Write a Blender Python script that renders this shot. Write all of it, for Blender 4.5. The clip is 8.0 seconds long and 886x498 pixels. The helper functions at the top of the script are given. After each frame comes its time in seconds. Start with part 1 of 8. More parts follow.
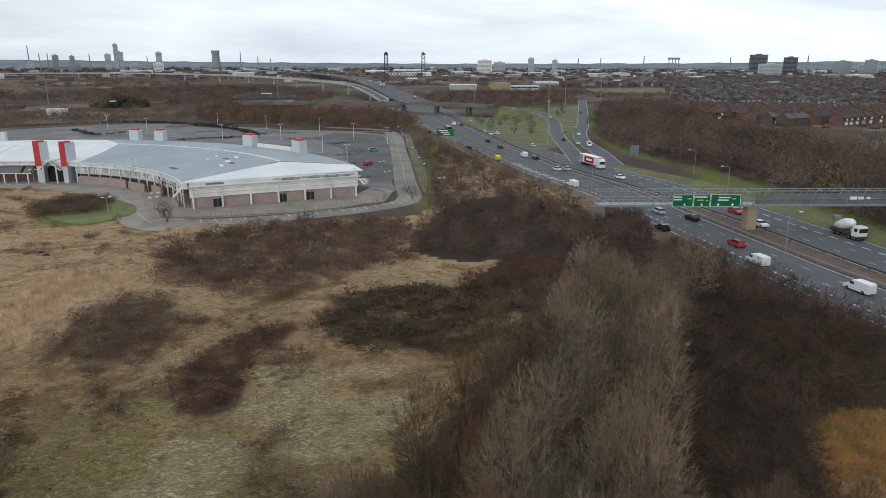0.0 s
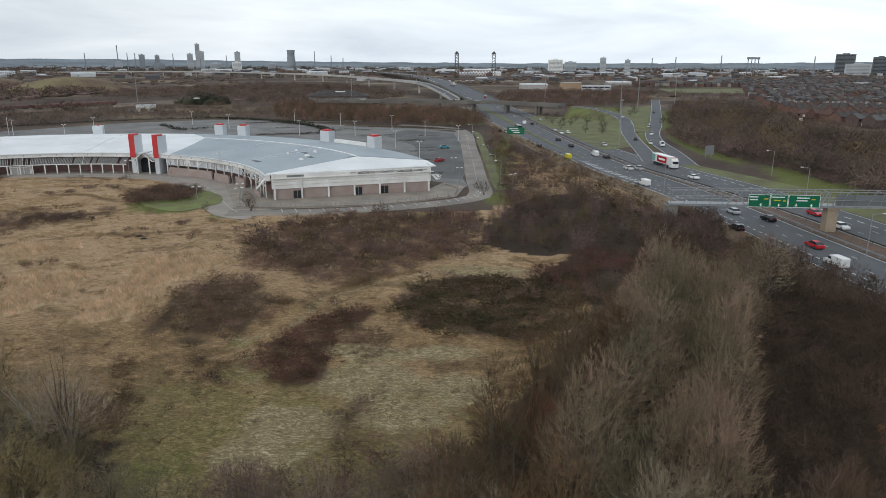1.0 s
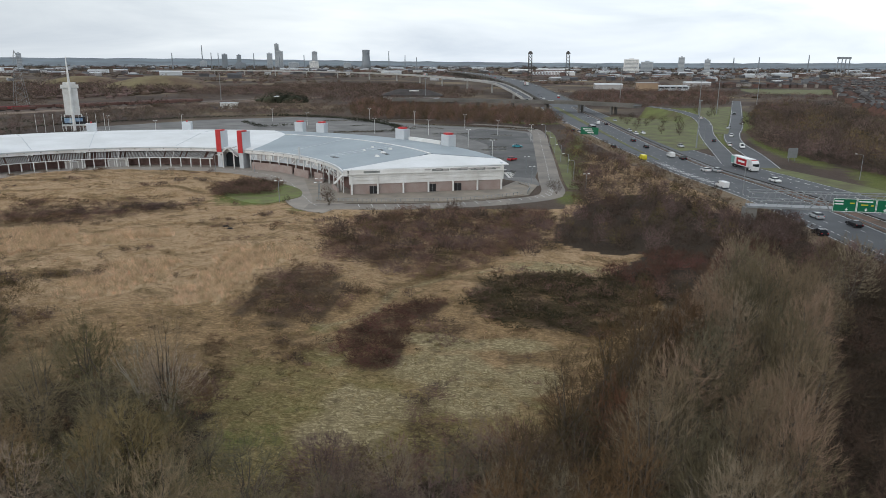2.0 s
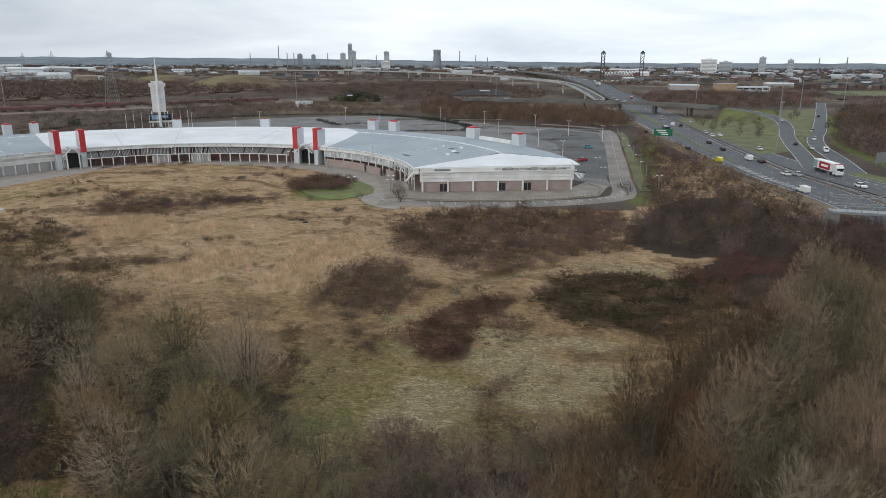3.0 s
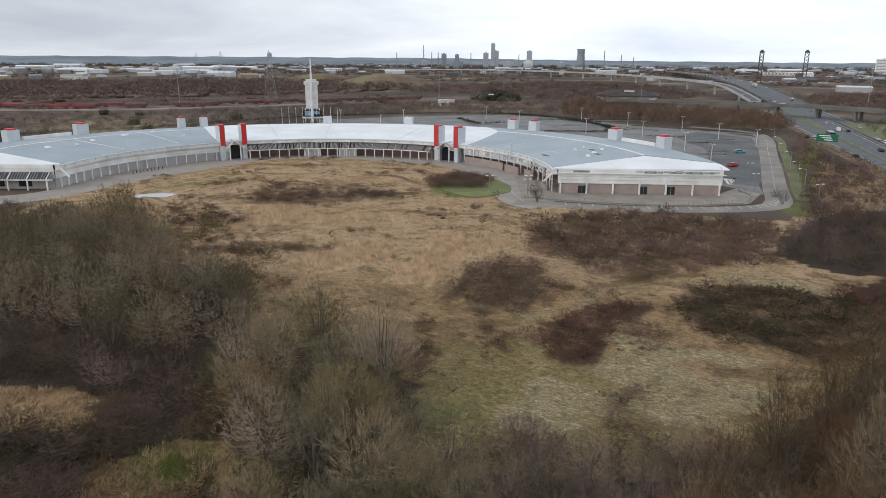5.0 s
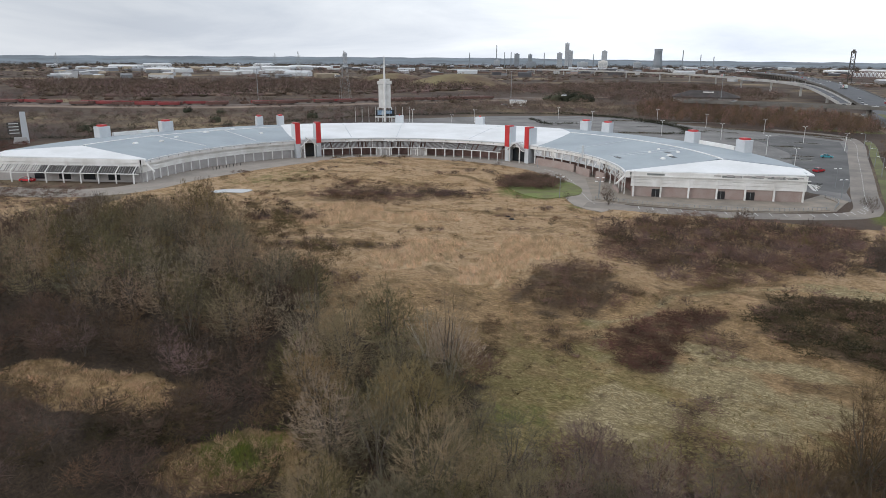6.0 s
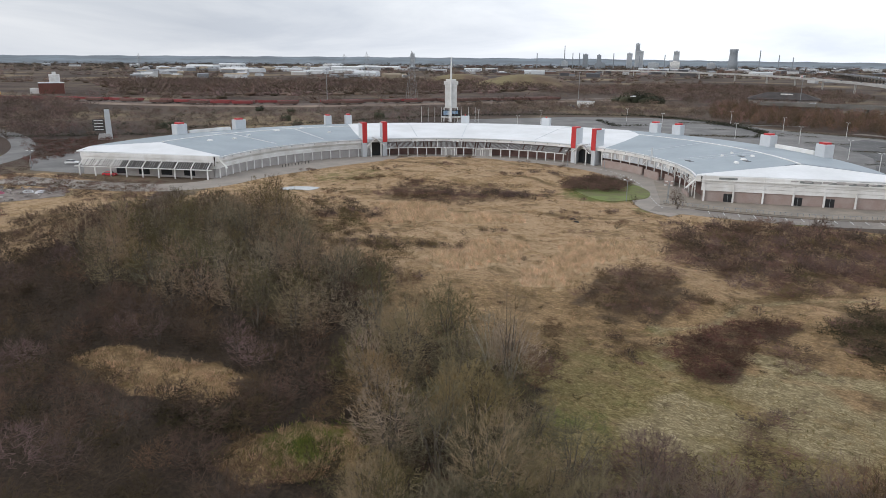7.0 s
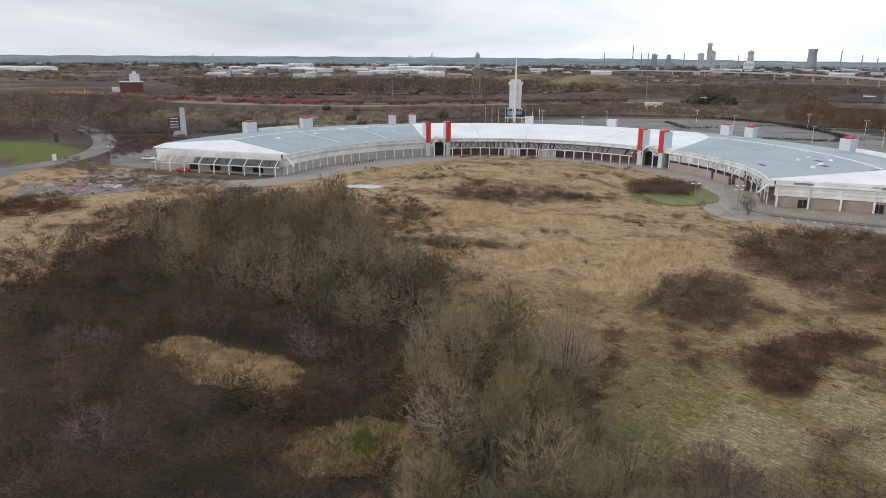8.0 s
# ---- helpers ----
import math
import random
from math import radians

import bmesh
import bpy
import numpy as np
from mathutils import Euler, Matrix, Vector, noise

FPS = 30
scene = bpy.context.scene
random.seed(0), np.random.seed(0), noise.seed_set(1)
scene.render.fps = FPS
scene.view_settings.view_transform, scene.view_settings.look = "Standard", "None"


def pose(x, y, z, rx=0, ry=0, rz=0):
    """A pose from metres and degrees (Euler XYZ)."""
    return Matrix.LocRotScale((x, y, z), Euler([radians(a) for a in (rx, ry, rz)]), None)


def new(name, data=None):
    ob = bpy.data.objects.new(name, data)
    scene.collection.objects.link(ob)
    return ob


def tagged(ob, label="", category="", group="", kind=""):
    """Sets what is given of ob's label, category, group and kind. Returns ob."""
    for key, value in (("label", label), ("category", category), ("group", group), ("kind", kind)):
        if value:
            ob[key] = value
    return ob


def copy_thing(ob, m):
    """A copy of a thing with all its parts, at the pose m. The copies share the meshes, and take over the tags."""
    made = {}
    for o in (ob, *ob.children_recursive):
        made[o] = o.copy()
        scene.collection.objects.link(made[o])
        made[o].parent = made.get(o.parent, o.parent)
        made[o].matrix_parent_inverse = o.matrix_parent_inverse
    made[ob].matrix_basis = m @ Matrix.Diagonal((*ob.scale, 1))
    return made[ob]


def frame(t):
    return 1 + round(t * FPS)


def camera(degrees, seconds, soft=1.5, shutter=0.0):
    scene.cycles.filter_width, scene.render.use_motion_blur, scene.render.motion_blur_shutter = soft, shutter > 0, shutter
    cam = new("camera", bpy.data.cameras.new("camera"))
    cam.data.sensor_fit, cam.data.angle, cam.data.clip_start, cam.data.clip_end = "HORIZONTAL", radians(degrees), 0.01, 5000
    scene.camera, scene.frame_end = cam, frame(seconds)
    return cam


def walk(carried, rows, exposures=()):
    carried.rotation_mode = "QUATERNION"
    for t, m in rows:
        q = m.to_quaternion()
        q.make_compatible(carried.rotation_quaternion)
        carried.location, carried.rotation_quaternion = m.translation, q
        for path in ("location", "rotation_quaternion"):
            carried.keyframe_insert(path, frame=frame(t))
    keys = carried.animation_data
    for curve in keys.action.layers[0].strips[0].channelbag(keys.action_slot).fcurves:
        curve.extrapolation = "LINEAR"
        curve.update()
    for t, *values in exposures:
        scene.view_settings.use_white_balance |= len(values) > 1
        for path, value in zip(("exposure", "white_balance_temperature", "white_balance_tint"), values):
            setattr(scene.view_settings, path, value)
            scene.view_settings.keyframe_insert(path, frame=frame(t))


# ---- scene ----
# ---------- camera and its path ----------
cam = camera(65.33, 8.0, soft=0.85)
PATH = [
    (0.0, -0.60, -15.15, -0.17, 2.23, 9.65, 36.55),
    (0.5, 2.12, -15.15, -0.21, 1.53, 7.46, 36.28),
    (1.0, 4.97, -15.20, -0.23, 0.96, 5.66, 36.15),
    (1.5, 7.92, -15.24, -0.25, 0.60, 4.16, 36.10),
    (3.0, 16.42, -15.29, -0.32, 0.06, 0.99, 36.02),
    (3.5, 19.33, -15.34, -0.32, 0.05, 0.27, 36.02),
    (4.0, 22.20, -15.36, -0.32, 0.00, 0.00, 36.00),
    (4.5, 24.92, -15.37, -0.32, -0.06, 0.12, 35.97),
    (6.0, 33.58, -15.42, -0.34, -0.24, 0.42, 36.00),
    (6.5, 36.29, -15.42, -0.36, -0.31, 0.41, 36.00),
    (7.0, 38.93, -15.42, -0.39, -0.35, 0.37, 36.00),
    (7.5, 41.45, -15.42, -0.39, -0.37, 0.36, 36.01),
    (8.0, 44.13, -15.44, -0.39, -0.39, 0.36, 36.00),
]
walk(cam, [(t, pose(x, y, z, 90 + p, r, yaw)) for t, yaw, p, r, x, y, z in PATH],
     exposures=[(0.0, -0.25, 6280, 8), (1.5, -0.22, 6320, 8), (4.5, -0.08, 6330, 10), (8.0, 0.05, 6440, 12)])

# ---------- sky and sun: a bright overcast afternoon ----------
SUN_EL, SUN_AZ = radians(26), radians(-24)   # the light comes from behind the first view
world = bpy.data.worlds.new("overcast_sky")
scene.world = world
world.use_nodes = True
wn, wl = world.node_tree.nodes, world.node_tree.links
wn.clear()
w_out = wn.new("ShaderNodeOutputWorld")
w_bg = wn.new("ShaderNodeBackground")
w_sky = wn.new("ShaderNodeTexSky")
w_sky.sky_type = "NISHITA"
w_sky.sun_disc = False
w_sky.sun_elevation = SUN_EL
w_sky.sun_rotation = radians(204)
w_sky.air_density, w_sky.dust_density = 1.5, 3.0
w_tc = wn.new("ShaderNodeTexCoord")
w_map = wn.new("ShaderNodeMapping")
w_map.inputs["Scale"].default_value = (1.6, 1.6, 9.0)
w_no = wn.new("ShaderNodeTexNoise")
w_no.inputs["Scale"].default_value = 1.5
w_no.inputs["Detail"].default_value = 7.0
w_no.inputs["Roughness"].default_value = 0.55
w_no.inputs["Distortion"].default_value = 0.5
w_ramp = wn.new("ShaderNodeValToRGB")
w_ramp.color_ramp.elements[0].position = 0.34
w_ramp.color_ramp.elements[0].color = (0.62, 0.675, 0.75, 1)
w_ramp.color_ramp.elements[1].position = 0.66
w_ramp.color_ramp.elements[1].color = (0.94, 0.975, 1.0, 1)
w_gain = wn.new("ShaderNodeMix")
w_gain.data_type = "RGBA"
w_gain.blend_type = "MULTIPLY"
w_gain.inputs[0].default_value = 1.0
w_gain.inputs[7].default_value = (0.1, 0.1, 0.1, 1)
w_mix = wn.new("ShaderNodeMix")
w_mix.data_type = "RGBA"
w_mix.inputs[0].default_value = 0.88
wl.new(w_tc.outputs["Generated"], w_map.inputs["Vector"])
wl.new(w_map.outputs["Vector"], w_no.inputs["Vector"])
wl.new(w_no.outputs["Fac"], w_ramp.inputs["Fac"])
wl.new(w_sky.outputs["Color"], w_gain.inputs[6])
wl.new(w_gain.outputs[2], w_mix.inputs[6])
wl.new(w_ramp.outputs["Color"], w_mix.inputs[7])
w_dot = wn.new("ShaderNodeVectorMath")      # the cloud is thinner towards the north-east
w_dot.operation = "DOT_PRODUCT"
w_dot.inputs[1].default_value = (0.45, 0.88, 0.1)
w_thin = wn.new("ShaderNodeMapRange")
w_thin.inputs[1].default_value, w_thin.inputs[2].default_value = 0.1, 1.0
w_thin.inputs[3].default_value, w_thin.inputs[4].default_value = 0.86, 1.42
w_tint = wn.new("ShaderNodeVectorMath")
w_tint.operation = "SCALE"
wl.new(w_tc.outputs["Generated"], w_dot.inputs[0])
wl.new(w_dot.outputs["Value"], w_thin.inputs[0])
wl.new(w_mix.outputs[2], w_tint.inputs[0])
wl.new(w_thin.outputs[0], w_tint.inputs["Scale"])
wl.new(w_tint.outputs["Vector"], w_bg.inputs["Color"])
w_bg.inputs["Strength"].default_value = 1.13
wl.new(w_bg.outputs["Background"], w_out.inputs["Surface"])
sun_data = bpy.data.lights.new("sun", "SUN")
sun_data.energy, sun_data.angle, sun_data.color = 1.0, radians(45), (1.0, 0.98, 0.95)
sun = new("sun", sun_data)
sun.rotation_euler = (radians(90) - SUN_EL, 0, SUN_AZ)


# ---------- materials ----------
def mat(name, color, rough=0.8, metal=0.0, var=0.25, scale=1.0, fine=12.0, bump=0.15, second=None, rnd=0.0, tone=False, spec=0.5):
    """A surface with variation at two scales; second: the colour of its stains; rnd: how far single pieces differ; tone: read the plant's own tone."""
    m = bpy.data.materials.new(name)
    m.use_nodes = True
    nt, ln = m.node_tree.nodes, m.node_tree.links
    b = nt["Principled BSDF"]
    b.inputs["Roughness"].default_value = rough
    b.inputs["Metallic"].default_value = metal
    b.inputs["Specular IOR Level"].default_value = spec
    tc = nt.new("ShaderNodeTexCoord")
    n1, n2 = nt.new("ShaderNodeTexNoise"), nt.new("ShaderNodeTexNoise")
    for n, s, d in ((n1, scale, 5), (n2, fine, 3)):
        n.inputs["Scale"].default_value, n.inputs["Detail"].default_value = s, d
        ln.new(tc.outputs["Object"], n.inputs["Vector"])
    mr = nt.new("ShaderNodeMapRange")
    mr.inputs[1].default_value, mr.inputs[2].default_value = 0.36, 0.64
    ln.new(n1.outputs["Fac"], mr.inputs[0])
    base = nt.new("ShaderNodeMix")
    base.data_type = "RGBA"
    other = second or [c * (1 - var) for c in color]
    base.inputs[6].default_value, base.inputs[7].default_value = (*color, 1), (*other, 1)
    ln.new(mr.outputs[0], base.inputs[0])
    gr = nt.new("ShaderNodeMapRange")
    gr.inputs[3].default_value, gr.inputs[4].default_value = 1 - var * 0.8, 1 + var * 0.8
    ln.new(n2.outputs["Fac"], gr.inputs[0])
    hsv = nt.new("ShaderNodeHueSaturation")
    ln.new(base.outputs[2], hsv.inputs["Color"])
    ln.new(gr.outputs[0], hsv.inputs["Value"])
    last = hsv.outputs["Color"]
    if rnd or tone:
        src = nt.new("ShaderNodeAttribute") if tone else nt.new("ShaderNodeObjectInfo")
        if tone:
            src.attribute_name = "tone"
        out = src.outputs["Fac"] if tone else src.outputs["Random"]
        r2 = nt.new("ShaderNodeMapRange")
        r2.inputs[3].default_value, r2.inputs[4].default_value = 1 - rnd, 1 + rnd
        ln.new(out, r2.inputs[0])
        h2 = nt.new("ShaderNodeHueSaturation")
        ln.new(last, h2.inputs["Color"])
        ln.new(r2.outputs[0], h2.inputs["Value"])
        r3 = nt.new("ShaderNodeMapRange")
        r3.inputs[3].default_value, r3.inputs[4].default_value = 0.5 + rnd * 0.05, 0.5 - rnd * 0.05
        ln.new(out, r3.inputs[0])
        ln.new(r3.outputs[0], h2.inputs["Hue"])
        last = h2.outputs["Color"]
    ln.new(last, b.inputs["Base Color"])
    if bump:
        bp = nt.new("ShaderNodeBump")
        bp.inputs["Strength"].default_value = bump
        bp.inputs["Distance"].default_value = 0.05
        ln.new(n2.outputs["Fac"], bp.inputs["Height"])
        ln.new(bp.outputs["Normal"], b.inputs["Normal"])
    return m


M_ASPHALT = mat("asphalt", (0.10, 0.104, 0.112), 0.85, var=0.18, scale=0.12, fine=3.0, second=(0.08, 0.084, 0.092))
M_OLD_ASPHALT = mat("worn_asphalt", (0.215, 0.205, 0.197), 0.9, var=0.25, scale=0.07, fine=0.6, second=(0.13, 0.127, 0.122))
M_PAVE = mat("block_paving", (0.31, 0.265, 0.215), 0.9, var=0.2, scale=0.2, fine=3.0, second=(0.22, 0.195, 0.165))
M_LINE = mat("road_paint", (0.70, 0.70, 0.68), 0.7, var=0.25, scale=0.6, fine=6)
M_MEDIAN = mat("median_earth", (0.16, 0.095, 0.07), 0.95, var=0.3, scale=0.4, fine=4, second=(0.10, 0.075, 0.055))
M_CONCRETE = mat("concrete", (0.40, 0.385, 0.36), 0.85, var=0.25, scale=0.15, fine=2.5, second=(0.27, 0.26, 0.24))
M_DKCONC = mat("dark_concrete", (0.20, 0.19, 0.175), 0.9, var=0.3, scale=0.1, fine=2.0, second=(0.13, 0.125, 0.115))
M_PIER = mat("stained_concrete", (0.36, 0.29, 0.215), 0.9, var=0.25, scale=0.4, fine=3, second=(0.26, 0.21, 0.16))
M_FADED = mat("faded_paint", (0.24, 0.24, 0.235), 0.8, var=0.3)
M_KERB = mat("kerb_concrete", (0.23, 0.225, 0.21), 0.85, var=0.2)
M_WHITE_ROOF = mat("white_roof_sheet", (0.80, 0.81, 0.82), 0.55, var=0.08, scale=0.10, fine=1.2, second=(0.70, 0.71, 0.71), bump=0.04)
M_GREY_ROOF = mat("grey_roof_sheet", (0.335, 0.385, 0.415), 0.55, var=0.10, scale=0.09, fine=0.8, second=(0.285, 0.33, 0.365), bump=0.04)
M_WHITE = mat("white_cladding", (0.84, 0.84, 0.83), 0.5, var=0.10, scale=0.25, fine=3, second=(0.68, 0.67, 0.645), bump=0.04)
M_LGREY = mat("light_grey_cladding", (0.58, 0.61, 0.64), 0.5, var=0.08, scale=0.3, fine=2, bump=0.03)
M_RED = mat("red_panel", (0.55, 0.032, 0.035), 0.45, var=0.15, scale=0.5, fine=4, bump=0.03)
M_BRICK = mat("pinkish_brick", (0.37, 0.305, 0.28), 0.9, var=0.18, scale=0.35, fine=3, second=(0.33, 0.25, 0.225))
M_MAUVE = mat("brown_brick", (0.20, 0.125, 0.11), 0.9, var=0.2, scale=0.5, fine=3)
M_GPANEL = mat("grey_panel", (0.44, 0.42, 0.41), 0.7, var=0.12, scale=0.4, fine=3)
M_DARK = mat("dark_opening", (0.02, 0.02, 0.022), 0.6, var=0.2)
M_GLASS = mat("dark_glass", (0.025, 0.03, 0.035), 0.08, var=0.1, bump=0.0)
M_SLAT = mat("grey_timber_slat", (0.30, 0.295, 0.29), 0.8, var=0.2)
M_STEEL = mat("galvanised_steel", (0.30, 0.315, 0.325), 0.5, metal=0.3, var=0.15, scale=1, fine=5)
M_DKSTEEL = mat("dark_steel", (0.07, 0.065, 0.06), 0.6, metal=0.2, var=0.2)
M_SIGNGREEN = mat("sign_green", (0.0, 0.13, 0.06), 0.4, var=0.06, bump=0)
M_SIGNWHITE = mat("sign_white", (0.82, 0.82, 0.80), 0.4, var=0.05, bump=0)
M_SIGNYELLOW = mat("sign_yellow", (0.65, 0.50, 0.03), 0.4, var=0.05, bump=0)
# pale base colour paints in sky reflection beyond what the gloss gives
M_WATER = mat("pond_water_sky_tint", (0.42, 0.42, 0.41), 0.05, var=0.1, bump=0.0)
M_TYRE = mat("tyre_rubber", (0.02, 0.02, 0.02), 0.9)
M_PALEBARK = mat("pale_bark", (0.40, 0.36, 0.30), 0.9, var=0.25, scale=2, fine=9)
M_TRUNK = mat("bark", (0.14, 0.115, 0.092), 0.95, var=0.3, scale=2, fine=9)


def twig(name, color, rnd=0.5, tone=False):
    color = (color[0] * 1.03, color[1] * 0.99, color[2] * 0.90)
    return mat(name, color, 0.9, var=0.22, scale=0.35, fine=2.5, bump=0, second=[c * 0.7 for c in color], rnd=rnd, tone=tone, spec=0.2)


TW = {
    "heath": (0.178, 0.122, 0.102), "ash": (0.34, 0.295, 0.235), "light": (0.235, 0.187, 0.132), "olive": (0.19, 0.152, 0.08), "dark": (0.092, 0.067, 0.053),
    "purple": (0.106, 0.078, 0.06), "red": (0.14, 0.078, 0.064), "bramble": (0.088, 0.074, 0.044),
    "brown": (0.155, 0.11, 0.07), "grey": (0.245, 0.213, 0.158), "rust": (0.15, 0.088, 0.052), "taupe": (0.088, 0.074, 0.064),
    # mauve is twig colour plus a little blue painted in for distance haze
    "pale": (0.24, 0.205, 0.13), "moss": (0.205, 0.178, 0.088), "mauve": (0.16, 0.118, 0.112), "dun": (0.192, 0.152, 0.128), "amber": (0.185, 0.12, 0.068), "evergreen": (0.05, 0.055, 0.038),
}
M_TW = {k: twig("twigs_" + k, c) for k, c in TW.items()}
M_TWS = {k: twig("thicket_" + k, c, 0.45, True) for k, c in TW.items()}


# ---------- mesh building ----------
class Shape:
    """Collects boxes, slabs, tubes and sheets into the mesh of one part."""

    def __init__(self):
        self.v, self.f = [], []

    def add(self, verts, faces):
        k = len(self.v)
        self.v += [tuple(p) for p in verts]
        self.f += [tuple(k + i for i in q) for q in faces]
        return self

    def box(self, c, s, rz=0.0, taper=1.0, bevel=0.0):
        """A block with centre c and size s, turned by rz; taper: the top's share of the base."""
        co, si = math.cos(rz), math.sin(rz)
        hx, hy, hz = s[0] / 2, s[1] / 2, s[2] / 2

        def at(x, y, z):
            return (c[0] + x * co - y * si, c[1] + x * si + y * co, c[2] + z)
        if not bevel:
            pts = [at(x * k, y * k, z) for z, k in ((-hz, 1), (hz, taper)) for x, y in ((-hx, -hy), (hx, -hy), (hx, hy), (-hx, hy))]
            return self.add(pts, [(3, 2, 1, 0), (4, 5, 6, 7), (0, 1, 5, 4), (1, 2, 6, 5), (2, 3, 7, 6), (3, 0, 4, 7)])
        rings = []
        for z, k in ((-hz, 1), (hz - bevel, taper), (hz, taper - bevel / max(hx, hy))):
            ring = []
            for sx, sy in ((-1, -1), (1, -1), (1, 1), (-1, 1)):
                x, y = sx * hx * k, sy * hy * k
                a, b2 = (x, y - sy * bevel), (x - sx * bevel, y)
                ring += [a, b2] if sx * sy > 0 else [b2, a]
            rings.append([at(x, y, z) for x, y in ring])
        return self.loft(rings)

    def loft(self, rings, cap=True):
        n = len(rings[0])
        fs = []
        for r in range(len(rings) - 1):
            fs += [(r * n + i, r * n + (i + 1) % n, (r + 1) * n + (i + 1) % n, (r + 1) * n + i) for i in range(n)]
        if cap:
            fs += [tuple(range(n - 1, -1, -1)), tuple((len(rings) - 1) * n + i for i in range(n))]
        return self.add([p for r in rings for p in r], fs)

    def tube(self, a, b, ra, rb=None, n=6):
        a, b = Vector(a), Vector(b)
        rb = ra if rb is None else rb
        d = (b - a).normalized()
        u = d.orthogonal().normalized()
        w = d.cross(u)
        rings = [[p + (u * math.cos(i * 6.2832 / n) + w * math.sin(i * 6.2832 / n)) * r for i in range(n)] for p, r in ((a, ra), (b, rb))]
        return self.loft(rings)

    def revolve(self, profile, n=16, at=(0, 0, 0)):
        return self.loft([[(at[0] + r * math.cos(i * 6.2832 / n), at[1] + r * math.sin(i * 6.2832 / n), at[2] + z) for i in range(n)] for r, z in profile])

    def slab(self, poly, z0, z1):
        return self.loft([[(x, y, z0) for x, y in poly], [(x, y, z1) for x, y in poly]])

    def mesh(self, name, material, smooth=False):
        me = bpy.data.meshes.new(name)
        me.from_pydata(self.v, [], self.f)
        me.materials.append(material)
        if smooth:
            me.polygons.foreach_set("use_smooth", [True] * len(me.polygons))
        return me


def part(name, shape, material, parent=None, label="", smooth=False):
    """Links a shape as one mesh object, under a thing or a part where one is given."""
    ob = new(name, shape.mesh(name, material, smooth) if isinstance(shape, Shape) else shape)
    if parent is not None:
        ob.parent = parent
    if label:
        ob["label"] = label
    return ob


def thing(name, label, category, group="", at=None):
    ob = tagged(new(name), label, category, group)
    ob.empty_display_size = 0.2
    if at is not None:
        ob.matrix_basis = at
    return ob


def structure(name, shape, material, label="", category=""):
    return tagged(part(name, shape, material), label, category, "", "structure")


def from_arrays(name, verts, faces, material, tone=None):
    """One mesh from whole arrays of points and triangles or quads."""
    me = bpy.data.meshes.new(name)
    verts, faces = np.asarray(verts, np.float32), np.asarray(faces, np.int32)
    k = faces.shape[1]
    me.vertices.add(len(verts))
    me.vertices.foreach_set("co", verts.ravel())
    me.loops.add(faces.size)
    me.loops.foreach_set("vertex_index", faces.ravel())
    me.polygons.add(len(faces))
    me.polygons.foreach_set("loop_start", np.arange(0, faces.size, k, dtype=np.int32))
    me.polygons.foreach_set("loop_total", np.full(len(faces), k, np.int32))
    me.materials.append(material)
    if tone is not None:
        at = me.attributes.new("tone", "FLOAT", "POINT")
        at.data.foreach_set("value", np.asarray(tone, np.float32))
    me.update(calc_edges=True)
    me.validate()
    return me


def smooth_line(pts, step=6.0):
    """A gliding line through the given plan points (x, y or x, y, z), at even steps."""
    p = [np.array(q, float) for q in pts]
    p = [2 * p[0] - p[1]] + p + [2 * p[-1] - p[-2]]
    out = []
    for i in range(1, len(p) - 2):
        n = max(2, int(np.linalg.norm(p[i + 1] - p[i]) / step))
        for k in range(n):
            t = k / n
            out.append(0.5 * (2 * p[i] + (p[i + 1] - p[i - 1]) * t + (2 * p[i - 1] - 5 * p[i] + 4 * p[i + 1] - p[i + 2]) * t * t + (3 * p[i] - p[i - 1] - 3 * p[i + 1] + p[i + 2]) * t ** 3))
    out.append(p[-2])
    return np.array(out)


def offset_line(line, d):
    """The line shifted sideways by d, to the right of its run."""
    t = np.gradient(line[:, :2], axis=0)
    t /= np.linalg.norm(t, axis=1)[:, None]
    o = line.copy()
    o[:, 0] += t[:, 1] * d
    o[:, 1] -= t[:, 0] * d
    return o


def ribbon(line, d0, d1, z0, z1, shape=None):
    """A strip of road between the offsets d0 and d1, from z0 below to z1 above."""
    shape = shape or Shape()
    a, b = offset_line(line, d0), offset_line(line, d1)
    za = line[:, 2] if line.shape[1] > 2 else np.zeros(len(line))
    rings = [[(a[i][0], a[i][1], za[i] + z0), (b[i][0], b[i][1], za[i] + z0), (b[i][0], b[i][1], za[i] + z1), (a[i][0], a[i][1], za[i] + z1)] for i in range(len(line))]
    return shape.loft(rings)


def dashes(line, d, width, on, gap, z, shape=None):
    """Painted dashes along a line."""
    shape = shape or Shape()
    a = offset_line(line, d)
    seg = np.r_[0, np.cumsum(np.linalg.norm(np.diff(a[:, :2], axis=0), axis=1))]
    s = 0.0
    while s + on < seg[-1]:
        p, q = [np.array([np.interp(u, seg, a[:, k]) for k in range(a.shape[1])]) for u in (s, s + on)]
        t = (q - p)[:2] / np.linalg.norm((q - p)[:2])
        n = np.array([t[1], -t[0]]) * width / 2
        zp, zq = (p[2], q[2]) if len(p) > 2 else (0, 0)
        shape.add([(*(p[:2] - n), zp + z), (*(p[:2] + n), zp + z), (*(q[:2] + n), zq + z), (*(q[:2] - n), zq + z)], [(0, 1, 2, 3)])
        s += on + gap
    return shape


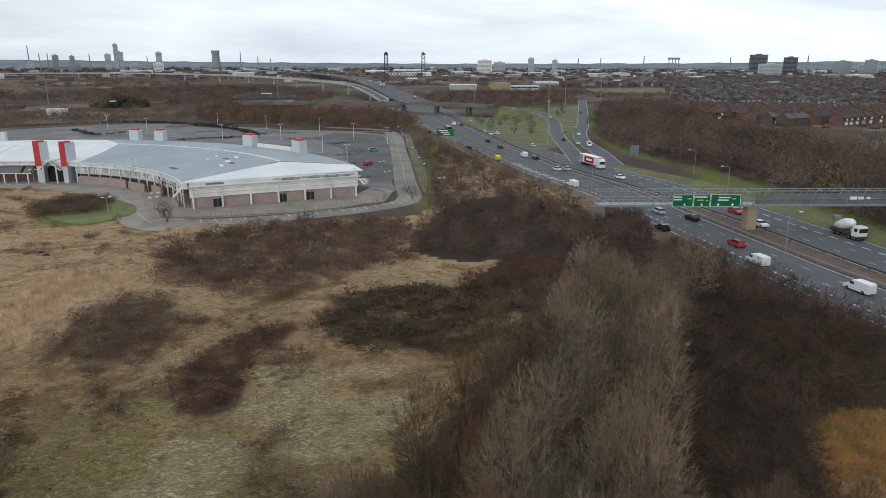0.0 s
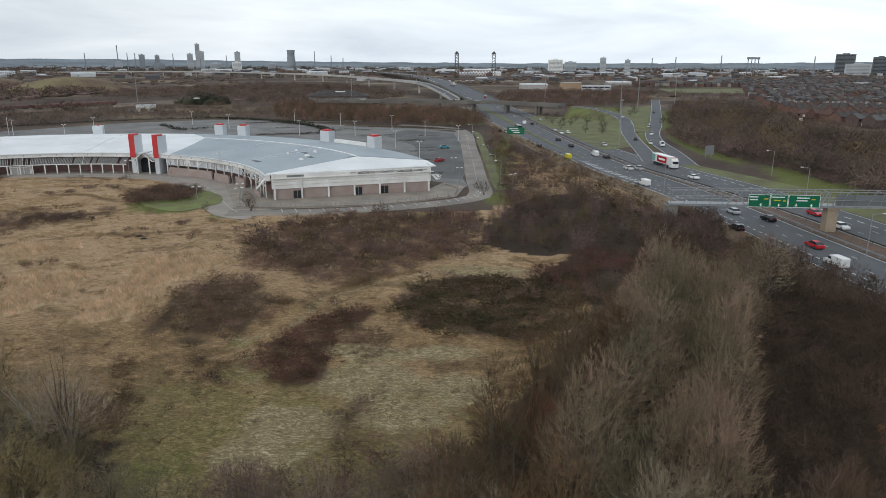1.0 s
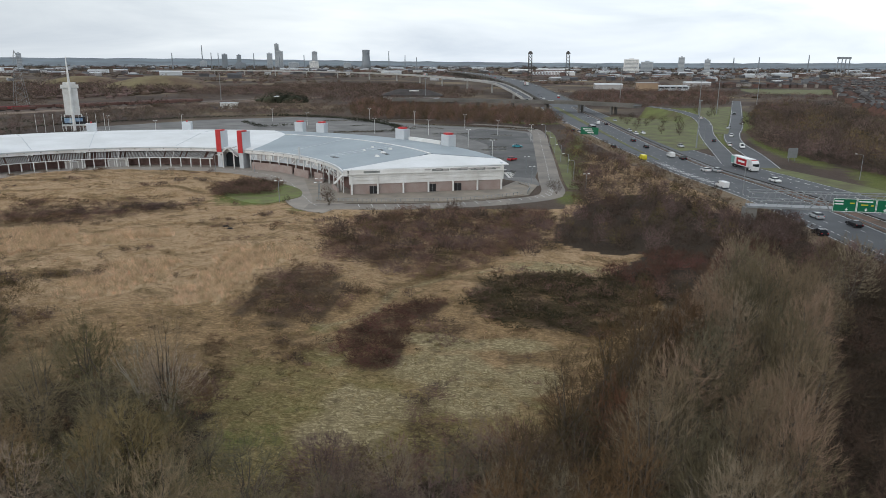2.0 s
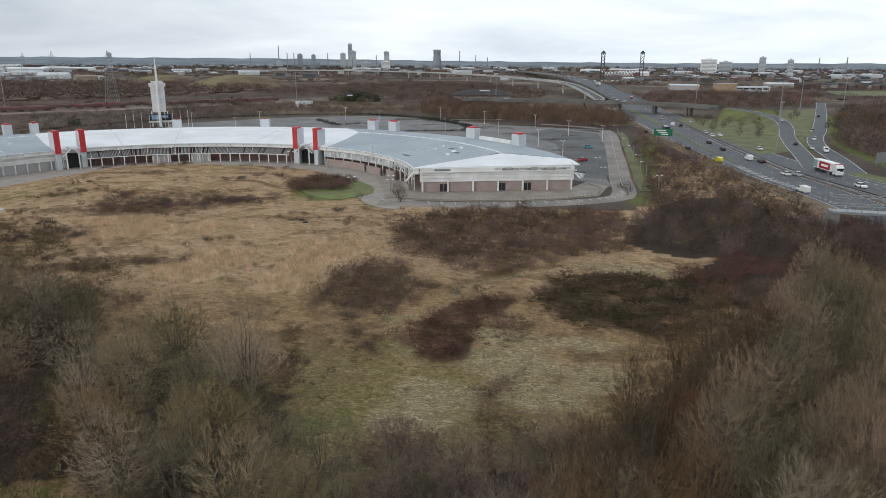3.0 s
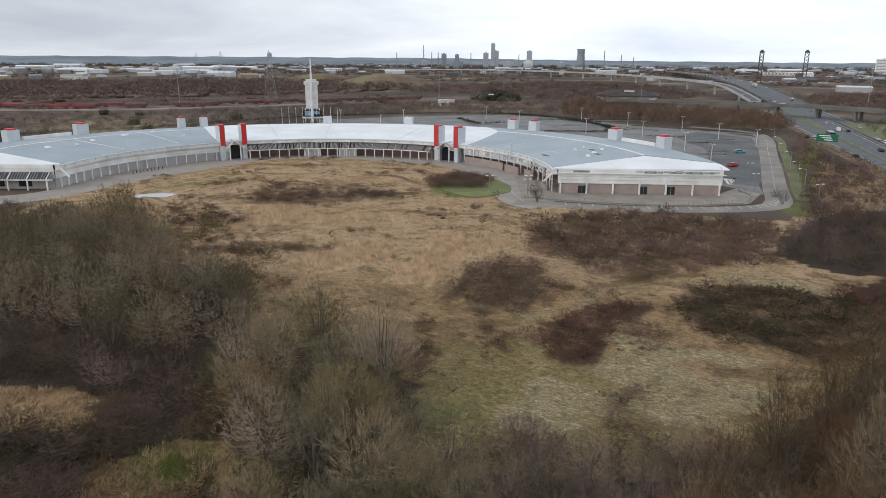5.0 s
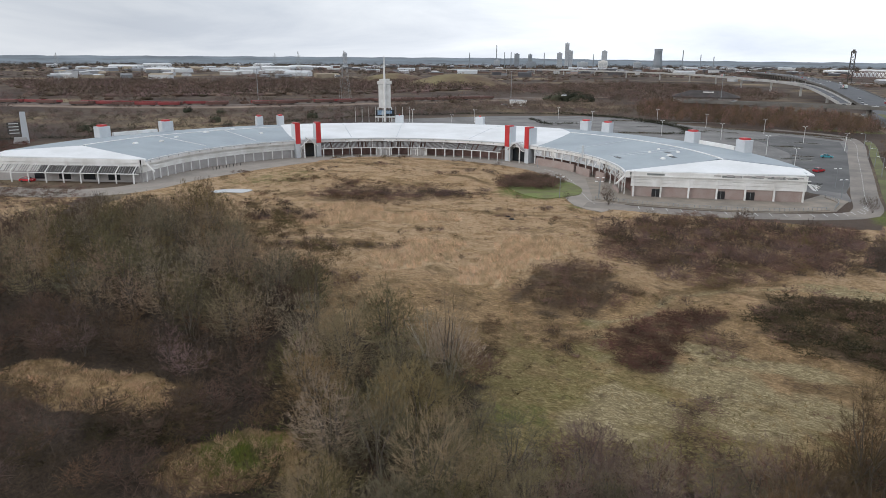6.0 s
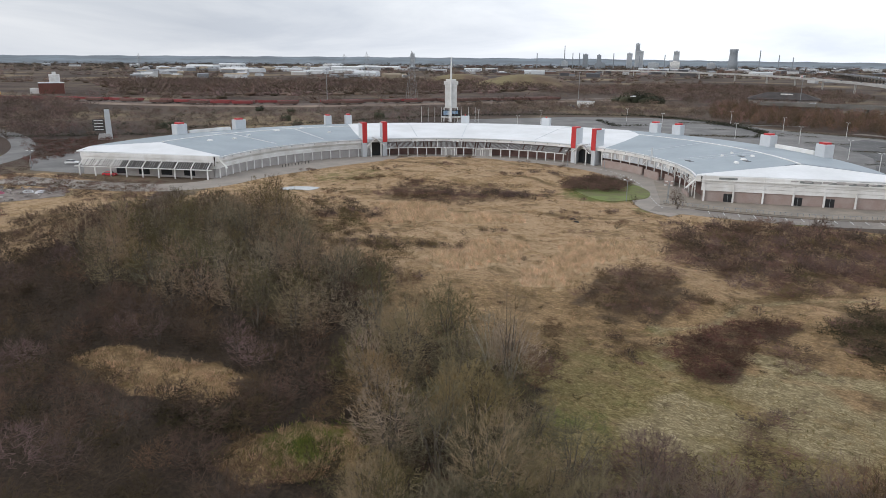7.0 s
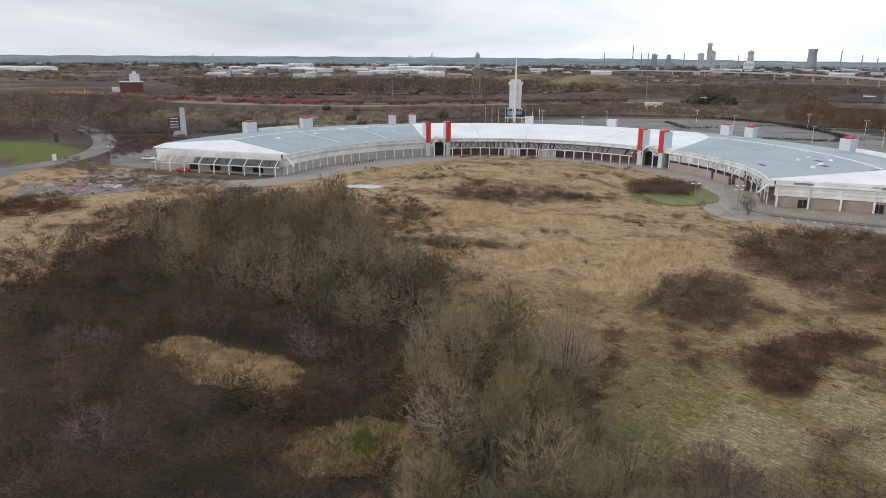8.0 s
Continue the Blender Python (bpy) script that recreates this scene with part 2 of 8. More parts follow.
def inside(poly, x, y):
    """Which of the points lie inside the plan polygon."""
    x, y = np.asarray(x, float), np.asarray(y, float)
    hit = np.zeros(x.shape, bool)
    n = len(poly)
    for i in range(n):
        (x0, y0), (x1, y1) = poly[i], poly[(i + 1) % n]
        if y0 != y1:
            hit ^= ((y0 > y) != (y1 > y)) & (x < (x1 - x0) * (y - y0) / (y1 - y0) + x0)
    return hit


# ---------- the plan ----------
RING = np.array((-125.0, 155.0))          # centre of the crescent building


def polar(r, deg, z=None):
    a = radians(deg)
    p = (RING[0] + r * math.cos(a), RING[1] + r * math.sin(a))
    return p if z is None else (*p, z)


BELT = [(-4, 46), (-3, 60), (3, 74), (13, 92), (25, 108), (42, 110), (31, 84), (22, 66), (19, 54), (20, 44)]
SCRUB_E = [(48, 126), (57, 118), (60, 100), (64, 86), (50, 76), (44, 70), (36, 55), (25, 45), (21, 56), (25, 74), (33, 93), (42, 112)]
GOLD = [(40, 73), (46.5, 77.5), (55, 77), (46, 57), (36, 60)]
BRAMBLE = [(-14.5, 99), (-14.8, 113), (-11, 119.5), (0, 121), (7, 121), (14.8, 113), (13, 100), (7.5, 94), (-1, 93.5), (-9, 95)]
REDBRUSH = [(5, 117), (12, 130), (16, 138), (28, 141), (46, 156), (47, 145), (36, 136), (25, 127), (19, 119), (14, 112)]
COPSE = [(-2, 142), (8, 134), (15, 138), (28, 140), (46, 152), (51, 165), (39, 175), (30, 189), (24, 204), (10, 196), (4, 183), (-2, 160)]
VERGE_E = [(-8, 378), (6, 300), (22, 245), (38, 192), (41, 168), (27, 175), (15, 206), (5, 178), (0, 206), (-1, 260)]
FRONT_ROW = [(-52, 135), (-51, 146), (-43, 161), (-26, 168), (-7, 170), (-2, 160), (-2, 146), (-7, 134), (-16, 121), (-25, 113), (-33, 117), (-40, 121)]
DOME = [(-47, 91), (-50, 102), (-48, 114), (-39, 112), (-33, 98), (-32, 88), (-41, 86)]
DARKTRI = [(-31.2, 83.2), (-29.2, 89.5), (-26, 95.5), (-22, 101), (-18.3, 103), (-17.8, 99), (-20.5, 93.5), (-21.2, 88.5), (-19.6, 83), (-19.6, 78), (-21.2, 75.8), (-24.4, 76.8), (-27.4, 79.7)]
WOOD_W = [(-128, 38), (-160, 72), (-158, 98), (-142, 106), (-122, 97), (-104, 88), (-90, 82), (-76, 72), (-64, 65), (-52, 68), (-44, 67), (-35, 62), (-32, 54), (-33, 49), (-28, 42), (-22, 45), (-16, 36), (-46, 6), (-120, 24)]
CLEAR_1 = [(-86, 33), (-84.5, 38.5), (-66.5, 43.5), (-60.5, 40), (-61, 36), (-71.6, 32.6)]
CLEAR_2 = [(-52, 31), (-53.5, 36), (-50.5, 41.5), (-45, 43), (-41, 38.5), (-43, 34), (-47, 31)]
HEDGE_S = [(-30, 45), (-21, 51), (-11, 55), (-3, 59), (3, 58), (2, 44), (-2, 31), (-14, 24), (-28, 26)]
FIELD = [(-150, 70), (-180, 120), (-178, 190), (-150, 222), (-110, 218), (-78, 195), (-60, 165), (-2, 176), (4, 200), (2, 300), (20, 262), (44, 200), (56, 130), (20, 120), (8, 88), (-2, 60), (-8, 40), (-50, 10), (-140, 20)]
E_WOOD_FLOOR = [(106, 152), (106, 215), (100, 262), (90, 294), (87, 345), (95, 400), (115, 470), (142, 590), (165, 600), (188, 560), (170, 450), (164, 400), (174, 330), (190, 250), (165, 130), (140, 74), (120, 74)]
WOODY = [E_WOOD_FLOOR, BELT, SCRUB_E, REDBRUSH, WOOD_W, HEDGE_S, COPSE, [(46, 157), (47, 146), (36, 136), (25, 127), (18, 119), (12, 111), (22, 102), (42, 112), (50, 126), (58, 132), (54, 152)]]
E_WOOD = [(103, 150), (104, 215), (98, 262), (88, 292), (84, 345), (92, 400), (112, 470), (140, 590), (165, 600), (188, 560), (170, 450), (164, 400), (174, 330), (190, 250), (165, 130), (140, 70), (118, 70)]
REEDS = ([(-109.4, 106.8), (-123, 126.5), (-115, 132.8), (-104.8, 131.6), (-96.7, 121.5), (-102.4, 112.5)],
         [(-94.5, 119.8), (-99.6, 126), (-96, 133.4), (-85.6, 137), (-82.7, 130.3), (-88.3, 123)],
         [(-77.8, 91.6), (-82, 100.4), (-81, 111), (-71.6, 117.4), (-68, 109.6), (-66.7, 100.4), (-72.3, 91.3)],
         [(-60.8, 95), (-63, 109.3), (-65.3, 124), (-59.6, 129.7), (-47.2, 127), (-53, 114), (-52, 99.7), (-52, 94.7), (-57, 92.6)])
TRAIL = [(-35, 90), (-33, 88.5), (-30.5, 84), (-28, 79), (-25, 74), (-23, 70), (-16, 64)]
TRAIL_B = [(-33, 89), (-27, 96), (-27, 106), (-22, 113), (-12, 122), (2, 126), (10, 122)]


def lift(x, y):
    """The height of the open ground: gentle swells, and low mounds in the field."""
    x, y = np.asarray(x, float), np.asarray(y, float)
    w = np.clip(1 - np.hypot((x + 60) / 95, (y - 95) / 75) ** 4, 0, 1)
    z = w * (0.28 * np.sin(x * 0.13 + 1) * np.cos(y * 0.11) + 0.18 * np.sin(x * 0.31 + y * 0.23))
    rho = np.hypot((x + 136) / 33, (y - 182) / 24) + 0.05 * np.sin(x * 0.35) + 0.04 * np.sin(y * 0.5)
    z = z + 1.7 / (1 + np.exp(np.clip((rho - 1) * 16, -30, 30)))          # a low bank with a ragged edge
    z = z + 1.0 * np.exp(-((x + 41) / 9) ** 2 - ((y - 101) / 11) ** 2)
    return z


def graded(lo, hi, a, b, step, grow):
    xs = list(np.arange(a, b + 0.1, step))
    s, x = step, b
    while x < hi:
        s *= grow
        x = min(hi, x + s)
        xs.append(x)
    s, x = step, a
    while x > lo:
        s *= grow
        x = max(lo, x - s)
        xs.insert(0, x)
    return np.array(xs)


def build_ground():
    gx, gy = graded(-4700, 4700, -200, 70, 1.8, 1.09), graded(-900, 4700, 10, 225, 1.8, 1.09)
    X, Y = np.meshgrid(gx, gy)
    Zg = lift(X, Y)
    nx, ny = len(gx), len(gy)
    idx = np.arange(nx * ny).reshape(ny, nx)
    faces = np.stack([idx[:-1, :-1], idx[:-1, 1:], idx[1:, 1:], idx[1:, :-1]], -1).reshape(-1, 4)
    x, y = X.ravel(), Y.ravel()
    litter = np.zeros(len(x))
    for p in WOODY:
        litter = np.maximum(litter, inside(p, x, y))
    for p in (GOLD, CLEAR_1, CLEAR_2):
        litter[inside(p, x, y)] = 0
    field = inside(FIELD, x, y).astype(float)
    for p in (GOLD, CLEAR_1, CLEAR_2, [(-135, 22), (-250, 20), (-262, 60), (-235, 92), (-182, 98), (-150, 72)]):
        field[inside(p, x, y)] = 1
    green = np.zeros(len(x))
    for cx, cy, rx, ry, k in ((-30, 60, 5, 3.5, 0.6), (-25, 66, 4, 1.6, 0.4), (-36, 56, 4, 3, 0.5), (-47.5, 38, 5, 4.5, 0.8), (-27.5, 78, 2, 6, 0.45), (-33, 88, 3, 3, 0.5),
                              (-84, 176, 13, 14, 0.9), (-160, 150, 14, 22, 0.45), (-62, 166, 6, 3, 0.8), (-305, 83, 40, 16, 1.0), (-268, 72, 10, 6, 1.0), (100, 205, 14, 70, 1.0), (88, 320, 9, 60, 0.9),
                              (62, 400, 16, 90, 1.0), (100, 470, 24, 90, 1.0), (90, 560, 40, 45, 1.0), (20, 460, 10, 50, 0.0), (270, 970, 70, 60, 1.0), (1, 290, 5, 80, 0.8), (-25, 425, 26, 10, 0.7), (0, 192, 5, 12, 0.7), (-30, 170, 26, 2.5, 0.45), (-66, 163, 5, 3, 0.7)):
        green = np.maximum(green, k * np.exp(-(((x - cx) / rx) ** 2 + ((y - cy) / ry) ** 2) ** 2))
    reed = np.zeros(len(x))
    for p in REEDS:
        reed = np.maximum(reed, inside(p, x + 1.1 * np.sin(y * 0.7), y + 1.1 * np.sin(x * 0.6)) * 0.85)
    heath = np.zeros(len(x))
    for p, k in ((FRONT_ROW, 0.42), (DOME, 0.62), (DARKTRI, 0.62), (BRAMBLE, 0.62)):
        heath = np.maximum(heath, inside(p, x, y) * k)
    heath = np.maximum(heath, inside([(-131, 132), (-138, 151), (-116, 161), (-98, 162), (-93, 154), (-109, 137), (-125, 128)], x, y) * 0.45)
    pale = np.zeros(len(x))
    for cx, cy, rx, ry in ((-14, 78, 8, 5), (-9, 71, 6, 4), (-20, 68, 6, 4), (-15, 86, 7, 3), (-3, 78, 4, 5), (-22, 62, 5, 3), (-5, 88, 5, 2.5), (-2, 124, 10, 4), (-210, 66, 16, 10), (-200, 78, 10, 6)):
        pale = np.maximum(pale, np.exp(-(((x - cx) / rx) ** 2 + ((y - cy) / ry) ** 2) ** 2))
    # field grass turns to a paler straw from 92 to 132 m off the origin
    far_pale = field * np.clip((np.hypot(x, y) - 92) / 40, 0, 1)
    moss = field * np.exp(-(((x + 22) / 30) ** 2 + ((y - 62) / 24) ** 2) ** 2) * 0.7
    for trail in (TRAIL, TRAIL_B):
        ln_ = smooth_line(trail, 1.0)
        near = (np.abs(x + 15) < 40) & (np.abs(y - 95) < 45)
        d = np.array([np.min(np.hypot(ln_[:, 0] - a, ln_[:, 1] - b)) for a, b in zip(x[near], y[near])])
        pale[near] = np.maximum(pale[near], 0.75 * np.exp(-(d / 1.0) ** 2))
        heath[near] *= 1 - np.exp(-(d / 1.6) ** 2)
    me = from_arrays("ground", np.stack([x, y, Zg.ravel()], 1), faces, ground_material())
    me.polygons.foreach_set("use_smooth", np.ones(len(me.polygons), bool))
    for key, val in (("litter", litter), ("field", field), ("green", green), ("reed", reed), ("pale", pale), ("far_pale", far_pale), ("moss", moss), ("heath", heath)):
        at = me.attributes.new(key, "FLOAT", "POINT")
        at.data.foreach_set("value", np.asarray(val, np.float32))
    return tagged(new("ground", me), "rough winter grassland and brown scrubland reaching the horizon", "ground", "", "structure")


def ground_material():
    m = bpy.data.materials.new("winter_ground")
    m.use_nodes = True
    nt, ln = m.node_tree.nodes, m.node_tree.links
    b = nt["Principled BSDF"]
    b.inputs["Roughness"].default_value = 0.95
    b.inputs["Specular IOR Level"].default_value = 0.15
    geo = nt.new("ShaderNodeNewGeometry")

    def noise_at(scale, detail, rough=0.6, stretch=None, swirl=0.0):
        n = nt.new("ShaderNodeTexNoise")
        n.inputs["Scale"].default_value, n.inputs["Detail"].default_value, n.inputs["Roughness"].default_value = scale, detail, rough
        n.inputs["Distortion"].default_value = swirl
        if stretch:
            mp = nt.new("ShaderNodeMapping")
            mp.inputs["Scale"].default_value = stretch
            ln.new(geo.outputs["Position"], mp.inputs["Vector"])
            ln.new(mp.outputs["Vector"], n.inputs["Vector"])
        else:
            ln.new(geo.outputs["Position"], n.inputs["Vector"])
        return n.outputs["Fac"]

    def ramp(src, *stops):
        r = nt.new("ShaderNodeValToRGB")
        el = r.color_ramp.elements
        while len(el) < len(stops):
            el.new(0.5)
        for e, (p, c) in zip(el, stops):
            e.position, e.color = p, (c[0] * 1.02, c[1], c[2] * 0.94, 1)
        ln.new(src, r.inputs["Fac"])
        return r.outputs["Color"]

    def blend(a, c, fac):
        x = nt.new("ShaderNodeMix")
        x.data_type = "RGBA"
        ln.new(a, x.inputs[6])
        ln.new(c, x.inputs[7])
        ln.new(fac, x.inputs[0])
        return x.outputs[2]

    def mask(key, broken):
        a = nt.new("ShaderNodeAttribute")
        a.attribute_name = key
        s = nt.new("ShaderNodeMath")
        s.operation = "MULTIPLY_ADD"
        ln.new(broken, s.inputs[0])
        s.inputs[1].default_value = 1.1
        s.inputs[2].default_value = -0.55
        t = nt.new("ShaderNodeMath")
        t.operation = "ADD"
        ln.new(a.outputs["Fac"], t.inputs[0])
        ln.new(s.outputs[0], t.inputs[1])
        r = nt.new("ShaderNodeMapRange")
        r.inputs[1].default_value, r.inputs[2].default_value = 0.32, 0.72
        ln.new(t.outputs[0], r.inputs[0])
        g = nt.new("ShaderNodeMath")
        g.operation = "GREATER_THAN"
        g.inputs[1].default_value = 0.02
        ln.new(a.outputs["Fac"], g.inputs[0])
        u = nt.new("ShaderNodeMath")
        u.operation = "MULTIPLY"
        ln.new(r.outputs[0], u.inputs[0])
        ln.new(g.outputs[0], u.inputs[1])
        return u.outputs[0]

    mid, fine = noise_at(0.22, 6, 0.65), noise_at(2.2, 5, 0.7)
    tuft = noise_at(1.0, 7, 0.78, (0.75, 1.5, 1.0), 2.0)
    far = ramp(noise_at(0.007, 7, 0.65), (0.36, (0.05, 0.04, 0.036)), (0.46, (0.085, 0.064, 0.056)), (0.55, (0.125, 0.098, 0.078)), (0.64, (0.26, 0.205, 0.135)))
    straw = ramp(tuft, (0.28, (0.085, 0.055, 0.031)), (0.48, (0.265, 0.177, 0.098)), (0.68, (0.50, 0.355, 0.21)))
    earthy = ramp(tuft, (0.3, (0.06, 0.04, 0.022)), (0.5, (0.165, 0.108, 0.06)), (0.7, (0.30, 0.206, 0.118)))
    patch = nt.new("ShaderNodeMapRange")
    patch.inputs[1].default_value, patch.inputs[2].default_value = 0.47, 0.60
    ln.new(mid, patch.inputs[0])
    dry = blend(straw, earthy, patch.outputs[0])
    far_straw = ramp(tuft, (0.28, (0.165, 0.112, 0.068)), (0.48, (0.38, 0.266, 0.166)), (0.68, (0.60, 0.44, 0.295)))
    far_straw = blend(far_straw, straw, patch.outputs[0])
    drift = nt.new("ShaderNodeMapRange")
    drift.inputs[1].default_value, drift.inputs[2].default_value = 0.52, 0.62
    ln.new(noise_at(0.055, 5, 0.6, (1.0, 1.5, 1.0), 1.5), drift.inputs[0])
    dull = ramp(tuft, (0.28, (0.05, 0.036, 0.02)), (0.5, (0.175, 0.12, 0.065)), (0.72, (0.34, 0.242, 0.138)))
    far_straw, dry = blend(far_straw, dull, drift.outputs[0]), blend(dry, dull, drift.outputs[0])
    mossy = ramp(tuft, (0.28, (0.06, 0.044, 0.021)), (0.5, (0.19, 0.155, 0.07)), (0.7, (0.42, 0.35, 0.18)))
    spots_n = nt.new("ShaderNodeMapRange")
    spots_n.inputs[1].default_value, spots_n.inputs[2].default_value = 0.55, 0.74
    ln.new(noise_at(0.45, 5, 0.7), spots_n.inputs[0])
    grass = ramp(tuft, (0.28, (0.055, 0.066, 0.02)), (0.5, (0.125, 0.142, 0.046)), (0.7, (0.215, 0.212, 0.085)))
    litter = ramp(fine, (0.3, (0.03, 0.024, 0.02)), (0.6, (0.075, 0.056, 0.042)))
    reed = ramp(noise_at(3.0, 4, 0.7), (0.3, (0.36, 0.265, 0.17)), (0.6, (0.52, 0.39, 0.26)))
    pale = ramp(tuft, (0.3, (0.10, 0.08, 0.044)), (0.5, (0.265, 0.215, 0.125)), (0.68, (0.58, 0.49, 0.32)))
    c = blend(far, dry, mask("field", mid))
    c = blend(c, far_straw, mask("far_pale", mid))
    c = blend(c, mossy, mask("moss", mid))
    c = blend(c, grass, mask("green", mid))
    c = blend(c, pale, mask("pale", mid))
    c = blend(c, reed, mask("reed", mid))
    brown_clump = ramp(fine, (0.3, (0.055, 0.039, 0.028)), (0.6, (0.13, 0.092, 0.062)))
    only = nt.new("ShaderNodeMath")
    only.operation = "MULTIPLY"
    ln.new(spots_n.outputs[0], only.inputs[0])
    ln.new(mask("field", mid), only.inputs[1])
    c = blend(c, brown_clump, only.outputs[0])
    c = blend(c, brown_clump, mask("heath", mid))
    c = blend(c, litter, mask("litter", mid))
    ln.new(c, b.inputs["Base Color"])
    bp = nt.new("ShaderNodeBump")
    bp.inputs["Strength"].default_value, bp.inputs["Distance"].default_value = 0.7, 0.35
    ln.new(tuft, bp.inputs["Height"])
    ln.new(bp.outputs["Normal"], b.inputs["Normal"])
    return m


build_ground()


# ---------- roads and hard ground ----------
CENTRE = smooth_line([(128, -60), (112, 10), (93, 76), (80, 122), (74.5, 150), (70.5, 172), (66, 194), (61.3, 213), (55, 233), (48.5, 254), (42.5, 284), (35.5, 324), (26.5, 384), (13, 479), (-3, 584)], 5)


def beside(table):
    """The motorway's centre line shifted by an offset that changes with y."""
    ys, ds = zip(*table)
    t = np.gradient(CENTRE, axis=0)
    t /= np.linalg.norm(t, axis=1)[:, None]
    d = np.interp(CENTRE[:, 1], ys, ds)
    return np.stack([CENTRE[:, 0] + t[:, 1] * d, CENTRE[:, 1] - t[:, 0] * d], 1)


def strip(a, b, z0, z1, shape=None):
    """A slab of ground between two lines of equal length."""
    shape = shape or Shape()
    return shape.loft([[(*p, z0), (*q, z0), (*q, z1), (*p, z1)] for p, q in zip(a, b)])


NI, FI = beside([(165, -3.3), (240, -1.1)]), beside([(165, 3.3), (240, 1.1)])
NO = beside([(120, -18.5), (204, -17.5), (290, -17.5), (355, -21), (488, -27)])
FO = beside([(150, 19), (215, 19), (252, 18), (290, 13), (330, 11)])
structure("road_near", strip(NO, NI, -0.3, 0.06), M_ASPHALT, "grey asphalt dual carriageway with worn lane lines", "road")
structure("road_far", strip(FI, FO, -0.3, 0.06), M_ASPHALT, "grey asphalt dual carriageway beside a grass verge", "road")
structure("median", strip(NI, FI, -0.3, 0.14), M_MEDIAN, "raised brown earth median between the carriageways", "median")
lines = Shape()
for off in ([(165, 3.9), (240, 1.7)], [(165, -3.9), (240, -1.7)], [(120, -18), (204, -17), (290, -17), (355, -20.4), (488, -26.4)], [(150, 18.4), (215, 18.4), (252, 17.4), (290, 12.4), (330, 10.4)]):
    strip(beside([(y, d - 0.09) for y, d in off]), beside([(y, d + 0.09) for y, d in off]), 0.05, 0.068, lines)
for off, on, gap, w in ((7.2, 2, 7, 0.14), (10.8, 2, 7, 0.14), (-7.4, 2, 7, 0.14), (-11.0, 2, 7, 0.14)):
    dashes(CENTRE, off, w, on, gap, 0.068, lines)
dashes(CENTRE[CENTRE[:, 1] < 250], 14.4, 0.35, 2.6, 2.0, 0.068, lines)
dashes(CENTRE[CENTRE[:, 1] < 290], -14.6, 0.28, 1.2, 1.4, 0.068, lines)
near_part = CENTRE[(CENTRE[:, 1] > 225) & (CENTRE[:, 1] < 275)]
for k in range(3):
    dashes(near_part, -12.6 - k * 0.9, 0.45, 1.6, 1.8, 0.069, lines)
structure("lane_marking", lines, M_LINE, "white painted lane lines on the carriageways", "road marking")
M_GRASS = mat("verge_grass", (0.145, 0.165, 0.055), 0.95, var=0.3, scale=0.12, fine=1.6, second=(0.105, 0.092, 0.045), bump=0.4)
M_DRYGRASS = mat("dry_verge", (0.19, 0.135, 0.08), 0.95, var=0.35, scale=0.25, fine=2.0, second=(0.14, 0.10, 0.06), bump=0.4)
structure("verge_strip", strip(beside([(275, -12.2), (355, -13.4), (488, -16)])[CENTRE[:, 1] > 277], beside([(275, -11.8), (355, -11.6), (488, -12)])[CENTRE[:, 1] > 277], -0.2, 0.16), M_GRASS, "narrow green strip between two roadways", "verge")
structure("verge_dry", strip(beside([(120, -24), (210, -25), (300, -25), (488, -31)])[CENTRE[:, 1] > 130], NO[CENTRE[:, 1] > 130], -0.2, 0.10), M_DRYGRASS, "dry brown grass verge beside the motorway", "verge")
structure("verge_green", strip(FO[CENTRE[:, 1] < 262], beside([(60, 34), (150, 33), (205, 31), (262, 24)])[CENTRE[:, 1] < 262], -0.2, 0.10), M_GRASS, "mown green grass verge beside the motorway", "verge")
# safety barriers along the median
for name, off in (("barrier", [(165, -2.9), (240, -0.75)]), ("barrier", [(165, 2.9), (240, 0.75)])):
    bar = Shape()
    strip(beside([(y, d - 0.06) for y, d in off]), beside([(y, d + 0.06) for y, d in off]), 0.48, 0.80, bar)
    ln_ = beside(off)
    for i in range(0, len(ln_)):
        bar.box((ln_[i][0], ln_[i][1], 0.35), (0.14, 0.14, 0.8))
    tagged(part(name, bar, M_DKSTEEL if off[0][1] > 0 else M_STEEL), "long steel crash barrier on short posts", "crash barrier", "median barriers")

SLIP_A = smooth_line([(-420, 540, 4.0), (-250, 532, 7.2), (-151, 530, 7.2), (-53, 534, 7.2), (-2, 525, 7.2), (41, 500, 7.0), (62, 484, 5.6), (73, 458, 3.4), (73, 425, 1.4), (67, 384, 0.3), (63, 343, 0.03), (60, 305, 0.02), (57, 270, 0.02)], 6)
SLIP_B = smooth_line([(68, 262, 0.03), (71, 300, 0.03), (73, 343, 0.03), (80, 385, 0.05), (93, 440, 0.05), (130, 620, 0.05), (150, 720, 0.05)], 6)
structure("slip_road_a", ribbon(SLIP_A[SLIP_A[:, 0] > 44], -3.8, 3.8, -0.3, 0.07), M_ASPHALT, "curved asphalt slip road descending from the flyover", "road")
structure("slip_road_b", ribbon(SLIP_B, -4.0, 4.0, -0.3, 0.065), M_ASPHALT, "straight asphalt slip road climbing away", "road")
sl = Shape()
for ln_ in (SLIP_A[SLIP_A[:, 0] > 44], SLIP_B):
    for d in (-3.5, 3.5):
        ribbon(ln_, d - 0.08, d + 0.08, 0.06, 0.085, sl)
structure("slip_lines", sl, M_LINE, "white edge lines of the slip roads", "road marking")
bank = SLIP_A[(SLIP_A[:, 0] > 44) & (SLIP_A[:, 1] > 380)]
bk = Shape()
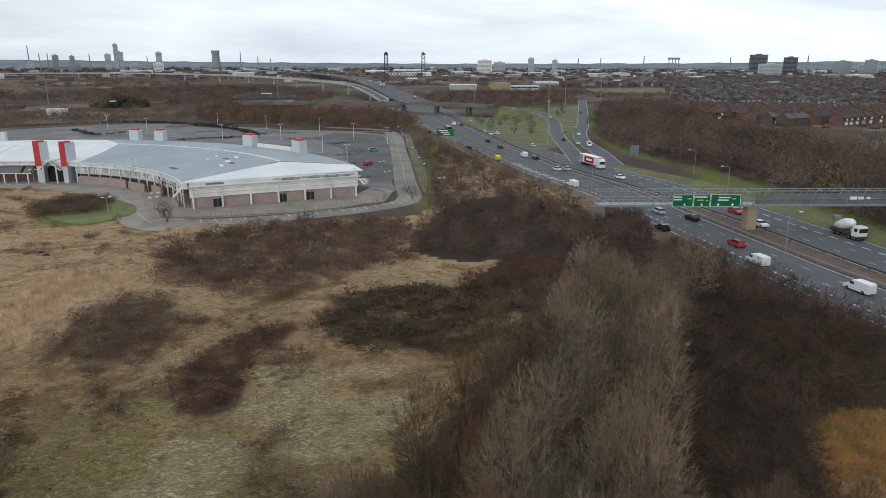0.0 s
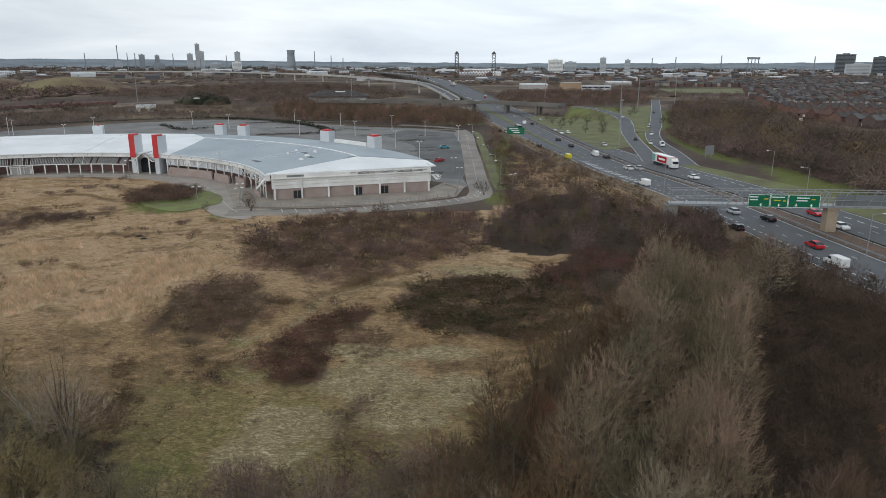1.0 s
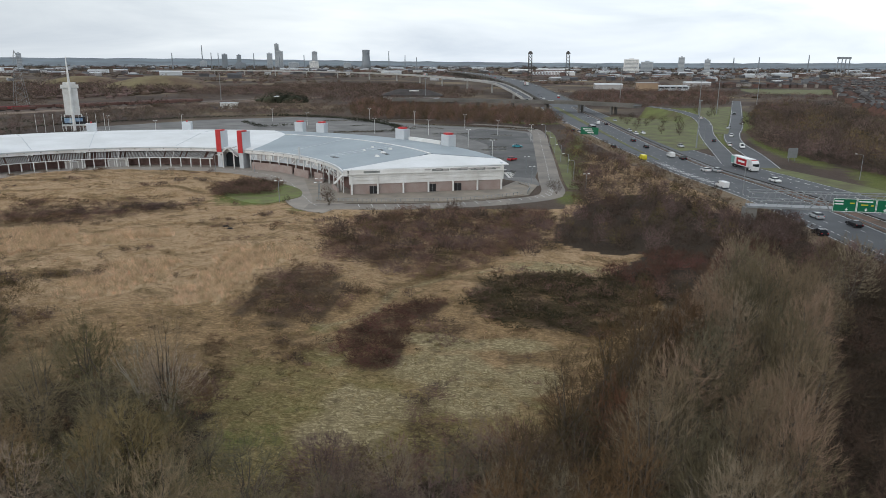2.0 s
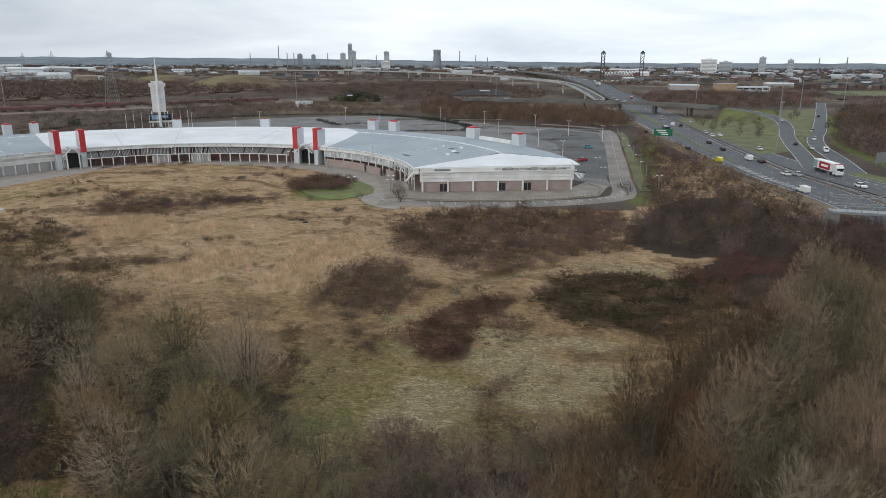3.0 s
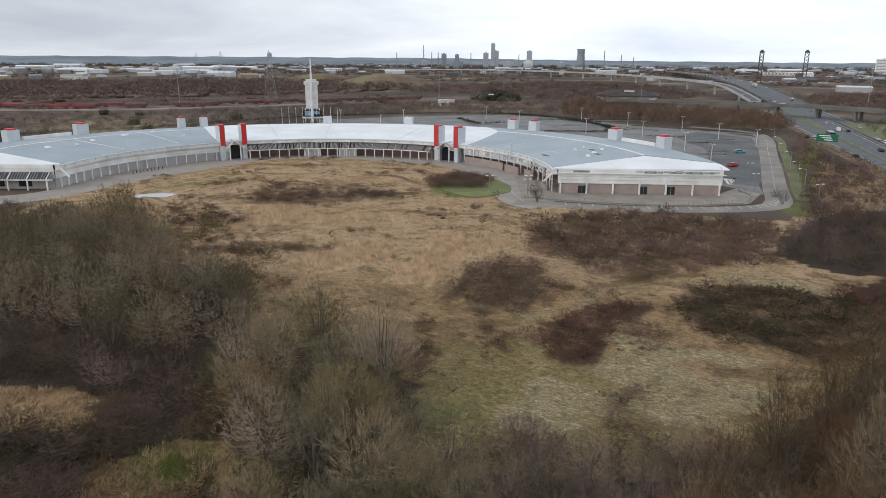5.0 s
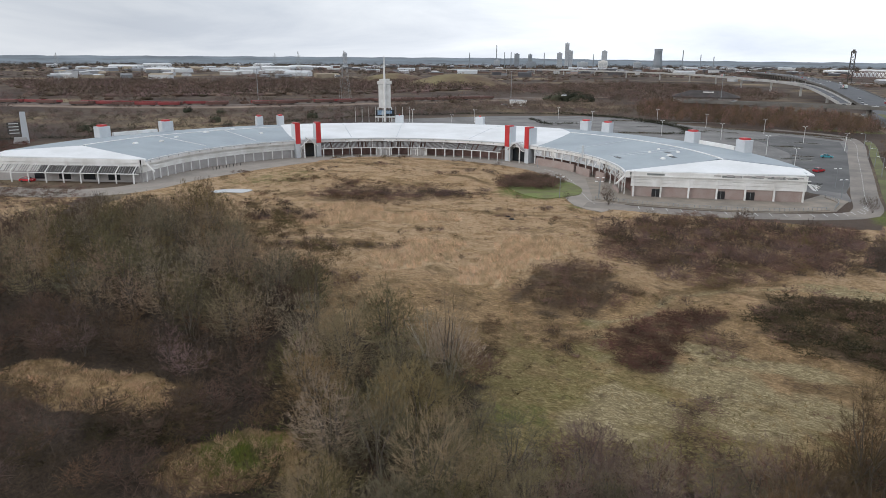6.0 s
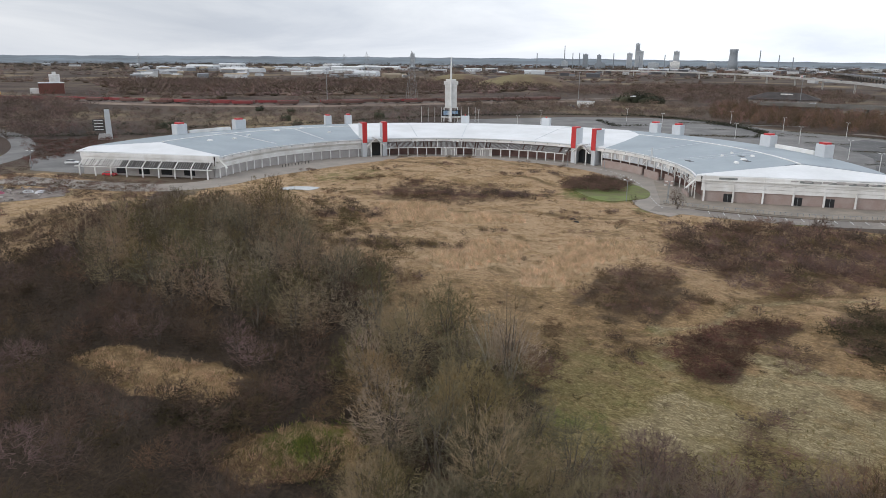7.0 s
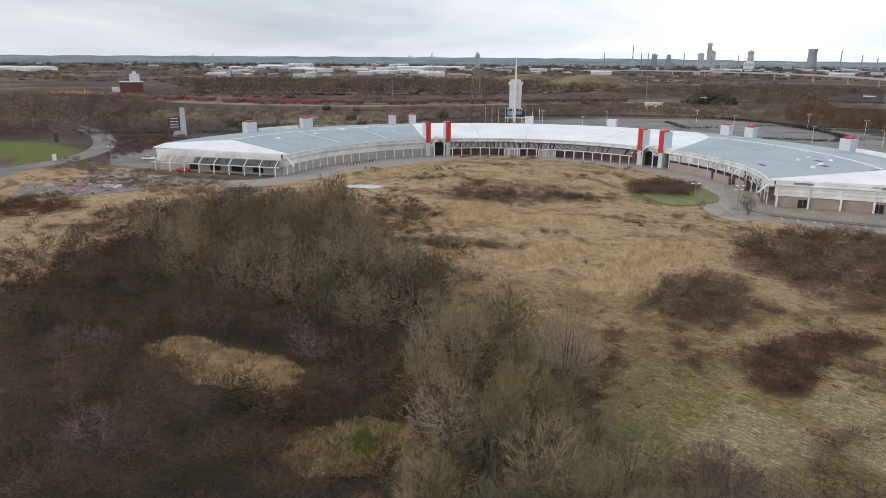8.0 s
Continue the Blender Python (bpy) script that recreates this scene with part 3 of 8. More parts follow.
for side in (-1, 1):
    a, b = offset_line(bank, side * 3.8), offset_line(bank, side * 13)
    bk.loft([[(p[0], p[1], p[2] - 0.02), (q[0], q[1], 0.02), (q[0], q[1], -0.5), (p[0], p[1], -0.5)] for p, q in zip(a, b)])
structure("embankment", bk, M_GRASS, "green grass embankment carrying the slip road", "embankment")
structure("grass_wedge", Shape().slab([(60, 350), (66, 388), (72, 428), (60, 470), (28, 492), (17, 478), (30, 384), (44, 305), (57, 318)], -0.2, 0.09), M_GRASS, "mown green grass between the motorway and slip road", "grass")
structure("grass_fork", Shape().slab([(68.5, 352), (75, 385), (88, 440), (126, 620), (96, 600), (84, 520), (78, 450), (74, 400)], -0.2, 0.085), M_GRASS, "mown green grass in the fork of two slip roads", "grass")

# service road round the building, field loop, car parks
LOOP = smooth_line([(-58, 164), (-65, 167), (-74, 180), (-86, 199), (-100, 212), (-116, 217.5), (-132, 218), (-150, 212), (-167, 200), (-177, 187), (-181, 170), (-182, 150), (-181, 130), (-178, 112), (-186, 98), (-205, 88), (-232, 76)], 4)
structure("service_road", ribbon(LOOP, -4.6, 7.6, -0.25, 0.05), mat("service_asphalt", (0.33, 0.29, 0.25), 0.9, var=0.15, scale=0.2, fine=1.5, second=(0.27, 0.24, 0.21)), "pale worn asphalt service road curving along the building", "road")
M_LAWN = mat("lawn_grass", (0.16, 0.195, 0.055), 0.95, var=0.25, scale=0.2, fine=2.0, second=(0.135, 0.13, 0.055), bump=0.4)
structure("loop_lines", dashes(LOOP[2:26], 1.2, 0.16, 1.6, 1.3, 0.056), M_LINE, "white dashes along the service road", "road marking")
FRONT = smooth_line([(-66, 166), (-58, 167.5), (-40, 171.5), (-22, 179.5), (-8, 190), (-5, 200), (-7, 222), (-10, 262), (-14, 310), (-19, 368), (-30, 398), (-60, 412)], 5)
structure("front_road", ribbon(FRONT, -3.4, 3.4, -0.25, 0.055), mat("access_asphalt", (0.265, 0.232, 0.20), 0.9, var=0.3, scale=0.1, fine=1.0, second=(0.18, 0.162, 0.145)), "grey asphalt access road past the end of the building", "road")
bays = Shape()
for k in range(22):
    i = np.interp(k, (0, 21), (3, 14))
    p = np.array([np.interp(i, np.arange(len(FRONT)), FRONT[:, j]) for j in range(2)])
    bays.box((p[0] - 0.7, p[1] + 1.7, 0.06), (0.14, 3.4, 0.014), radians(24))
structure("front_bays", bays, M_LINE, "white angled bay lines along the access road", "road marking")
structure("front_lines", dashes(FRONT[12:], 0, 0.14, 2.0, 2.5, 0.062), M_LINE, "white dashes along the access road", "road marking")
structure("pavement_front", Shape().slab([(-69, 178), (-66.5, 171.5), (-58, 172), (-41, 175.8), (-25, 182), (-11.5, 193.5), (-10, 210), (-17, 216), (-20, 205), (-22, 200), (-60, 184.5), (-68, 190), (-76, 200), (-82, 205)], -0.2, 0.13), M_PAVE, "buff block paving round the end of the building", "pavement")
structure("car_park", Shape().slab([(-12, 214), (-11, 260), (-15, 310), (-23, 372), (-50, 394), (-100, 408), (-150, 440), (-185, 432), (-225, 400), (-262, 340), (-230, 290), (-150, 300), (-60, 275), (-20, 218)], -0.2, 0.03), M_OLD_ASPHALT, "large empty weathered asphalt car park", "car park")
structure("car_park_corner", Shape().slab([(-9.6, 209), (-17, 216.5), (-24, 228), (-11.8, 226), (-9.4, 212)], -0.2, 0.032), M_OLD_ASPHALT, "worn asphalt corner beside the block paving", "car park")
structure("parking_strip", Shape().slab([(-11.5, 222), (-12.5, 262), (-17, 310), (-24.5, 366), (-52, 384), (-58, 352), (-38, 310), (-30, 262), (-24, 226)], -0.2, 0.034), mat("dark_asphalt", (0.075, 0.074, 0.074), 0.9, var=0.3, scale=0.06, fine=0.5, second=(0.125, 0.122, 0.12)), "darker patched asphalt parking strip", "car park")
structure("verge_east", ribbon(FRONT[(FRONT[:, 1] > 200) & (FRONT[:, 1] < 380) & (FRONT[:, 0] > -24)], 4.3, 7.6, -0.2, 0.10), M_GRASS, "green grass verge beside the perimeter road", "grass")
structure("car_park_west", Shape().slab([(-284, 128), (-276, 142), (-250, 132), (-226, 104), (-226, 98), (-245, 90), (-272, 100)], -0.2, 0.03), M_OLD_ASPHALT, "small asphalt car park beside the building", "car park")
structure("road_west", ribbon(smooth_line([(-225, 40), (-255, 62), (-268, 84), (-290, 103), (-325, 118), (-370, 128), (-450, 135)], 6), -4.5, 4.5, -0.2, 0.06), M_OLD_ASPHALT, "grey asphalt road curving past a green lawn", "road")
structure("slab_west", Shape().slab([(-206, 50), (-226, 58), (-214, 73), (-204, 84), (-192, 78), (-196, 62)], -0.2, 0.05), mat("broken_concrete", (0.25, 0.215, 0.19), 0.95, var=0.4, scale=0.3, fine=1.5, second=(0.12, 0.095, 0.08)), "broken concrete slab littered with rubble", "concrete slab")
isl = smooth_line([(-74.5, 172), (-72.5, 178), (-76, 187), (-84, 195), (-94, 201), (-98, 192), (-95, 178), (-86, 169), (-78, 166.5), (-74.5, 172)], 2)
structure("grass_island", Shape().slab([tuple(p) for p in isl[:-1]], -0.2, 0.16), M_LAWN, "green grass island inside the road bend", "grass")
pond_edge = smooth_line([(-158.5, 122.5), (-158.2, 125.5), (-156.5, 128.0), (-153.2, 130), (-150.5, 130.5), (-149.5, 128), (-149.8, 125.5), (-152.6, 124.6), (-155.5, 121.8), (-158.5, 122.5)], 0.8)
structure("water", Shape().slab([tuple(p) for p in pond_edge[:-1]], -0.3, 0.12), M_WATER, "shallow pond reflecting the pale sky", "pond")

# ---------- the crescent building ----------
R_WALL = 72.0


def arc_wall(r0, r1, a0, a1, z0, z1, shape=None, step=2.0, top=None):
    """A curved slab between two radii; top: the height of its outer edge where that differs."""
    shape = shape or Shape()
    n = max(2, int(abs(a1 - a0) / step) + 1)
    rings = []
    for a in np.linspace(a0, a1, n):
        rings.append([polar(r0, a, z0), polar(r1, a, z0), polar(r1, a, z1 if top is None else top), polar(r0, a, z1)])
    return shape.loft(rings)


structure("forecourt", arc_wall(60.5, R_WALL, 24, 208, -0.2, 0.04), bpy.data.materials["service_asphalt"], "pale worn asphalt strip at the foot of the building", "pavement")
hall = thing("crescent_building", "long abandoned crescent-shaped retail hall with white and grey roofs", "building")
R_IN, R_RIDGE, R_OUT, Z_EAVE, Z_RIDGE, Z_BACK = 70.0, 98.5, 116.0, 6.6, 8.7, 8.1
A_E, A_W = 24.0, 209.5


def roof_z(r):
    return float(np.interp(r, (R_IN - 1, R_RIDGE, R_OUT), (Z_EAVE, Z_RIDGE, Z_BACK)))


def roof_patch(corners, n=10, rows=8, thick=0.25, drop=0.0):
    """A roof sheet between two radial lines: corners are (a at the eave, a at the ridge, a at the back) for both sides."""
    s = Shape()
    (a0, a1, a2), (b0, b1, b2) = corners
    rs = list(np.linspace(R_IN - 0.6, R_RIDGE, 5)) + list(np.linspace(R_RIDGE, R_OUT, 3))[1:]
    grid = []
    for r in rs:
        a = np.interp(r, (R_IN, R_RIDGE, R_OUT), (a0, a1, a2))
        b = np.interp(r, (R_IN, R_RIDGE, R_OUT), (b0, b1, b2))
        grid.append([polar(r, t, roof_z(r) + drop) for t in np.linspace(a, b, n)])
    m = len(rs)
    top = [p for row in grid for p in row]
    low = [(x, y, z - thick) for x, y, z in top]
    fs = []
    for i in range(m - 1):
        for j in range(n - 1):
            k = i * n + j
            fs.append((k, k + 1, k + n + 1, k + n))
            fs.append((m * n + k + n, m * n + k + n + 1, m * n + k + 1, m * n + k))
    for k, d in [(j, 1) for j in range(n - 1)] + [((m - 1) * n + j, 1) for j in range(n - 1)] + [(i * n, n) for i in range(m - 1)] + [(i * n + n - 1, n) for i in range(m - 1)]:
        fs.append((k, k + d, m * n + k + d, m * n + k))
    return s.add(top + low, fs)


part("roof_sheet", roof_patch([(25.0, 34.0, 27.0), (75, 80, 88)], 16), M_GREY_ROOF, hall, "grey metal roof sheets with pale patches")
part("roof_sheet", roof_patch([(75, 80, 88), (155, 152, 150)], 18), M_WHITE_ROOF, hall, "white metal roof sheets")
part("roof_sheet", roof_patch([(155, 152, 150), (208.5, 200, 207)], 18), M_GREY_ROOF, hall, "grey metal roof sheets")


def hip(a_end, a_ridge):
    s = Shape()
    p = [polar(R_IN - 0.6, a_end, 6.9), polar(R_OUT + 1, a_end, 7.3), polar(R_RIDGE, a_ridge, Z_RIDGE + 0.02), polar(R_OUT, a_end + (a_ridge - a_end) * 0.3, Z_BACK + 0.02), polar(R_IN - 0.6, a_end + (a_ridge - a_end) * 0.12, Z_EAVE + 0.3)]
    q = [(x, y, z - 0.3) for x, y, z in p]
    return s.add(p + q, [(0, 1, 2), (1, 3, 2), (0, 2, 4), (5, 7, 6), (6, 7, 8), (5, 9, 7), (0, 5, 6, 1), (1, 6, 8, 3), (3, 8, 7, 2), (2, 7, 9, 4), (4, 9, 5, 0)])


part("hip_roof", hip(A_E, 33.0), M_WHITE_ROOF, hall, "white hipped end of the roof")
part("hip_roof", hip(A_W, 200.5), M_WHITE_ROOF, hall, "white hipped end of the roof")
# ridge cappings and roof seams
for a0, a1 in ((33.5, 80), (152, 200)):
    part("ridge_cap", arc_wall(R_RIDGE - 0.35, R_RIDGE + 0.35, a0, a1, Z_RIDGE - 0.05, Z_RIDGE + 0.14), M_WHITE, hall)


def seam(a, r0, r1, w=0.28):
    s = Shape()
    pr, cr = [], []
    for r in np.linspace(r0, r1, 8):
        x, y = polar(r, a)
        t = (-math.sin(radians(a)) * w / 2, math.cos(radians(a)) * w / 2)
        z = roof_z(r)
        pr.append([(x - t[0], y - t[1], z - 0.05), (x + t[0], y + t[1], z - 0.05), (x + t[0], y + t[1], z + 0.1), (x - t[0], y - t[1], z + 0.1)])
    return s.loft(pr)


for a in (46.5, 48.5, 63):
    part("roof_seam", seam(a, R_IN + 3, R_RIDGE), M_LGREY, hall)
for a in (100, 123, 137):
    part("roof_seam", seam(a, R_IN + 1, R_OUT - 1, 0.2), M_LGREY, hall)
for a in (166, 182):
    part("roof_seam", seam(a, R_IN + 3, R_OUT - 2, 0.22), M_WHITE, hall)
# outer and end walls
part("back_wall", arc_wall(R_OUT - 1.0, R_OUT - 0.6, A_E + 0.5, A_W - 0.5, 0, 7.6), M_LGREY, hall)


def end_wall(a, panels, mat_low, z_split=2.9):
    lo, hi = Shape(), Shape()
    x0, y0 = polar(R_IN + 1, a)
    x1, y1 = polar(R_OUT - 1, a)
    rz = math.atan2(y1 - y0, x1 - x0)
    L = math.hypot(x1 - x0, y1 - y0)
    c = ((x0 + x1) / 2, (y0 + y1) / 2)
    lo.box((*c, z_split / 2), (L, 0.4, z_split), rz)
    part("end_wall", lo, mat_low, hall, "pale brick ground-floor wall")
    out = (math.cos(rz - math.pi / 2), math.sin(rz - math.pi / 2))
    if abs(a - A_W) < 1:
        out = (-out[0], -out[1])
    for k, (za, zb, d) in enumerate(((z_split, 3.9, 0.25), (3.9, 4.8, 0.32), (4.8, 5.7, 0.25), (5.7, 6.9, 0.45))):
        b = Shape().box((c[0] + out[0] * d, c[1] + out[1] * d, (za + zb) / 2), (L + 0.6, 0.5, zb - za - 0.06), rz)
        part("cladding_band", b, M_WHITE, hall)
    return c, rz, L, out


M_FELT = mat("bare_felt", (0.24, 0.26, 0.25), 0.9, var=0.3, scale=1.0)
strip_r0 = random.Random(9)
cE, rzE, LE, outE = end_wall(A_E, 6, M_BRICK)
cW, rzW, LW, outW = end_wall(A_W, 6, M_GPANEL)


def along(c, rz, out, s, d, z):
    return (c[0] + math.cos(rz) * s + out[0] * d, c[1] + math.sin(rz) * s + out[1] * d, z)


for k in range(7):
    s = -LE / 2 + 0.4 + k * (LE - 0.8) / 6.0
    part("column", Shape().box(along(cE, rzE, outE, s, 0.75, 1.55), (0.42, 0.42, 3.1), rzE), M_WHITE, hall)
    part("fascia_post", Shape().box(along(cE, rzE, outE, s, 0.75, 5.0), (0.2, 0.14, 4.4), rzE), M_WHITE, hall)
part("gutter", Shape().box(along(cE, rzE, outE, 0, 0.78, 5.75), (LE + 2, 0.28, 0.25), rzE), M_WHITE, hall)
# near-black boxes stand in for the unlit space inside the doorways
for s in (-15.6, 1.2, 8.7):
    dr = part("door", Shape().box(along(cE, rzE, outE, s, 0.24, 1.15), (2.1, 0.12, 2.2), rzE), M_DARK, hall, "doorway in the brick wall, its dark inside painted on")
    part("door_frame", Shape().box(along(cE, rzE, outE, s, 0.3, 1.15), (0.09, 0.1, 2.2), rzE), M_STEEL, dr)
# peeled strips of roof edging
for k in range(9):
    s = LE / 2 - 2 - k * 2.5 + random.uniform(-0.5, 0.5)
    part("peeled_trim", Shape().box(along(cE, rzE, outE, s, 0.86, 6.35 + random.uniform(-0.1, 0.15)), (random.uniform(1.0, 2.3), 0.1, random.uniform(0.25, 0.6)), rzE), M_GPANEL, hall)
for s, w, h in ((-16, 4.5, 0.5), (3.5, 5.0, 0.55), (9.5, 3.6, 0.5), (14.5, 4.4, 0.6), (18.6, 2.6, 0.5)):
    part("bare_felt", Shape().box(along(cE, rzE, outE, s, 0.78, 6.3), (w, 0.1, h), rzE), M_FELT, hall, "grey felt bared below the roof edge")
for k in range(7):
    p = along(cE, rzE, outE, LE / 2 + 0.4 + 0.5 * k, 0.2 - 0.5 * k, 5.0 - 0.12 * k)
    q = along(cE, rzE, outE, LE / 2 + 1.6 + 0.45 * k, 1.6 - 0.55 * k, 3.5 + strip_r0.uniform(-0.4, 0.5))
    part("torn_sheet", Shape().tube(p, q, 0.12, n=4), M_WHITE, hall, "torn white sheet hanging off the corner")
# west end: slatted canopy on columns
for k in range(9):
    s = -LW / 2 + 0.6 + k * (LW - 1.2) / 8
    part("column", Shape().box(along(cW, rzW, outW, s, 3.0, 1.4), (0.32, 0.32, 2.8), rzW), M_WHITE, hall)
for k in range(4):
    s = -LW / 2 + 8 + k * 7.6
    part("shop_window", Shape().box(along(cW, rzW, outW, s, 0.24, 1.5), (3.6, 0.14, 1.7), rzW), M_GLASS, hall, "dark boarded shop window")


def canopy_slats(a0, a1, n):
    s = Shape()
    gone = random.Random(3)
    for a in np.linspace(a0, a1, n):
        if gone.random() < 0.12:
            continue
        p, q = polar(R_IN - 0.2, a, 5.0), polar(R_IN - 2.9, a, 3.15)
        s.tube(p, q, 0.17, n=4)
    return s


part("canopy_slats", canopy_slats(88, 147, 150), M_SLAT, hall, "weathered grey slats of a sloping canopy")
part("canopy_beam", arc_wall(R_IN - 3.05, R_IN - 2.8, 87.5, 147.5, 2.95, 3.2), M_WHITE, hall)
cs, strip_w = Shape(), random.Random(6)
for s in np.linspace(-LW / 2, LW / 2, 60):
    if strip_w.random() < 0.25:
        continue
    cs.tube(along(cW, rzW, outW, s, 0.3, 5.0), along(cW, rzW, outW, s, 3.1, 3.0), 0.09, n=4)
part("canopy_slats", cs, M_SLAT, hall, "weathered grey slats of a sloping canopy")
# canopy panels coloured extra dark to paint in the shadow between the slats
part("canopy_panel", Shape().add([along(cW, rzW, outW, -LW / 2, 0.3, 4.92), along(cW, rzW, outW, LW / 2 * 0.35, 0.3, 4.92), along(cW, rzW, outW, LW / 2 * 0.35, 3.0, 2.98), along(cW, rzW, outW, -LW / 2, 3.0, 2.98)], [(0, 1, 2, 3)]), M_DKSTEEL, hall)
for k in range(9):
    s = -LW / 2 + 0.6 + k * (LW - 1.2) / 8
    part("rafter", Shape().tube(along(cW, rzW, outW, s, 0.2, 5.15), along(cW, rzW, outW, s, 3.3, 3.05), 0.16, n=4), M_WHITE, hall)
part("canopy_beam", Shape().box(along(cW, rzW, outW, 0, 3.1, 2.95), (LW + 2, 0.25, 0.25), rzW), M_WHITE, hall)
# curved front
part("fascia", arc_wall(R_IN - 0.9, R_IN + 0.4, A_E, A_W, 5.25, 6.55), M_WHITE, hall, "white curved fascia with small round lamps")
part("gutter", arc_wall(R_IN - 1.15, R_IN - 0.9, A_E, A_W, 6.2, 6.5), M_LGREY, hall)
part("front_wall", arc_wall(R_IN + 1.6, R_IN + 2.0, 88, 147, 0, 5.3), M_MAUVE, hall, "brown brick shopfront wall under the canopy")
part("front_wall", arc_wall(R_IN + 0.5, R_IN + 0.9, 152, A_W, 0, 2.9), M_GPANEL, hall, "grey panelled wall")
for za, zb, d in ((2.9, 3.7, 0.0), (3.7, 4.5, 0.12), (4.5, 5.25, 0.0)):
    part("cladding_band", arc_wall(R_IN + 0.1 - d, R_IN + 0.6, 152, A_W, za, zb - 0.05), M_WHITE, hall)
part("front_wall", arc_wall(R_IN + 2.0, R_IN + 2.4, A_E, 77, 0, 5.3), M_MAUVE, hall, "stripped brown brick wall")
for a in np.linspace(88.5, 146.5, 20):
    part("column", Shape().box(polar(R_IN - 2.9, a, 1.5), (0.3, 0.3, 3.0), radians(a)), M_WHITE, hall)
for a in np.linspace(153, 208.5, 19):
    part("column", Shape().box(polar(R_IN - 0.3, a, 1.5), (0.3, 0.3, 3.0), radians(a)), M_WHITE, hall)
for k, a in enumerate(np.linspace(26, 76, 15)):
    part("column", Shape().box(polar(R_IN - 0.6, a, 2.6), (0.26, 0.26, 5.2), radians(a)), M_WHITE, hall)
strip_r = random.Random(17)
for k, a in enumerate(np.linspace(26, 44, 13)):
    z0, z1 = strip_r.uniform(2.4, 3.4), strip_r.uniform(4.4, 5.2)
    part("brace", Shape().tube(polar(R_IN - 0.6, a, z1 if k % 2 else z0), polar(R_IN - strip_r.uniform(0.3, 1.4), a + strip_r.uniform(0.8, 2.0), z0 if k % 2 else z1), 0.08, n=4), M_WHITE, hall)
for a in np.arange(31.0, 76.0, 1.9):
    if strip_r.random() < (0.35 if a < 44 else 0.8):
        top, low_z = 5.2, strip_r.uniform(2.9, 4.3)
        part("loose_panel", Shape().box(polar(R_IN - 0.35 + strip_r.uniform(-0.1, 0.25), a, (top + low_z) / 2), (0.08, strip_r.uniform(1.6, 2.35), top - low_z), radians(a + strip_r.uniform(-4, 4))), strip_r.choice((M_GPANEL, M_LGREY, M_WHITE, M_GPANEL)), hall, "weathered cladding panel left on the stripped front")
for a in (29, 38, 48.5, 52, 57.5, 63, 70):
    part("dangling_strip", Shape().tube(polar(R_IN - 0.8, a, 5.1), polar(R_IN - 2.4, a + strip_r.uniform(-1.5, 1.5), strip_r.uniform(3.2, 4.2)), 0.10, n=4), M_WHITE, hall)
part("cladding_band", arc_wall(R_IN - 0.3, R_IN - 0.15, 46, 76.5, 3.0, 5.2), M_LGREY, hall, "weathered pale cladding above the stripped shopfront")
part("cladding_band", arc_wall(R_IN - 0.3, R_IN - 0.15, 36, 43, 3.9, 5.2), M_LGREY, hall)
for za in (3.0, 4.1):
    part("rail_beam", arc_wall(R_IN - 0.7, R_IN - 0.5, 25, 46, za, za + 0.16), M_GPANEL, hall)
for a0, a1, h, r in ((59, 75, 2.5, -1.6), (50, 57, 2.4, -2.4), (42, 47, 2.6, -2.0), (27, 34, 1.2, -2.2)):
    part("brick_screen", arc_wall(R_IN + r, R_IN + r + 0.4, a0, a1, 0, h), M_BRICK, hall, "freestanding pinkish brick screen wall")
part("soffit", arc_wall(R_IN - 0.5, R_IN + 2.4, A_E, 77, 5.05, 5.2), M_GPANEL, hall)
for a in np.linspace(27, 207, 46):
    part("fascia_lamp", Shape().box(polar(R_IN - 0.95, a, 5.95), (0.12, 0.35, 0.35), radians(a)), M_GPANEL, hall)
for a in (116, 127):
    sf = part("shopfront", Shape().box(polar(R_IN - 1.6, a, 1.3), (0.5, 6.2, 2.6), radians(a)), M_WHITE, hall, "white blocked-up shop entrance")
    for d in (-1, 0, 1):
        part("shutter", Shape().box(polar(R_IN - 1.9, a + d * 1.5, 1.2), (0.08, 1.5, 2.1), radians(a)), M_GPANEL, sf)


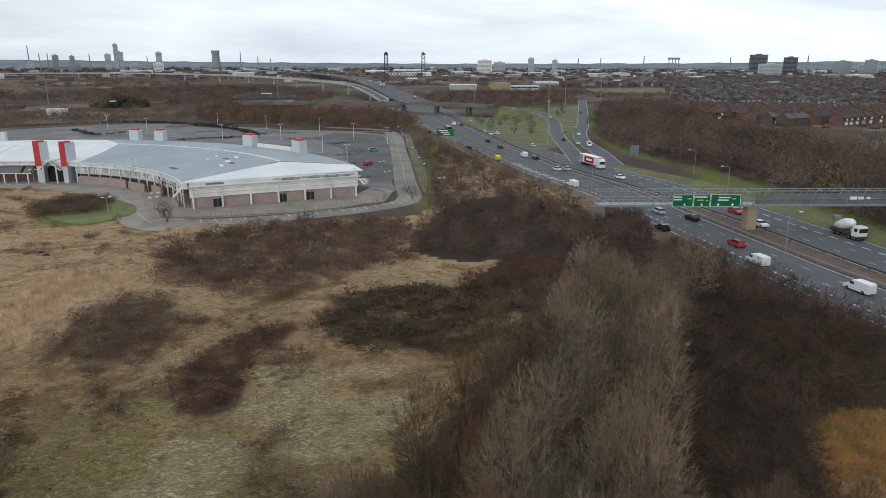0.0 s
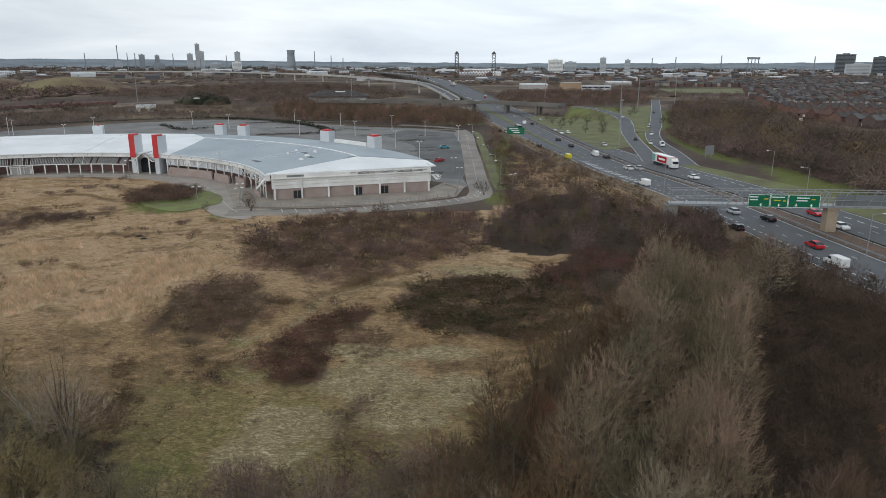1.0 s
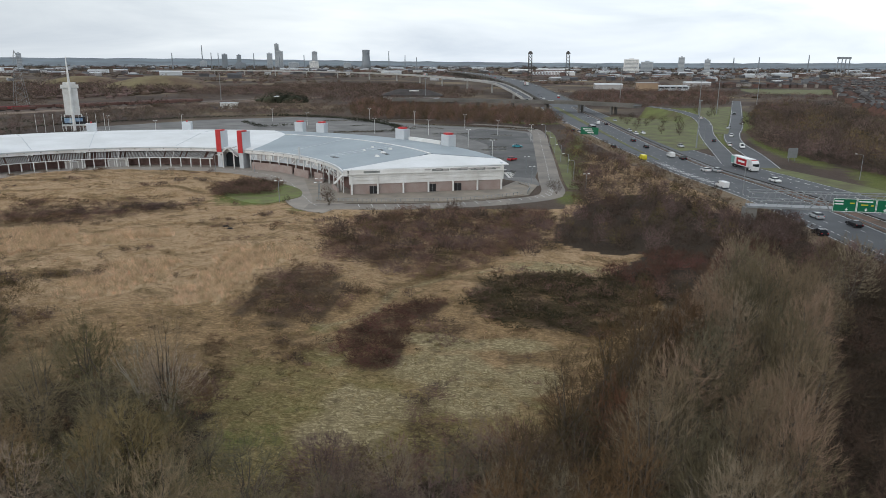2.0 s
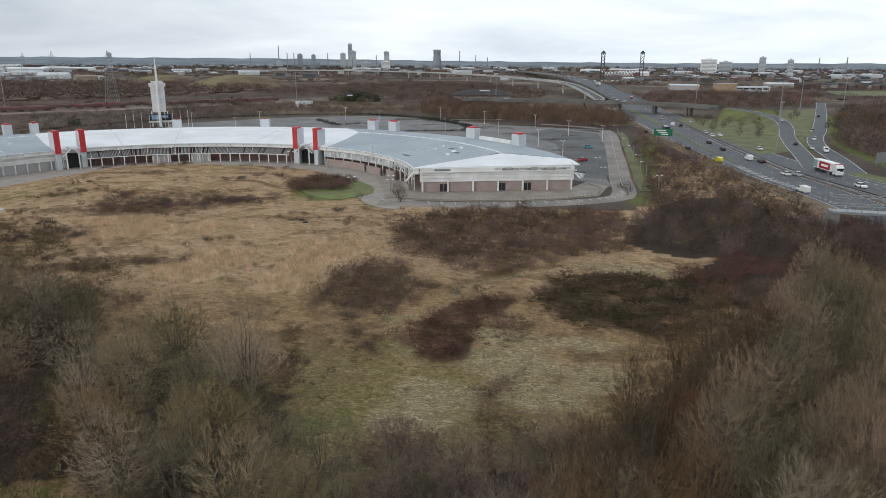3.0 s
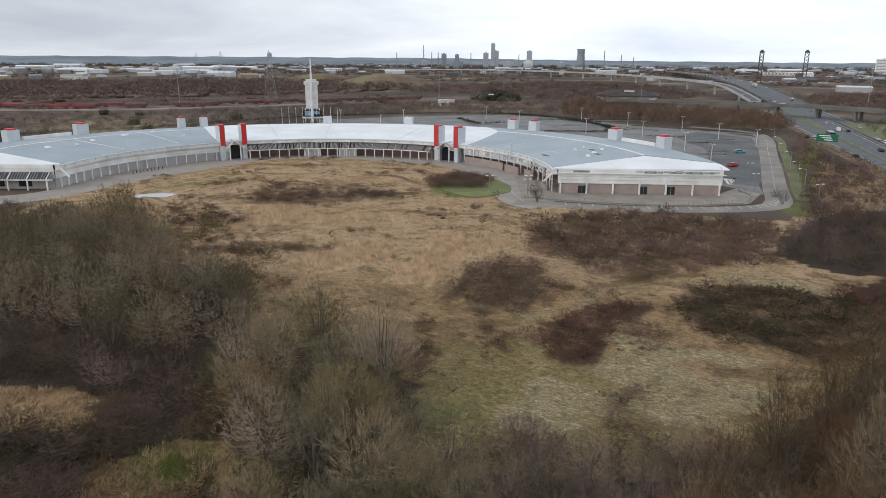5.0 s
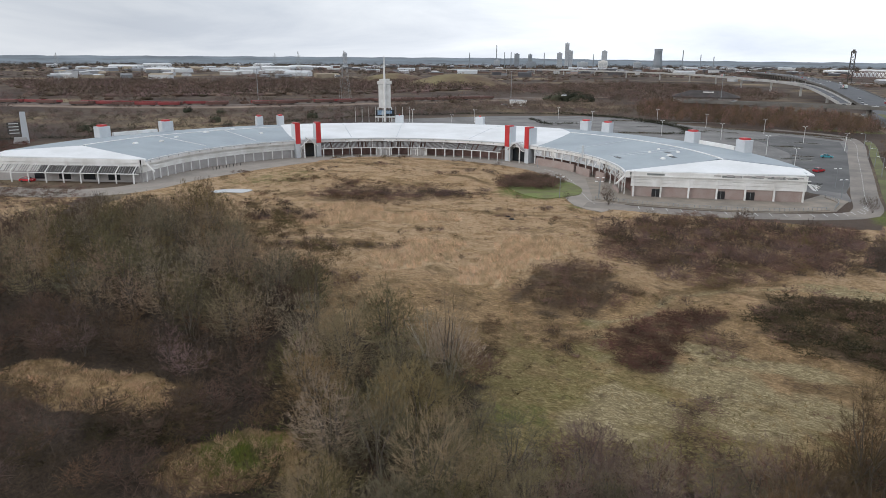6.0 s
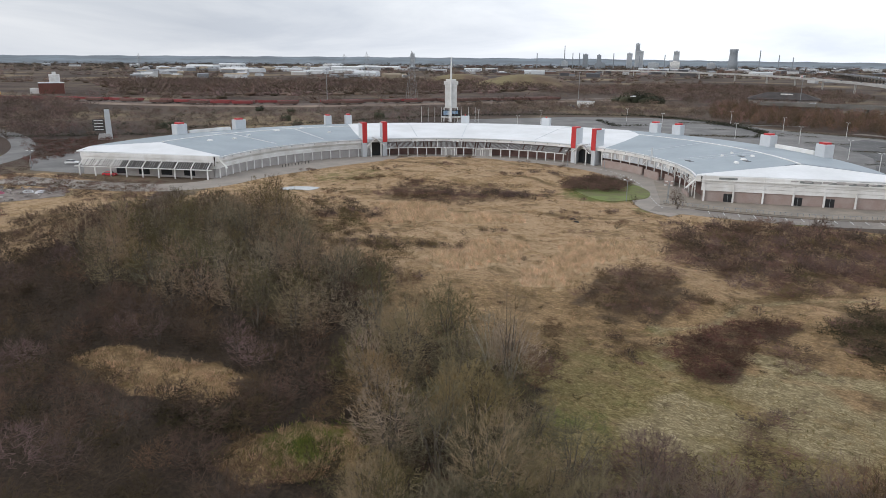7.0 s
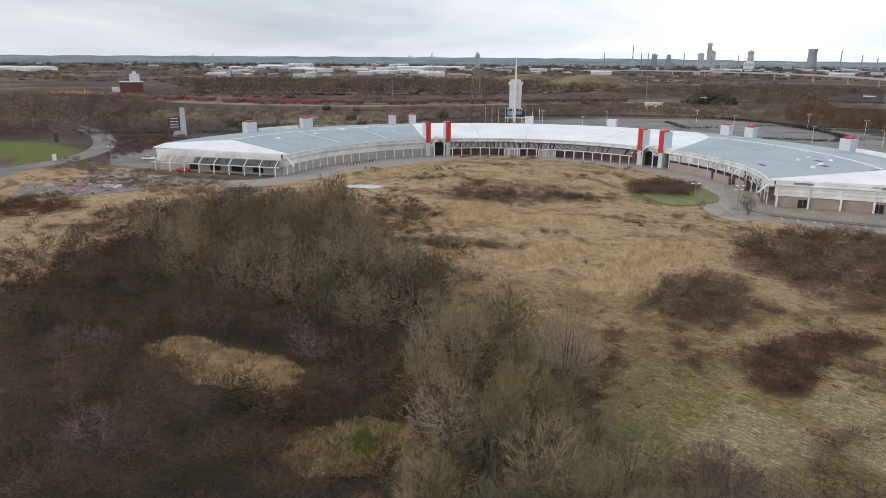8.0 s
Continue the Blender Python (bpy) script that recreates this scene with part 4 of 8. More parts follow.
def entrance(a_mid, gap):
    """Two tall slabs with red caps, and a glazed gable between them."""
    for sgn in (-1, 1):
        a = a_mid + sgn * gap
        r = R_IN - 0.6
        tw = part("entrance_tower", Shape().box(polar(r + 1.2, a, 6.2), (4.6, 1.7, 12.4), radians(a), bevel=0.06), M_LGREY, hall, "tall grey entrance tower with a red front")
        part("red_front", Shape().box(polar(r - 1.2, a, 9.0), (0.3, 1.8, 7.4), radians(a)), M_RED, tw, "red front panel")
        part("red_cap", Shape().box(polar(r + 0.2, a, 12.6), (3.0, 1.8, 0.5), radians(a)), M_RED, tw, "red cap")
    w = R_IN * math.sin(radians(gap)) - 0.8
    ca, sa = math.cos(radians(a_mid)), math.sin(radians(a_mid))

    def at(r, s, z):
        x, y = polar(r, a_mid)
        return (x - sa * s, y + ca * s, z)
    for r in (R_IN - 3.2, R_IN - 1.2, R_IN + 0.8):
        for s in (-w, w):
            part("gable_rafter", Shape().tube(at(r, s, 4.3), at(r, 0, 7.0), 0.16, n=4), M_WHITE, hall)
    for s, z in ((-w, 4.3), (-w / 2, 5.65), (0, 7.0), (w / 2, 5.65), (w, 4.3)):
        part("gable_purlin", Shape().tube(at(R_IN - 3.2, s, z), at(R_IN + 1.2, s, z), 0.12, n=4), M_WHITE, hall)
    for s in (-w * 0.6, w * 0.6):
        part("gable_post", Shape().tube(at(R_IN - 3.0, s, 0), at(R_IN - 3.0, s, 5.3), 0.22, n=8), M_WHITE, hall)
    part("entrance_glass", Shape().add([at(R_IN + 0.9, -w - 0.4, 0), at(R_IN + 0.9, w + 0.4, 0), at(R_IN + 0.9, w + 0.4, 4.5), at(R_IN + 0.9, 0, 6.9), at(R_IN + 0.9, -w - 0.4, 4.5)], [(0, 1, 2, 3, 4)]), M_GLASS, hall, "dark glazed entrance")
    part("gable_roof", Shape().add([at(R_IN - 2.6, -w, 4.34), at(R_IN - 2.6, 0, 7.05), at(R_IN + 2, 0, 7.05), at(R_IN + 2, -w, 4.34), at(R_IN - 2.6, w, 4.34), at(R_IN + 2, w, 4.34)], [(0, 1, 2, 3), (1, 4, 5, 2)]), M_GPANEL, hall)


entrance(82.2, 3.6)
entrance(151.0, 3.3)
for a, twin in ((44, 0), (57, 0), (77, 0), (82, 0), (106, 1), (124, 1), (150, 2), (154.5, 2), (174, 0), (187, 0)):
    w = 2.6 if twin == 2 else (4.6 if a < 60 or a > 170 else 3.6)
    ch = part("vent_tower", Shape().box(polar(R_OUT - 0.5, a, 8.6), (3.0, w, 6.6 if twin != 1 else 5.4), radians(a), bevel=0.05), M_LGREY, hall, "light grey roof vent tower")
    if twin != 1:
        part("vent_cap", Shape().box(polar(R_OUT - 0.5, a, 12.15), (2.4, w * 0.55, 0.65), radians(a)), M_RED, ch, "red cap")
    else:
        part("vent_cap", Shape().box(polar(R_OUT - 0.5, a, 11.6), (0.5, 0.5, 0.6), radians(a)), M_RED, ch, "red cap")
for a0, a1 in ((46, 55), (176, 185)):
    part("barrel_parapet", arc_wall(R_OUT - 1.2, R_OUT - 0.2, a0, a1, 8.0, 9.3), M_WHITE, hall, "white curved parapet between two vent towers")
# skylights, patches and small plant on the grey roofs
for r, a, w in ((88, 41, 1.3), (93, 44, 0.9), (86, 47, 0.7), (91, 49, 0.7), (84, 38, 1.1), (92, 180, 1.0), (88, 186, 1.0), (90, 192, 1.2), (96, 171, 1.4), (98, 164, 1.2), (86, 160, 0.9)):
    part("roof_light", Shape().box(polar(r, a, roof_z(r) + 0.25), (w, w * 1.6, 0.5), radians(a), 0.7, 0.06), M_WHITE, hall, "white domed roof light")
M_PATCH = mat("felt_patch", (0.13, 0.14, 0.14), 0.8, var=0.3, scale=1.0)
for r, a, w, h in ((88, 39.5, 3.2, 1.4), (90.5, 45, 3.0, 1.2), (74, 45, 4.2, 1.3)):
    part("roof_patch", Shape().box(polar(r, a, roof_z(r) + 0.02), (h, w, 0.1), radians(a)), M_PATCH, hall, "dark torn patch in the roof")
part("roof_flue", Shape().tube(polar(R_IN - 0.8, 56, 5), polar(R_IN - 0.8, 56, 9.2), 0.35), M_LGREY, hall)
for a in np.linspace(100, 146, 7):
    part("stay", Shape().tube(polar(R_IN - 3, a, 3.1), polar(R_IN - 0.9, a, 5.6), 0.07, n=4), M_WHITE, hall)
for a in (A_E + 0.3, A_W - 0.3):
    part("corner_brace", Shape().tube(polar(R_IN - 3.2, a, 3.2), polar(R_IN - 0.4, a, 6.2), 0.3, n=6), M_WHITE, hall)


# ---------- plants ----------
rng = np.random.default_rng(5)


def frames(d):
    d = d / np.linalg.norm(d, axis=1)[:, None]
    u = np.cross(d, rng.normal(size=d.shape))
    return d, u / np.linalg.norm(u, axis=1)[:, None]


def blades(starts, dirs, lens, width):
    """Thin tapering twigs, one narrow triangle each."""
    d, u = frames(dirs)
    w = np.asarray(width)[:, None] if np.ndim(width) else width
    a, b, c = starts - u * w / 2, starts + u * w / 2, starts + d * lens[:, None]
    v = np.stack([a, b, c], 1).reshape(-1, 3)
    return v, np.arange(len(v)).reshape(-1, 3)


def crown_form(seed, height, radius, brooms, per, width, stems=6, lobes=9, low=0.12, reach=0.12, loose=0.4, limb=1.0):
    """A bare winter tree or bush: stems that fan out from the foot, branches from them, and on each branch a broom of twigs;
    the brooms make up a crown of uneven lobes. Returns (limb shape, twig points, twig faces)."""
    global rng
    rng = np.random.default_rng(seed)
    limbs = Shape()
    mid, ext = height * 0.42, np.array([radius, radius, height * 0.58])
    r0 = (0.010 * height + 0.02) * limb
    nodes = []
    for k in range(stems):
        az = (k + rng.uniform(-0.35, 0.35)) * 6.2832 / stems
        lean = radius * rng.uniform(0.15, 0.62)
        tip = np.array([math.cos(az) * lean, math.sin(az) * lean, height * rng.uniform(0.66, 0.9) * (1 - 0.25 * lean / radius)])
        base = np.array([math.cos(az) * radius * 0.05, math.sin(az) * radius * 0.05, -0.2])
        prev = base
        for j in range(1, 5):
            t = j / 4
            p = base + (tip - base) * np.array([t ** 1.4, t ** 1.4, t]) + rng.normal(size=3) * 0.018 * height * (j < 4)
            limbs.tube(prev, p, r0 * (1.25 - t), r0 * (1.0 - t) + 0.012, n=4)
            nodes += [prev + (p - prev) * q for q in (0.0, 0.35, 0.7) if j > 1 or q > 0.5]
            prev = p
    nodes = np.array(nodes)
    ld = rng.normal(size=(lobes, 3))
    ld[:, 2] = np.abs(ld[:, 2]) * 0.9
    ld /= np.linalg.norm(ld, axis=1)[:, None]
    d = rng.normal(size=(brooms, 3))
    d[:, 2] = np.abs(d[:, 2]) * 1.1 - 0.42
    d /= np.linalg.norm(d, axis=1)[:, None]
    swell = np.exp(-(np.arccos(np.clip(d @ ld.T, -1, 1)) / 0.44) ** 2).max(1)
    depth = np.where(rng.uniform(0, 1, brooms) < 0.3, rng.uniform(0.45, 0.85, brooms), rng.uniform(0.88, 1.04, brooms))
    tip = d * ((0.66 + 0.36 * swell) * depth)[:, None] * ext + np.array([0, 0, mid])
    tip[:, 2] = np.maximum(tip[:, 2], height * low * rng.uniform(0.6, 1.4, brooms))
    way = d * np.array([1, 1, 0.8]) + np.array([0, 0, 0.75]) + rng.normal(size=(brooms, 3)) * 0.18
    way /= np.linalg.norm(way, axis=1)[:, None]
    ln = height * reach * rng.uniform(0.8, 1.5, brooms)
    root = tip - way * ln[:, None]
    gap = root[:, None, :] - nodes[None]
    near = (np.linalg.norm(gap, axis=2) + 1.5 * np.maximum(0, -gap[:, :, 2])).argmin(1)
    arm = root - nodes[near]
    al = np.linalg.norm(arm, axis=1) + 0.05
    v1, f1 = blades(nodes[near], arm + np.array([0, 0, 0.02]), al * 1.25, np.minimum(width * 1.7, 0.08) * limb)
    j = np.repeat(np.arange(brooms), per)
    n = len(j)
    start = root[j] + way[j] * (ln[j] * rng.uniform(0, 0.65, n))[:, None]
    v2, f2 = blades(start, way[j] + rng.normal(size=(n, 3)) * loose + np.array([0, 0, 0.12]), ln[j] * rng.uniform(0.4, 0.95, n), width)
    v = np.concatenate([v1, v2])
    v[:, 2] = np.maximum(v[:, 2], 0.0)
    return limbs, v, np.concatenate([f1, f2 + len(v1)])


def wood_form(seed, height, radius, n, length, width, g=6, lumps=2, body=0.7, upright=0.3):
    """A tree of a far wood: an uneven mass of inner branches in lumps, and a rounded, lobed crown of twigs round it."""
    global rng
    rng = np.random.default_rng(seed)
    d = rng.normal(size=(n, 3))
    d[:, 2] = np.abs(d[:, 2]) * 1.15 - 0.42
    d /= np.linalg.norm(d, axis=1)[:, None]
    ld = rng.normal(size=(6, 3))
    ld[:, 2] = np.abs(ld[:, 2])
    ld /= np.linalg.norm(ld, axis=1)[:, None]
    swell = np.exp(-(np.arccos(np.clip(d @ ld.T, -1, 1)) / 0.5) ** 2).max(1)
    q = (0.6 + 0.34 * swell) * rng.uniform(0.75, 1.0, n)
    p = d * q[:, None] * np.array([radius, radius, height * 0.58]) + np.array([0, 0, height * 0.36])
    p[:, 2] = np.maximum(p[:, 2], 0.1)
    way = d * np.array([1, 1, 0.8]) + np.array([0, 0, upright]) + rng.normal(size=(n, 3)) * 0.45
    v, f = blades(p, way, length * rng.uniform(0.5, 1.1, n), width)
    q = rng.uniform(0.3, 0.75, n // 3)[:, None]          # inner branches
    p2 = d[:n // 3] * q * np.array([radius, radius, height * 0.5]) + np.array([0, 0, height * 0.34])
    v2, f2 = blades(p2, rng.normal(size=(n // 3, 3)), np.full(n // 3, length * 1.6), width * 1.6)
    vs, fs, k = [v, v2], [f, f2 + len(v)], len(v) + len(v2)
    for cx, cy, r, h in ((0.12, 0.1, 0.92 * body, 0.62 * body), (-0.3, -0.25, 0.6 * body, 0.74 * body))[:lumps]:
        a = np.arange(g) * 6.2832 / g + rng.uniform(0, 1)
        pts = []
        for q, z in ((0.9, 0.0), (1.0, 0.5), (0.62, 0.86)):
            j = rng.uniform(0.72, 1.25, g)
            pts.append(np.c_[np.cos(a) * r * q * radius * j, np.sin(a) * r * q * radius * j, h * height * z * rng.uniform(0.85, 1.12, g)])
        p = np.concatenate(pts + [np.array([[0, 0, h * height]])]) + np.array([cx * radius, cy * radius, 0])
        t = []
        for row in range(2):
            for i in range(g):
                o, m = row * g + i, row * g + (i + 1) % g
                t += [(o, m, m + g), (o, m + g, o + g)]
        t += [(2 * g + i, 2 * g + (i + 1) % g, 3 * g) for i in range(g)]
        vs.append(p)
        fs.append(np.array(t) + k)
        k += len(p)
    v = np.concatenate(vs)
    v[:, 2] = np.maximum(v[:, 2], 0.0)
    return Shape(), v, np.concatenate(fs)


# forms, near ones fine and far ones coarse
FORMS_TREE = [crown_form(10 + k, 11.0 + 1.4 * (k % 3), 3.3 + 0.3 * k, 430, 9, 0.022, 7, 14, 0.1, 0.065, 0.38) for k in range(4)]
FORMS_ROUND = [crown_form(20 + k, 9.0, 4.2, 420, 9, 0.021, 7, 13, 0.1, 0.075, 0.42) for k in range(4)]
FORMS_PALE = [crown_form(28 + k, 9.0, 4.6, 260, 8, 0.024, 15, 9, 0.25, 0.10, 0.3, 1.1) for k in range(2)]
FORMS_SCRUB = [crown_form(30 + k, 4.6, 2.9, 120, 7, 0.028, 4, 9, 0.04, 0.13, 0.5) for k in range(4)]
FORMS_BUSH = [crown_form(40 + k, 2.3, 2.0, 66, 7, 0.028, 4, 7, 0.02, 0.17, 0.5) for k in range(3)]
FORMS_LOW = [crown_form(50 + k, 1.1, 1.7, 30, 6, 0.042, 3, 6, 0.0, 0.25, 0.6) for k in range(4)]
FORMS_UNDER = [crown_form(55 + k, 2.7, 2.5, 38, 5, 0.055, 3, 7, 0.0, 0.19, 0.6) for k in range(3)]
FORMS_WOOD = [crown_form(36 + k, 9.0, 4.3, 230, 8, 0.03, 6, 12, 0.1, 0.085, 0.45) for k in range(4)]
FORMS_MID = [crown_form(25 + k, 9.0, 4.6, 130, 8, 0.05, 5, 10, 0.08, 0.11, 0.5) for k in range(3)]
FORMS_FAR = [wood_form(60 + k, 6.0, 4.6, 105, 1.05, 0.13, 6, 0) for k in range(4)]
FORMS_EVER = [wood_form(70 + k, 6.0, 4.8, 170, 0.9, 0.2, 6, 2, 0.75) for k in range(2)]
FORMS_EAST = [wood_form(65 + k, 6.5, 4.6, 200, 1.05, 0.095, 6, 0) for k in range(4)]
FORMS_YOUNG = [wood_form(75 + k, 7.5, 3.4, 100, 1.7, 0.12, 6, 0, 0, 2.0) for k in range(3)]
FORMS_DENSE = [crown_form(45 + k, 1.8, 2.2, 56, 7, 0.03, 3, 8, 0.0, 0.17, 0.55) for k in range(4)]


def make_tree(form, kind, label, name="tree", group="bare trees", bark=None):
    limbs, v, f = form
    t = thing(name, label, "tree" if name == "tree" else "bush", group)
    part("trunk", limbs, bark or M_TRUNK, t)
    part("crown", from_arrays("crown", v, f, M_TW[kind]), None, t)
    return t


def spots(poly, spacing, seed, avoid=(), ragged=1.0, gaps=0.0):
    """Loose spots inside a plan polygon, no two too close."""
    r = np.random.default_rng(seed)
    xs, ys = [p[0] for p in poly], [p[1] for p in poly]
    nx, ny = int((max(xs) - min(xs)) / spacing) + 1, int((max(ys) - min(ys)) / spacing) + 1
    gx, gy = np.meshgrid(np.arange(nx), np.arange(ny))
    x = min(xs) + (gx.ravel() + 0.5 * (gy.ravel() % 2) + r.uniform(-0.42, 0.42, gx.size)) * spacing
    y = min(ys) + (gy.ravel() + r.uniform(-0.42, 0.42, gx.size)) * spacing
    wob = np.sin(y * 0.55 + seed) * 1.3 + np.sin(y * 0.23 + 2 * seed) * 1.2, np.sin(x * 0.5 + 3 * seed) * 1.3 + np.sin(x * 0.21 + seed) * 1.2
    ok = inside(poly, x + wob[0] * ragged, y + wob[1] * ragged)
    ok &= np.sin(x * 0.42 + 2 * np.sin(y * 0.31 + seed)) + np.sin(y * 0.47 + 2 * np.sin(x * 0.27)) > -2 + 1.1 * gaps
    for a in avoid:
        ok &= ~inside(a, x, y)
    return np.stack([x[ok], y[ok]], 1)


def stand(pts, forms, kinds, label, sizes, seed, name="tree", group="bare trees", bark=None):
    """Trees of their own at the given spots."""
    r = np.random.default_rng(seed)
    first = {}
    for x, y in pts:
        k = (int(r.integers(len(forms))), kinds[int(r.integers(len(kinds)))])
        s = r.uniform(*sizes)
        m = Matrix.LocRotScale((x, y, float(lift(x, y)) - 0.05), Euler((r.normal() * 0.04, r.normal() * 0.04, r.uniform(0, 6.28))), (s, s, s * r.uniform(0.88, 1.12)))
        if k not in first:
            first[k] = make_tree(forms[k[0]], k[1], label, name, group, bark)
            first[k].matrix_basis = m
        else:
            c = copy_thing(first[k], m)
            c.matrix_basis = m


def thicket(name, label, pts, forms, kind, sizes, seed, squash=(0.85, 1.15), limbs=False, category="thicket"):
    """Growth that nobody could count, as one mesh."""
    r = np.random.default_rng(seed)
    vs, fs, ts, k = [], [], [], 0
    for x, y in pts:
        _, v, f = forms[int(r.integers(len(forms)))]
        a, s = r.uniform(0, 6.283), r.uniform(*sizes)
        co, si = math.cos(a) * s, math.sin(a) * s
        w = np.stack([v[:, 0] * co - v[:, 1] * si + x, v[:, 0] * si + v[:, 1] * co + y, v[:, 2] * s * r.uniform(*squash) + float(lift(x, y))], 1)
        vs.append(w)
        fs.append(f + k)
        ts.append(np.full(len(v), r.uniform(0, 1)))
        k += len(v)
    return tagged(new(name, from_arrays(name, np.concatenate(vs), np.concatenate(fs), M_TWS[kind], np.concatenate(ts))), label, category, "", "stuff")


belt = spots(BELT, 4.1, 1, (), 0.6)
warm = belt[:, 0] < 9 + 0.28 * (belt[:, 1] - 60)
stand(belt[~warm], FORMS_TREE, ["light", "grey", "light"], "tall bare grey-brown willow in a dense belt", (0.85, 1.15), 1)
stand(belt[warm], FORMS_TREE, ["rust", "brown", "amber", "brown"], "tall bare warm-brown tree at the belt's edge", (0.7, 0.95), 15)
hedge_s = spots(HEDGE_S, 3.9, 2, (), 0.4)
stand(hedge_s[hedge_s[:, 0] > -22], FORMS_ROUND, ["dun", "grey", "mauve", "grey"], "bare mauve-grey tree with fine upright twigs", (0.68, 0.9), 79)
stand(hedge_s[hedge_s[:, 0] <= -22], FORMS_ROUND, ["pale", "grey", "pale", "grey"], "bare greenish-grey tree with fine upright twigs", (0.72, 0.95), 2)
thicket("undergrowth", "purple-grey low hedge at the foot of trees", spots([(-25, 54), (-18, 59.5), (-1, 65), (4, 64), (2, 57), (-20, 51)], 2.2, 26, (), 0.6), FORMS_UNDER, "heath", (0.7, 1.1), 26)
thicket("undergrowth", "mauve-grey twiggy shrubs in front of trees", spots([(-26, 49), (-18, 55), (-4, 60), (3, 60), (2, 50), (-14, 44)], 3.0, 81, (), 0.5), FORMS_SCRUB, "heath", (0.65, 1.05), 81)
wood = spots(WOOD_W, 5.7, 3, (CLEAR_1, CLEAR_2), 0.6)
az = np.degrees(np.arctan2(-wood[:, 0], wood[:, 1]))
LIGHT_W = [(-122, 48), (-138, 62), (-140, 88), (-128, 98), (-108, 90), (-88, 82), (-68, 66), (-64, 55), (-73, 52), (-90, 49), (-106, 47)]
light = inside(LIGHT_W, wood[:, 0], wood[:, 1])
open_side = az < 47
stand(wood[open_side], FORMS_ROUND + FORMS_TREE[:1], ["moss", "pale", "olive", "pale", "grey", "grey"], "pale olive-grey bare tree in a winter copse", (0.7, 1.15), 33)
stand(wood[light & ~open_side], FORMS_WOOD, ["light", "olive", "pale", "grey", "light"], "bare olive-brown tree in a winter copse", (0.85, 1.2), 3)
low = wood[~light & ~open_side]
thicket("woodland", "mauve-brown bare bushes massed in a copse", low[::2], FORMS_SCRUB, "purple", (0.9, 1.45), 4)
thicket("woodland", "dark bare bushes massed in a copse", low[1::4], FORMS_SCRUB, "dark", (0.9, 1.4), 5)
thicket("woodland", "mauve bare bushes standing in a dark copse", low[3::4], FORMS_SCRUB, "mauve", (1.0, 1.5), 29)
stand([(-43.5, 63), (-39, 60.5)], FORMS_PALE, ["ash"], "open-crowned bare tree with pale branches", (0.88, 0.98), 37, bark=M_PALEBARK)
thicket("scrub", "mauve-brown leafless shrubs behind a pale tree", spots([(-55, 68), (-44, 72), (-36, 68), (-35, 64), (-46, 64), (-54, 62)], 2.6, 78, (), 0.4), FORMS_SCRUB, "heath", (0.6, 0.85), 78)
stand(spots([(-41, 37), (-46, 46), (-46, 55), (-38, 57), (-30, 53), (-27, 46)], 4.2, 38, (CLEAR_2,), 0.3), FORMS_ROUND, ["pale", "grey", "pale", "moss"], "greenish-grey bare sapling clump in a winter copse", (0.55, 0.8), 38)
thicket("undergrowth", "greenish-grey bare undergrowth between pale trees", spots([(-41, 34), (-56, 52), (-50, 64), (-40, 66), (-28, 54), (-20, 40), (-30, 24)], 2.8, 39, (CLEAR_2,), 0.5), FORMS_UNDER, "pale", (0.6, 1.2), 39)
thicket("scrub", "dark brown leafless scrub at the copse's near side", spots([(-85.6, 71.1), (-82.8, 79.3), (-72.9, 77.4), (-65.5, 63.4), (-71.3, 58.2)], 3.4, 92, (), 0.5), FORMS_SCRUB, "dark", (0.9, 1.35), 92)
rim = [(-122, 97), (-142, 106), (-132, 116), (-110, 108), (-84, 90), (-66, 80), (-62, 70), (-76, 72), (-100, 86)]
thicket("copse_edge", "brown bare scrub along the copse's edge", spots(rim, 4.4, 35, (), 1.2, 0.9), FORMS_SCRUB, "brown", (0.5, 0.95), 35)
thicket("copse_edge", "olive bare scrub along the copse's edge", spots(rim, 7.0, 36, (), 1.2, 0.6), FORMS_SCRUB, "olive", (0.6, 1.1), 36)
stand([(-138, 104), (-132, 100)], FORMS_ROUND, ["brown"], "tall bare brown tree at the copse's edge", (0.9, 1.0), 34)
thicket("undergrowth", "dark bare undergrowth between trees", spots(WOOD_W, 4.9, 6, (CLEAR_1, CLEAR_2)), FORMS_UNDER, "purple", (0.8, 1.4), 6)
thicket("undergrowth", "brown bare undergrowth between trees", spots(WOOD_W, 7.0, 16, (CLEAR_1, CLEAR_2)), FORMS_SCRUB, "brown", (0.7, 1.1), 16)
stand([(23, 47), (26, 50), (29, 54), (25, 44), (31, 50)], FORMS_TREE, ["rust", "heath"], "reddish-brown bare tree at the belt's foot", (0.7, 0.85), 82)
thicket("undergrowth", "brown undergrowth below a belt of willows", spots(BELT, 4.0, 17), FORMS_UNDER, "brown", (0.9, 1.5), 17)
thicket("scrub", "dense dark brown leafless scrub", spots(SCRUB_E, 3.0, 7, (GOLD, BELT)), FORMS_SCRUB, "dark", (0.7, 1.3), 7)
thicket("scrub", "purple-brown leafless scrub", spots(SCRUB_E, 4.6, 18, (GOLD, BELT)), FORMS_SCRUB, "purple", (0.85, 1.35), 18)
stand([(-90, 36.5), (-86, 40), (-81, 42), (-76.5, 44.5), (-71, 47), (-66, 48.5), (-91.5, 44), (-84, 47), (-77, 50)], FORMS_MID, ["mauve", "purple", "mauve"], "rounded mauve-brown leafless bush behind a clearing", (0.5, 0.66), 97, "bush", "bushes round the clearings")
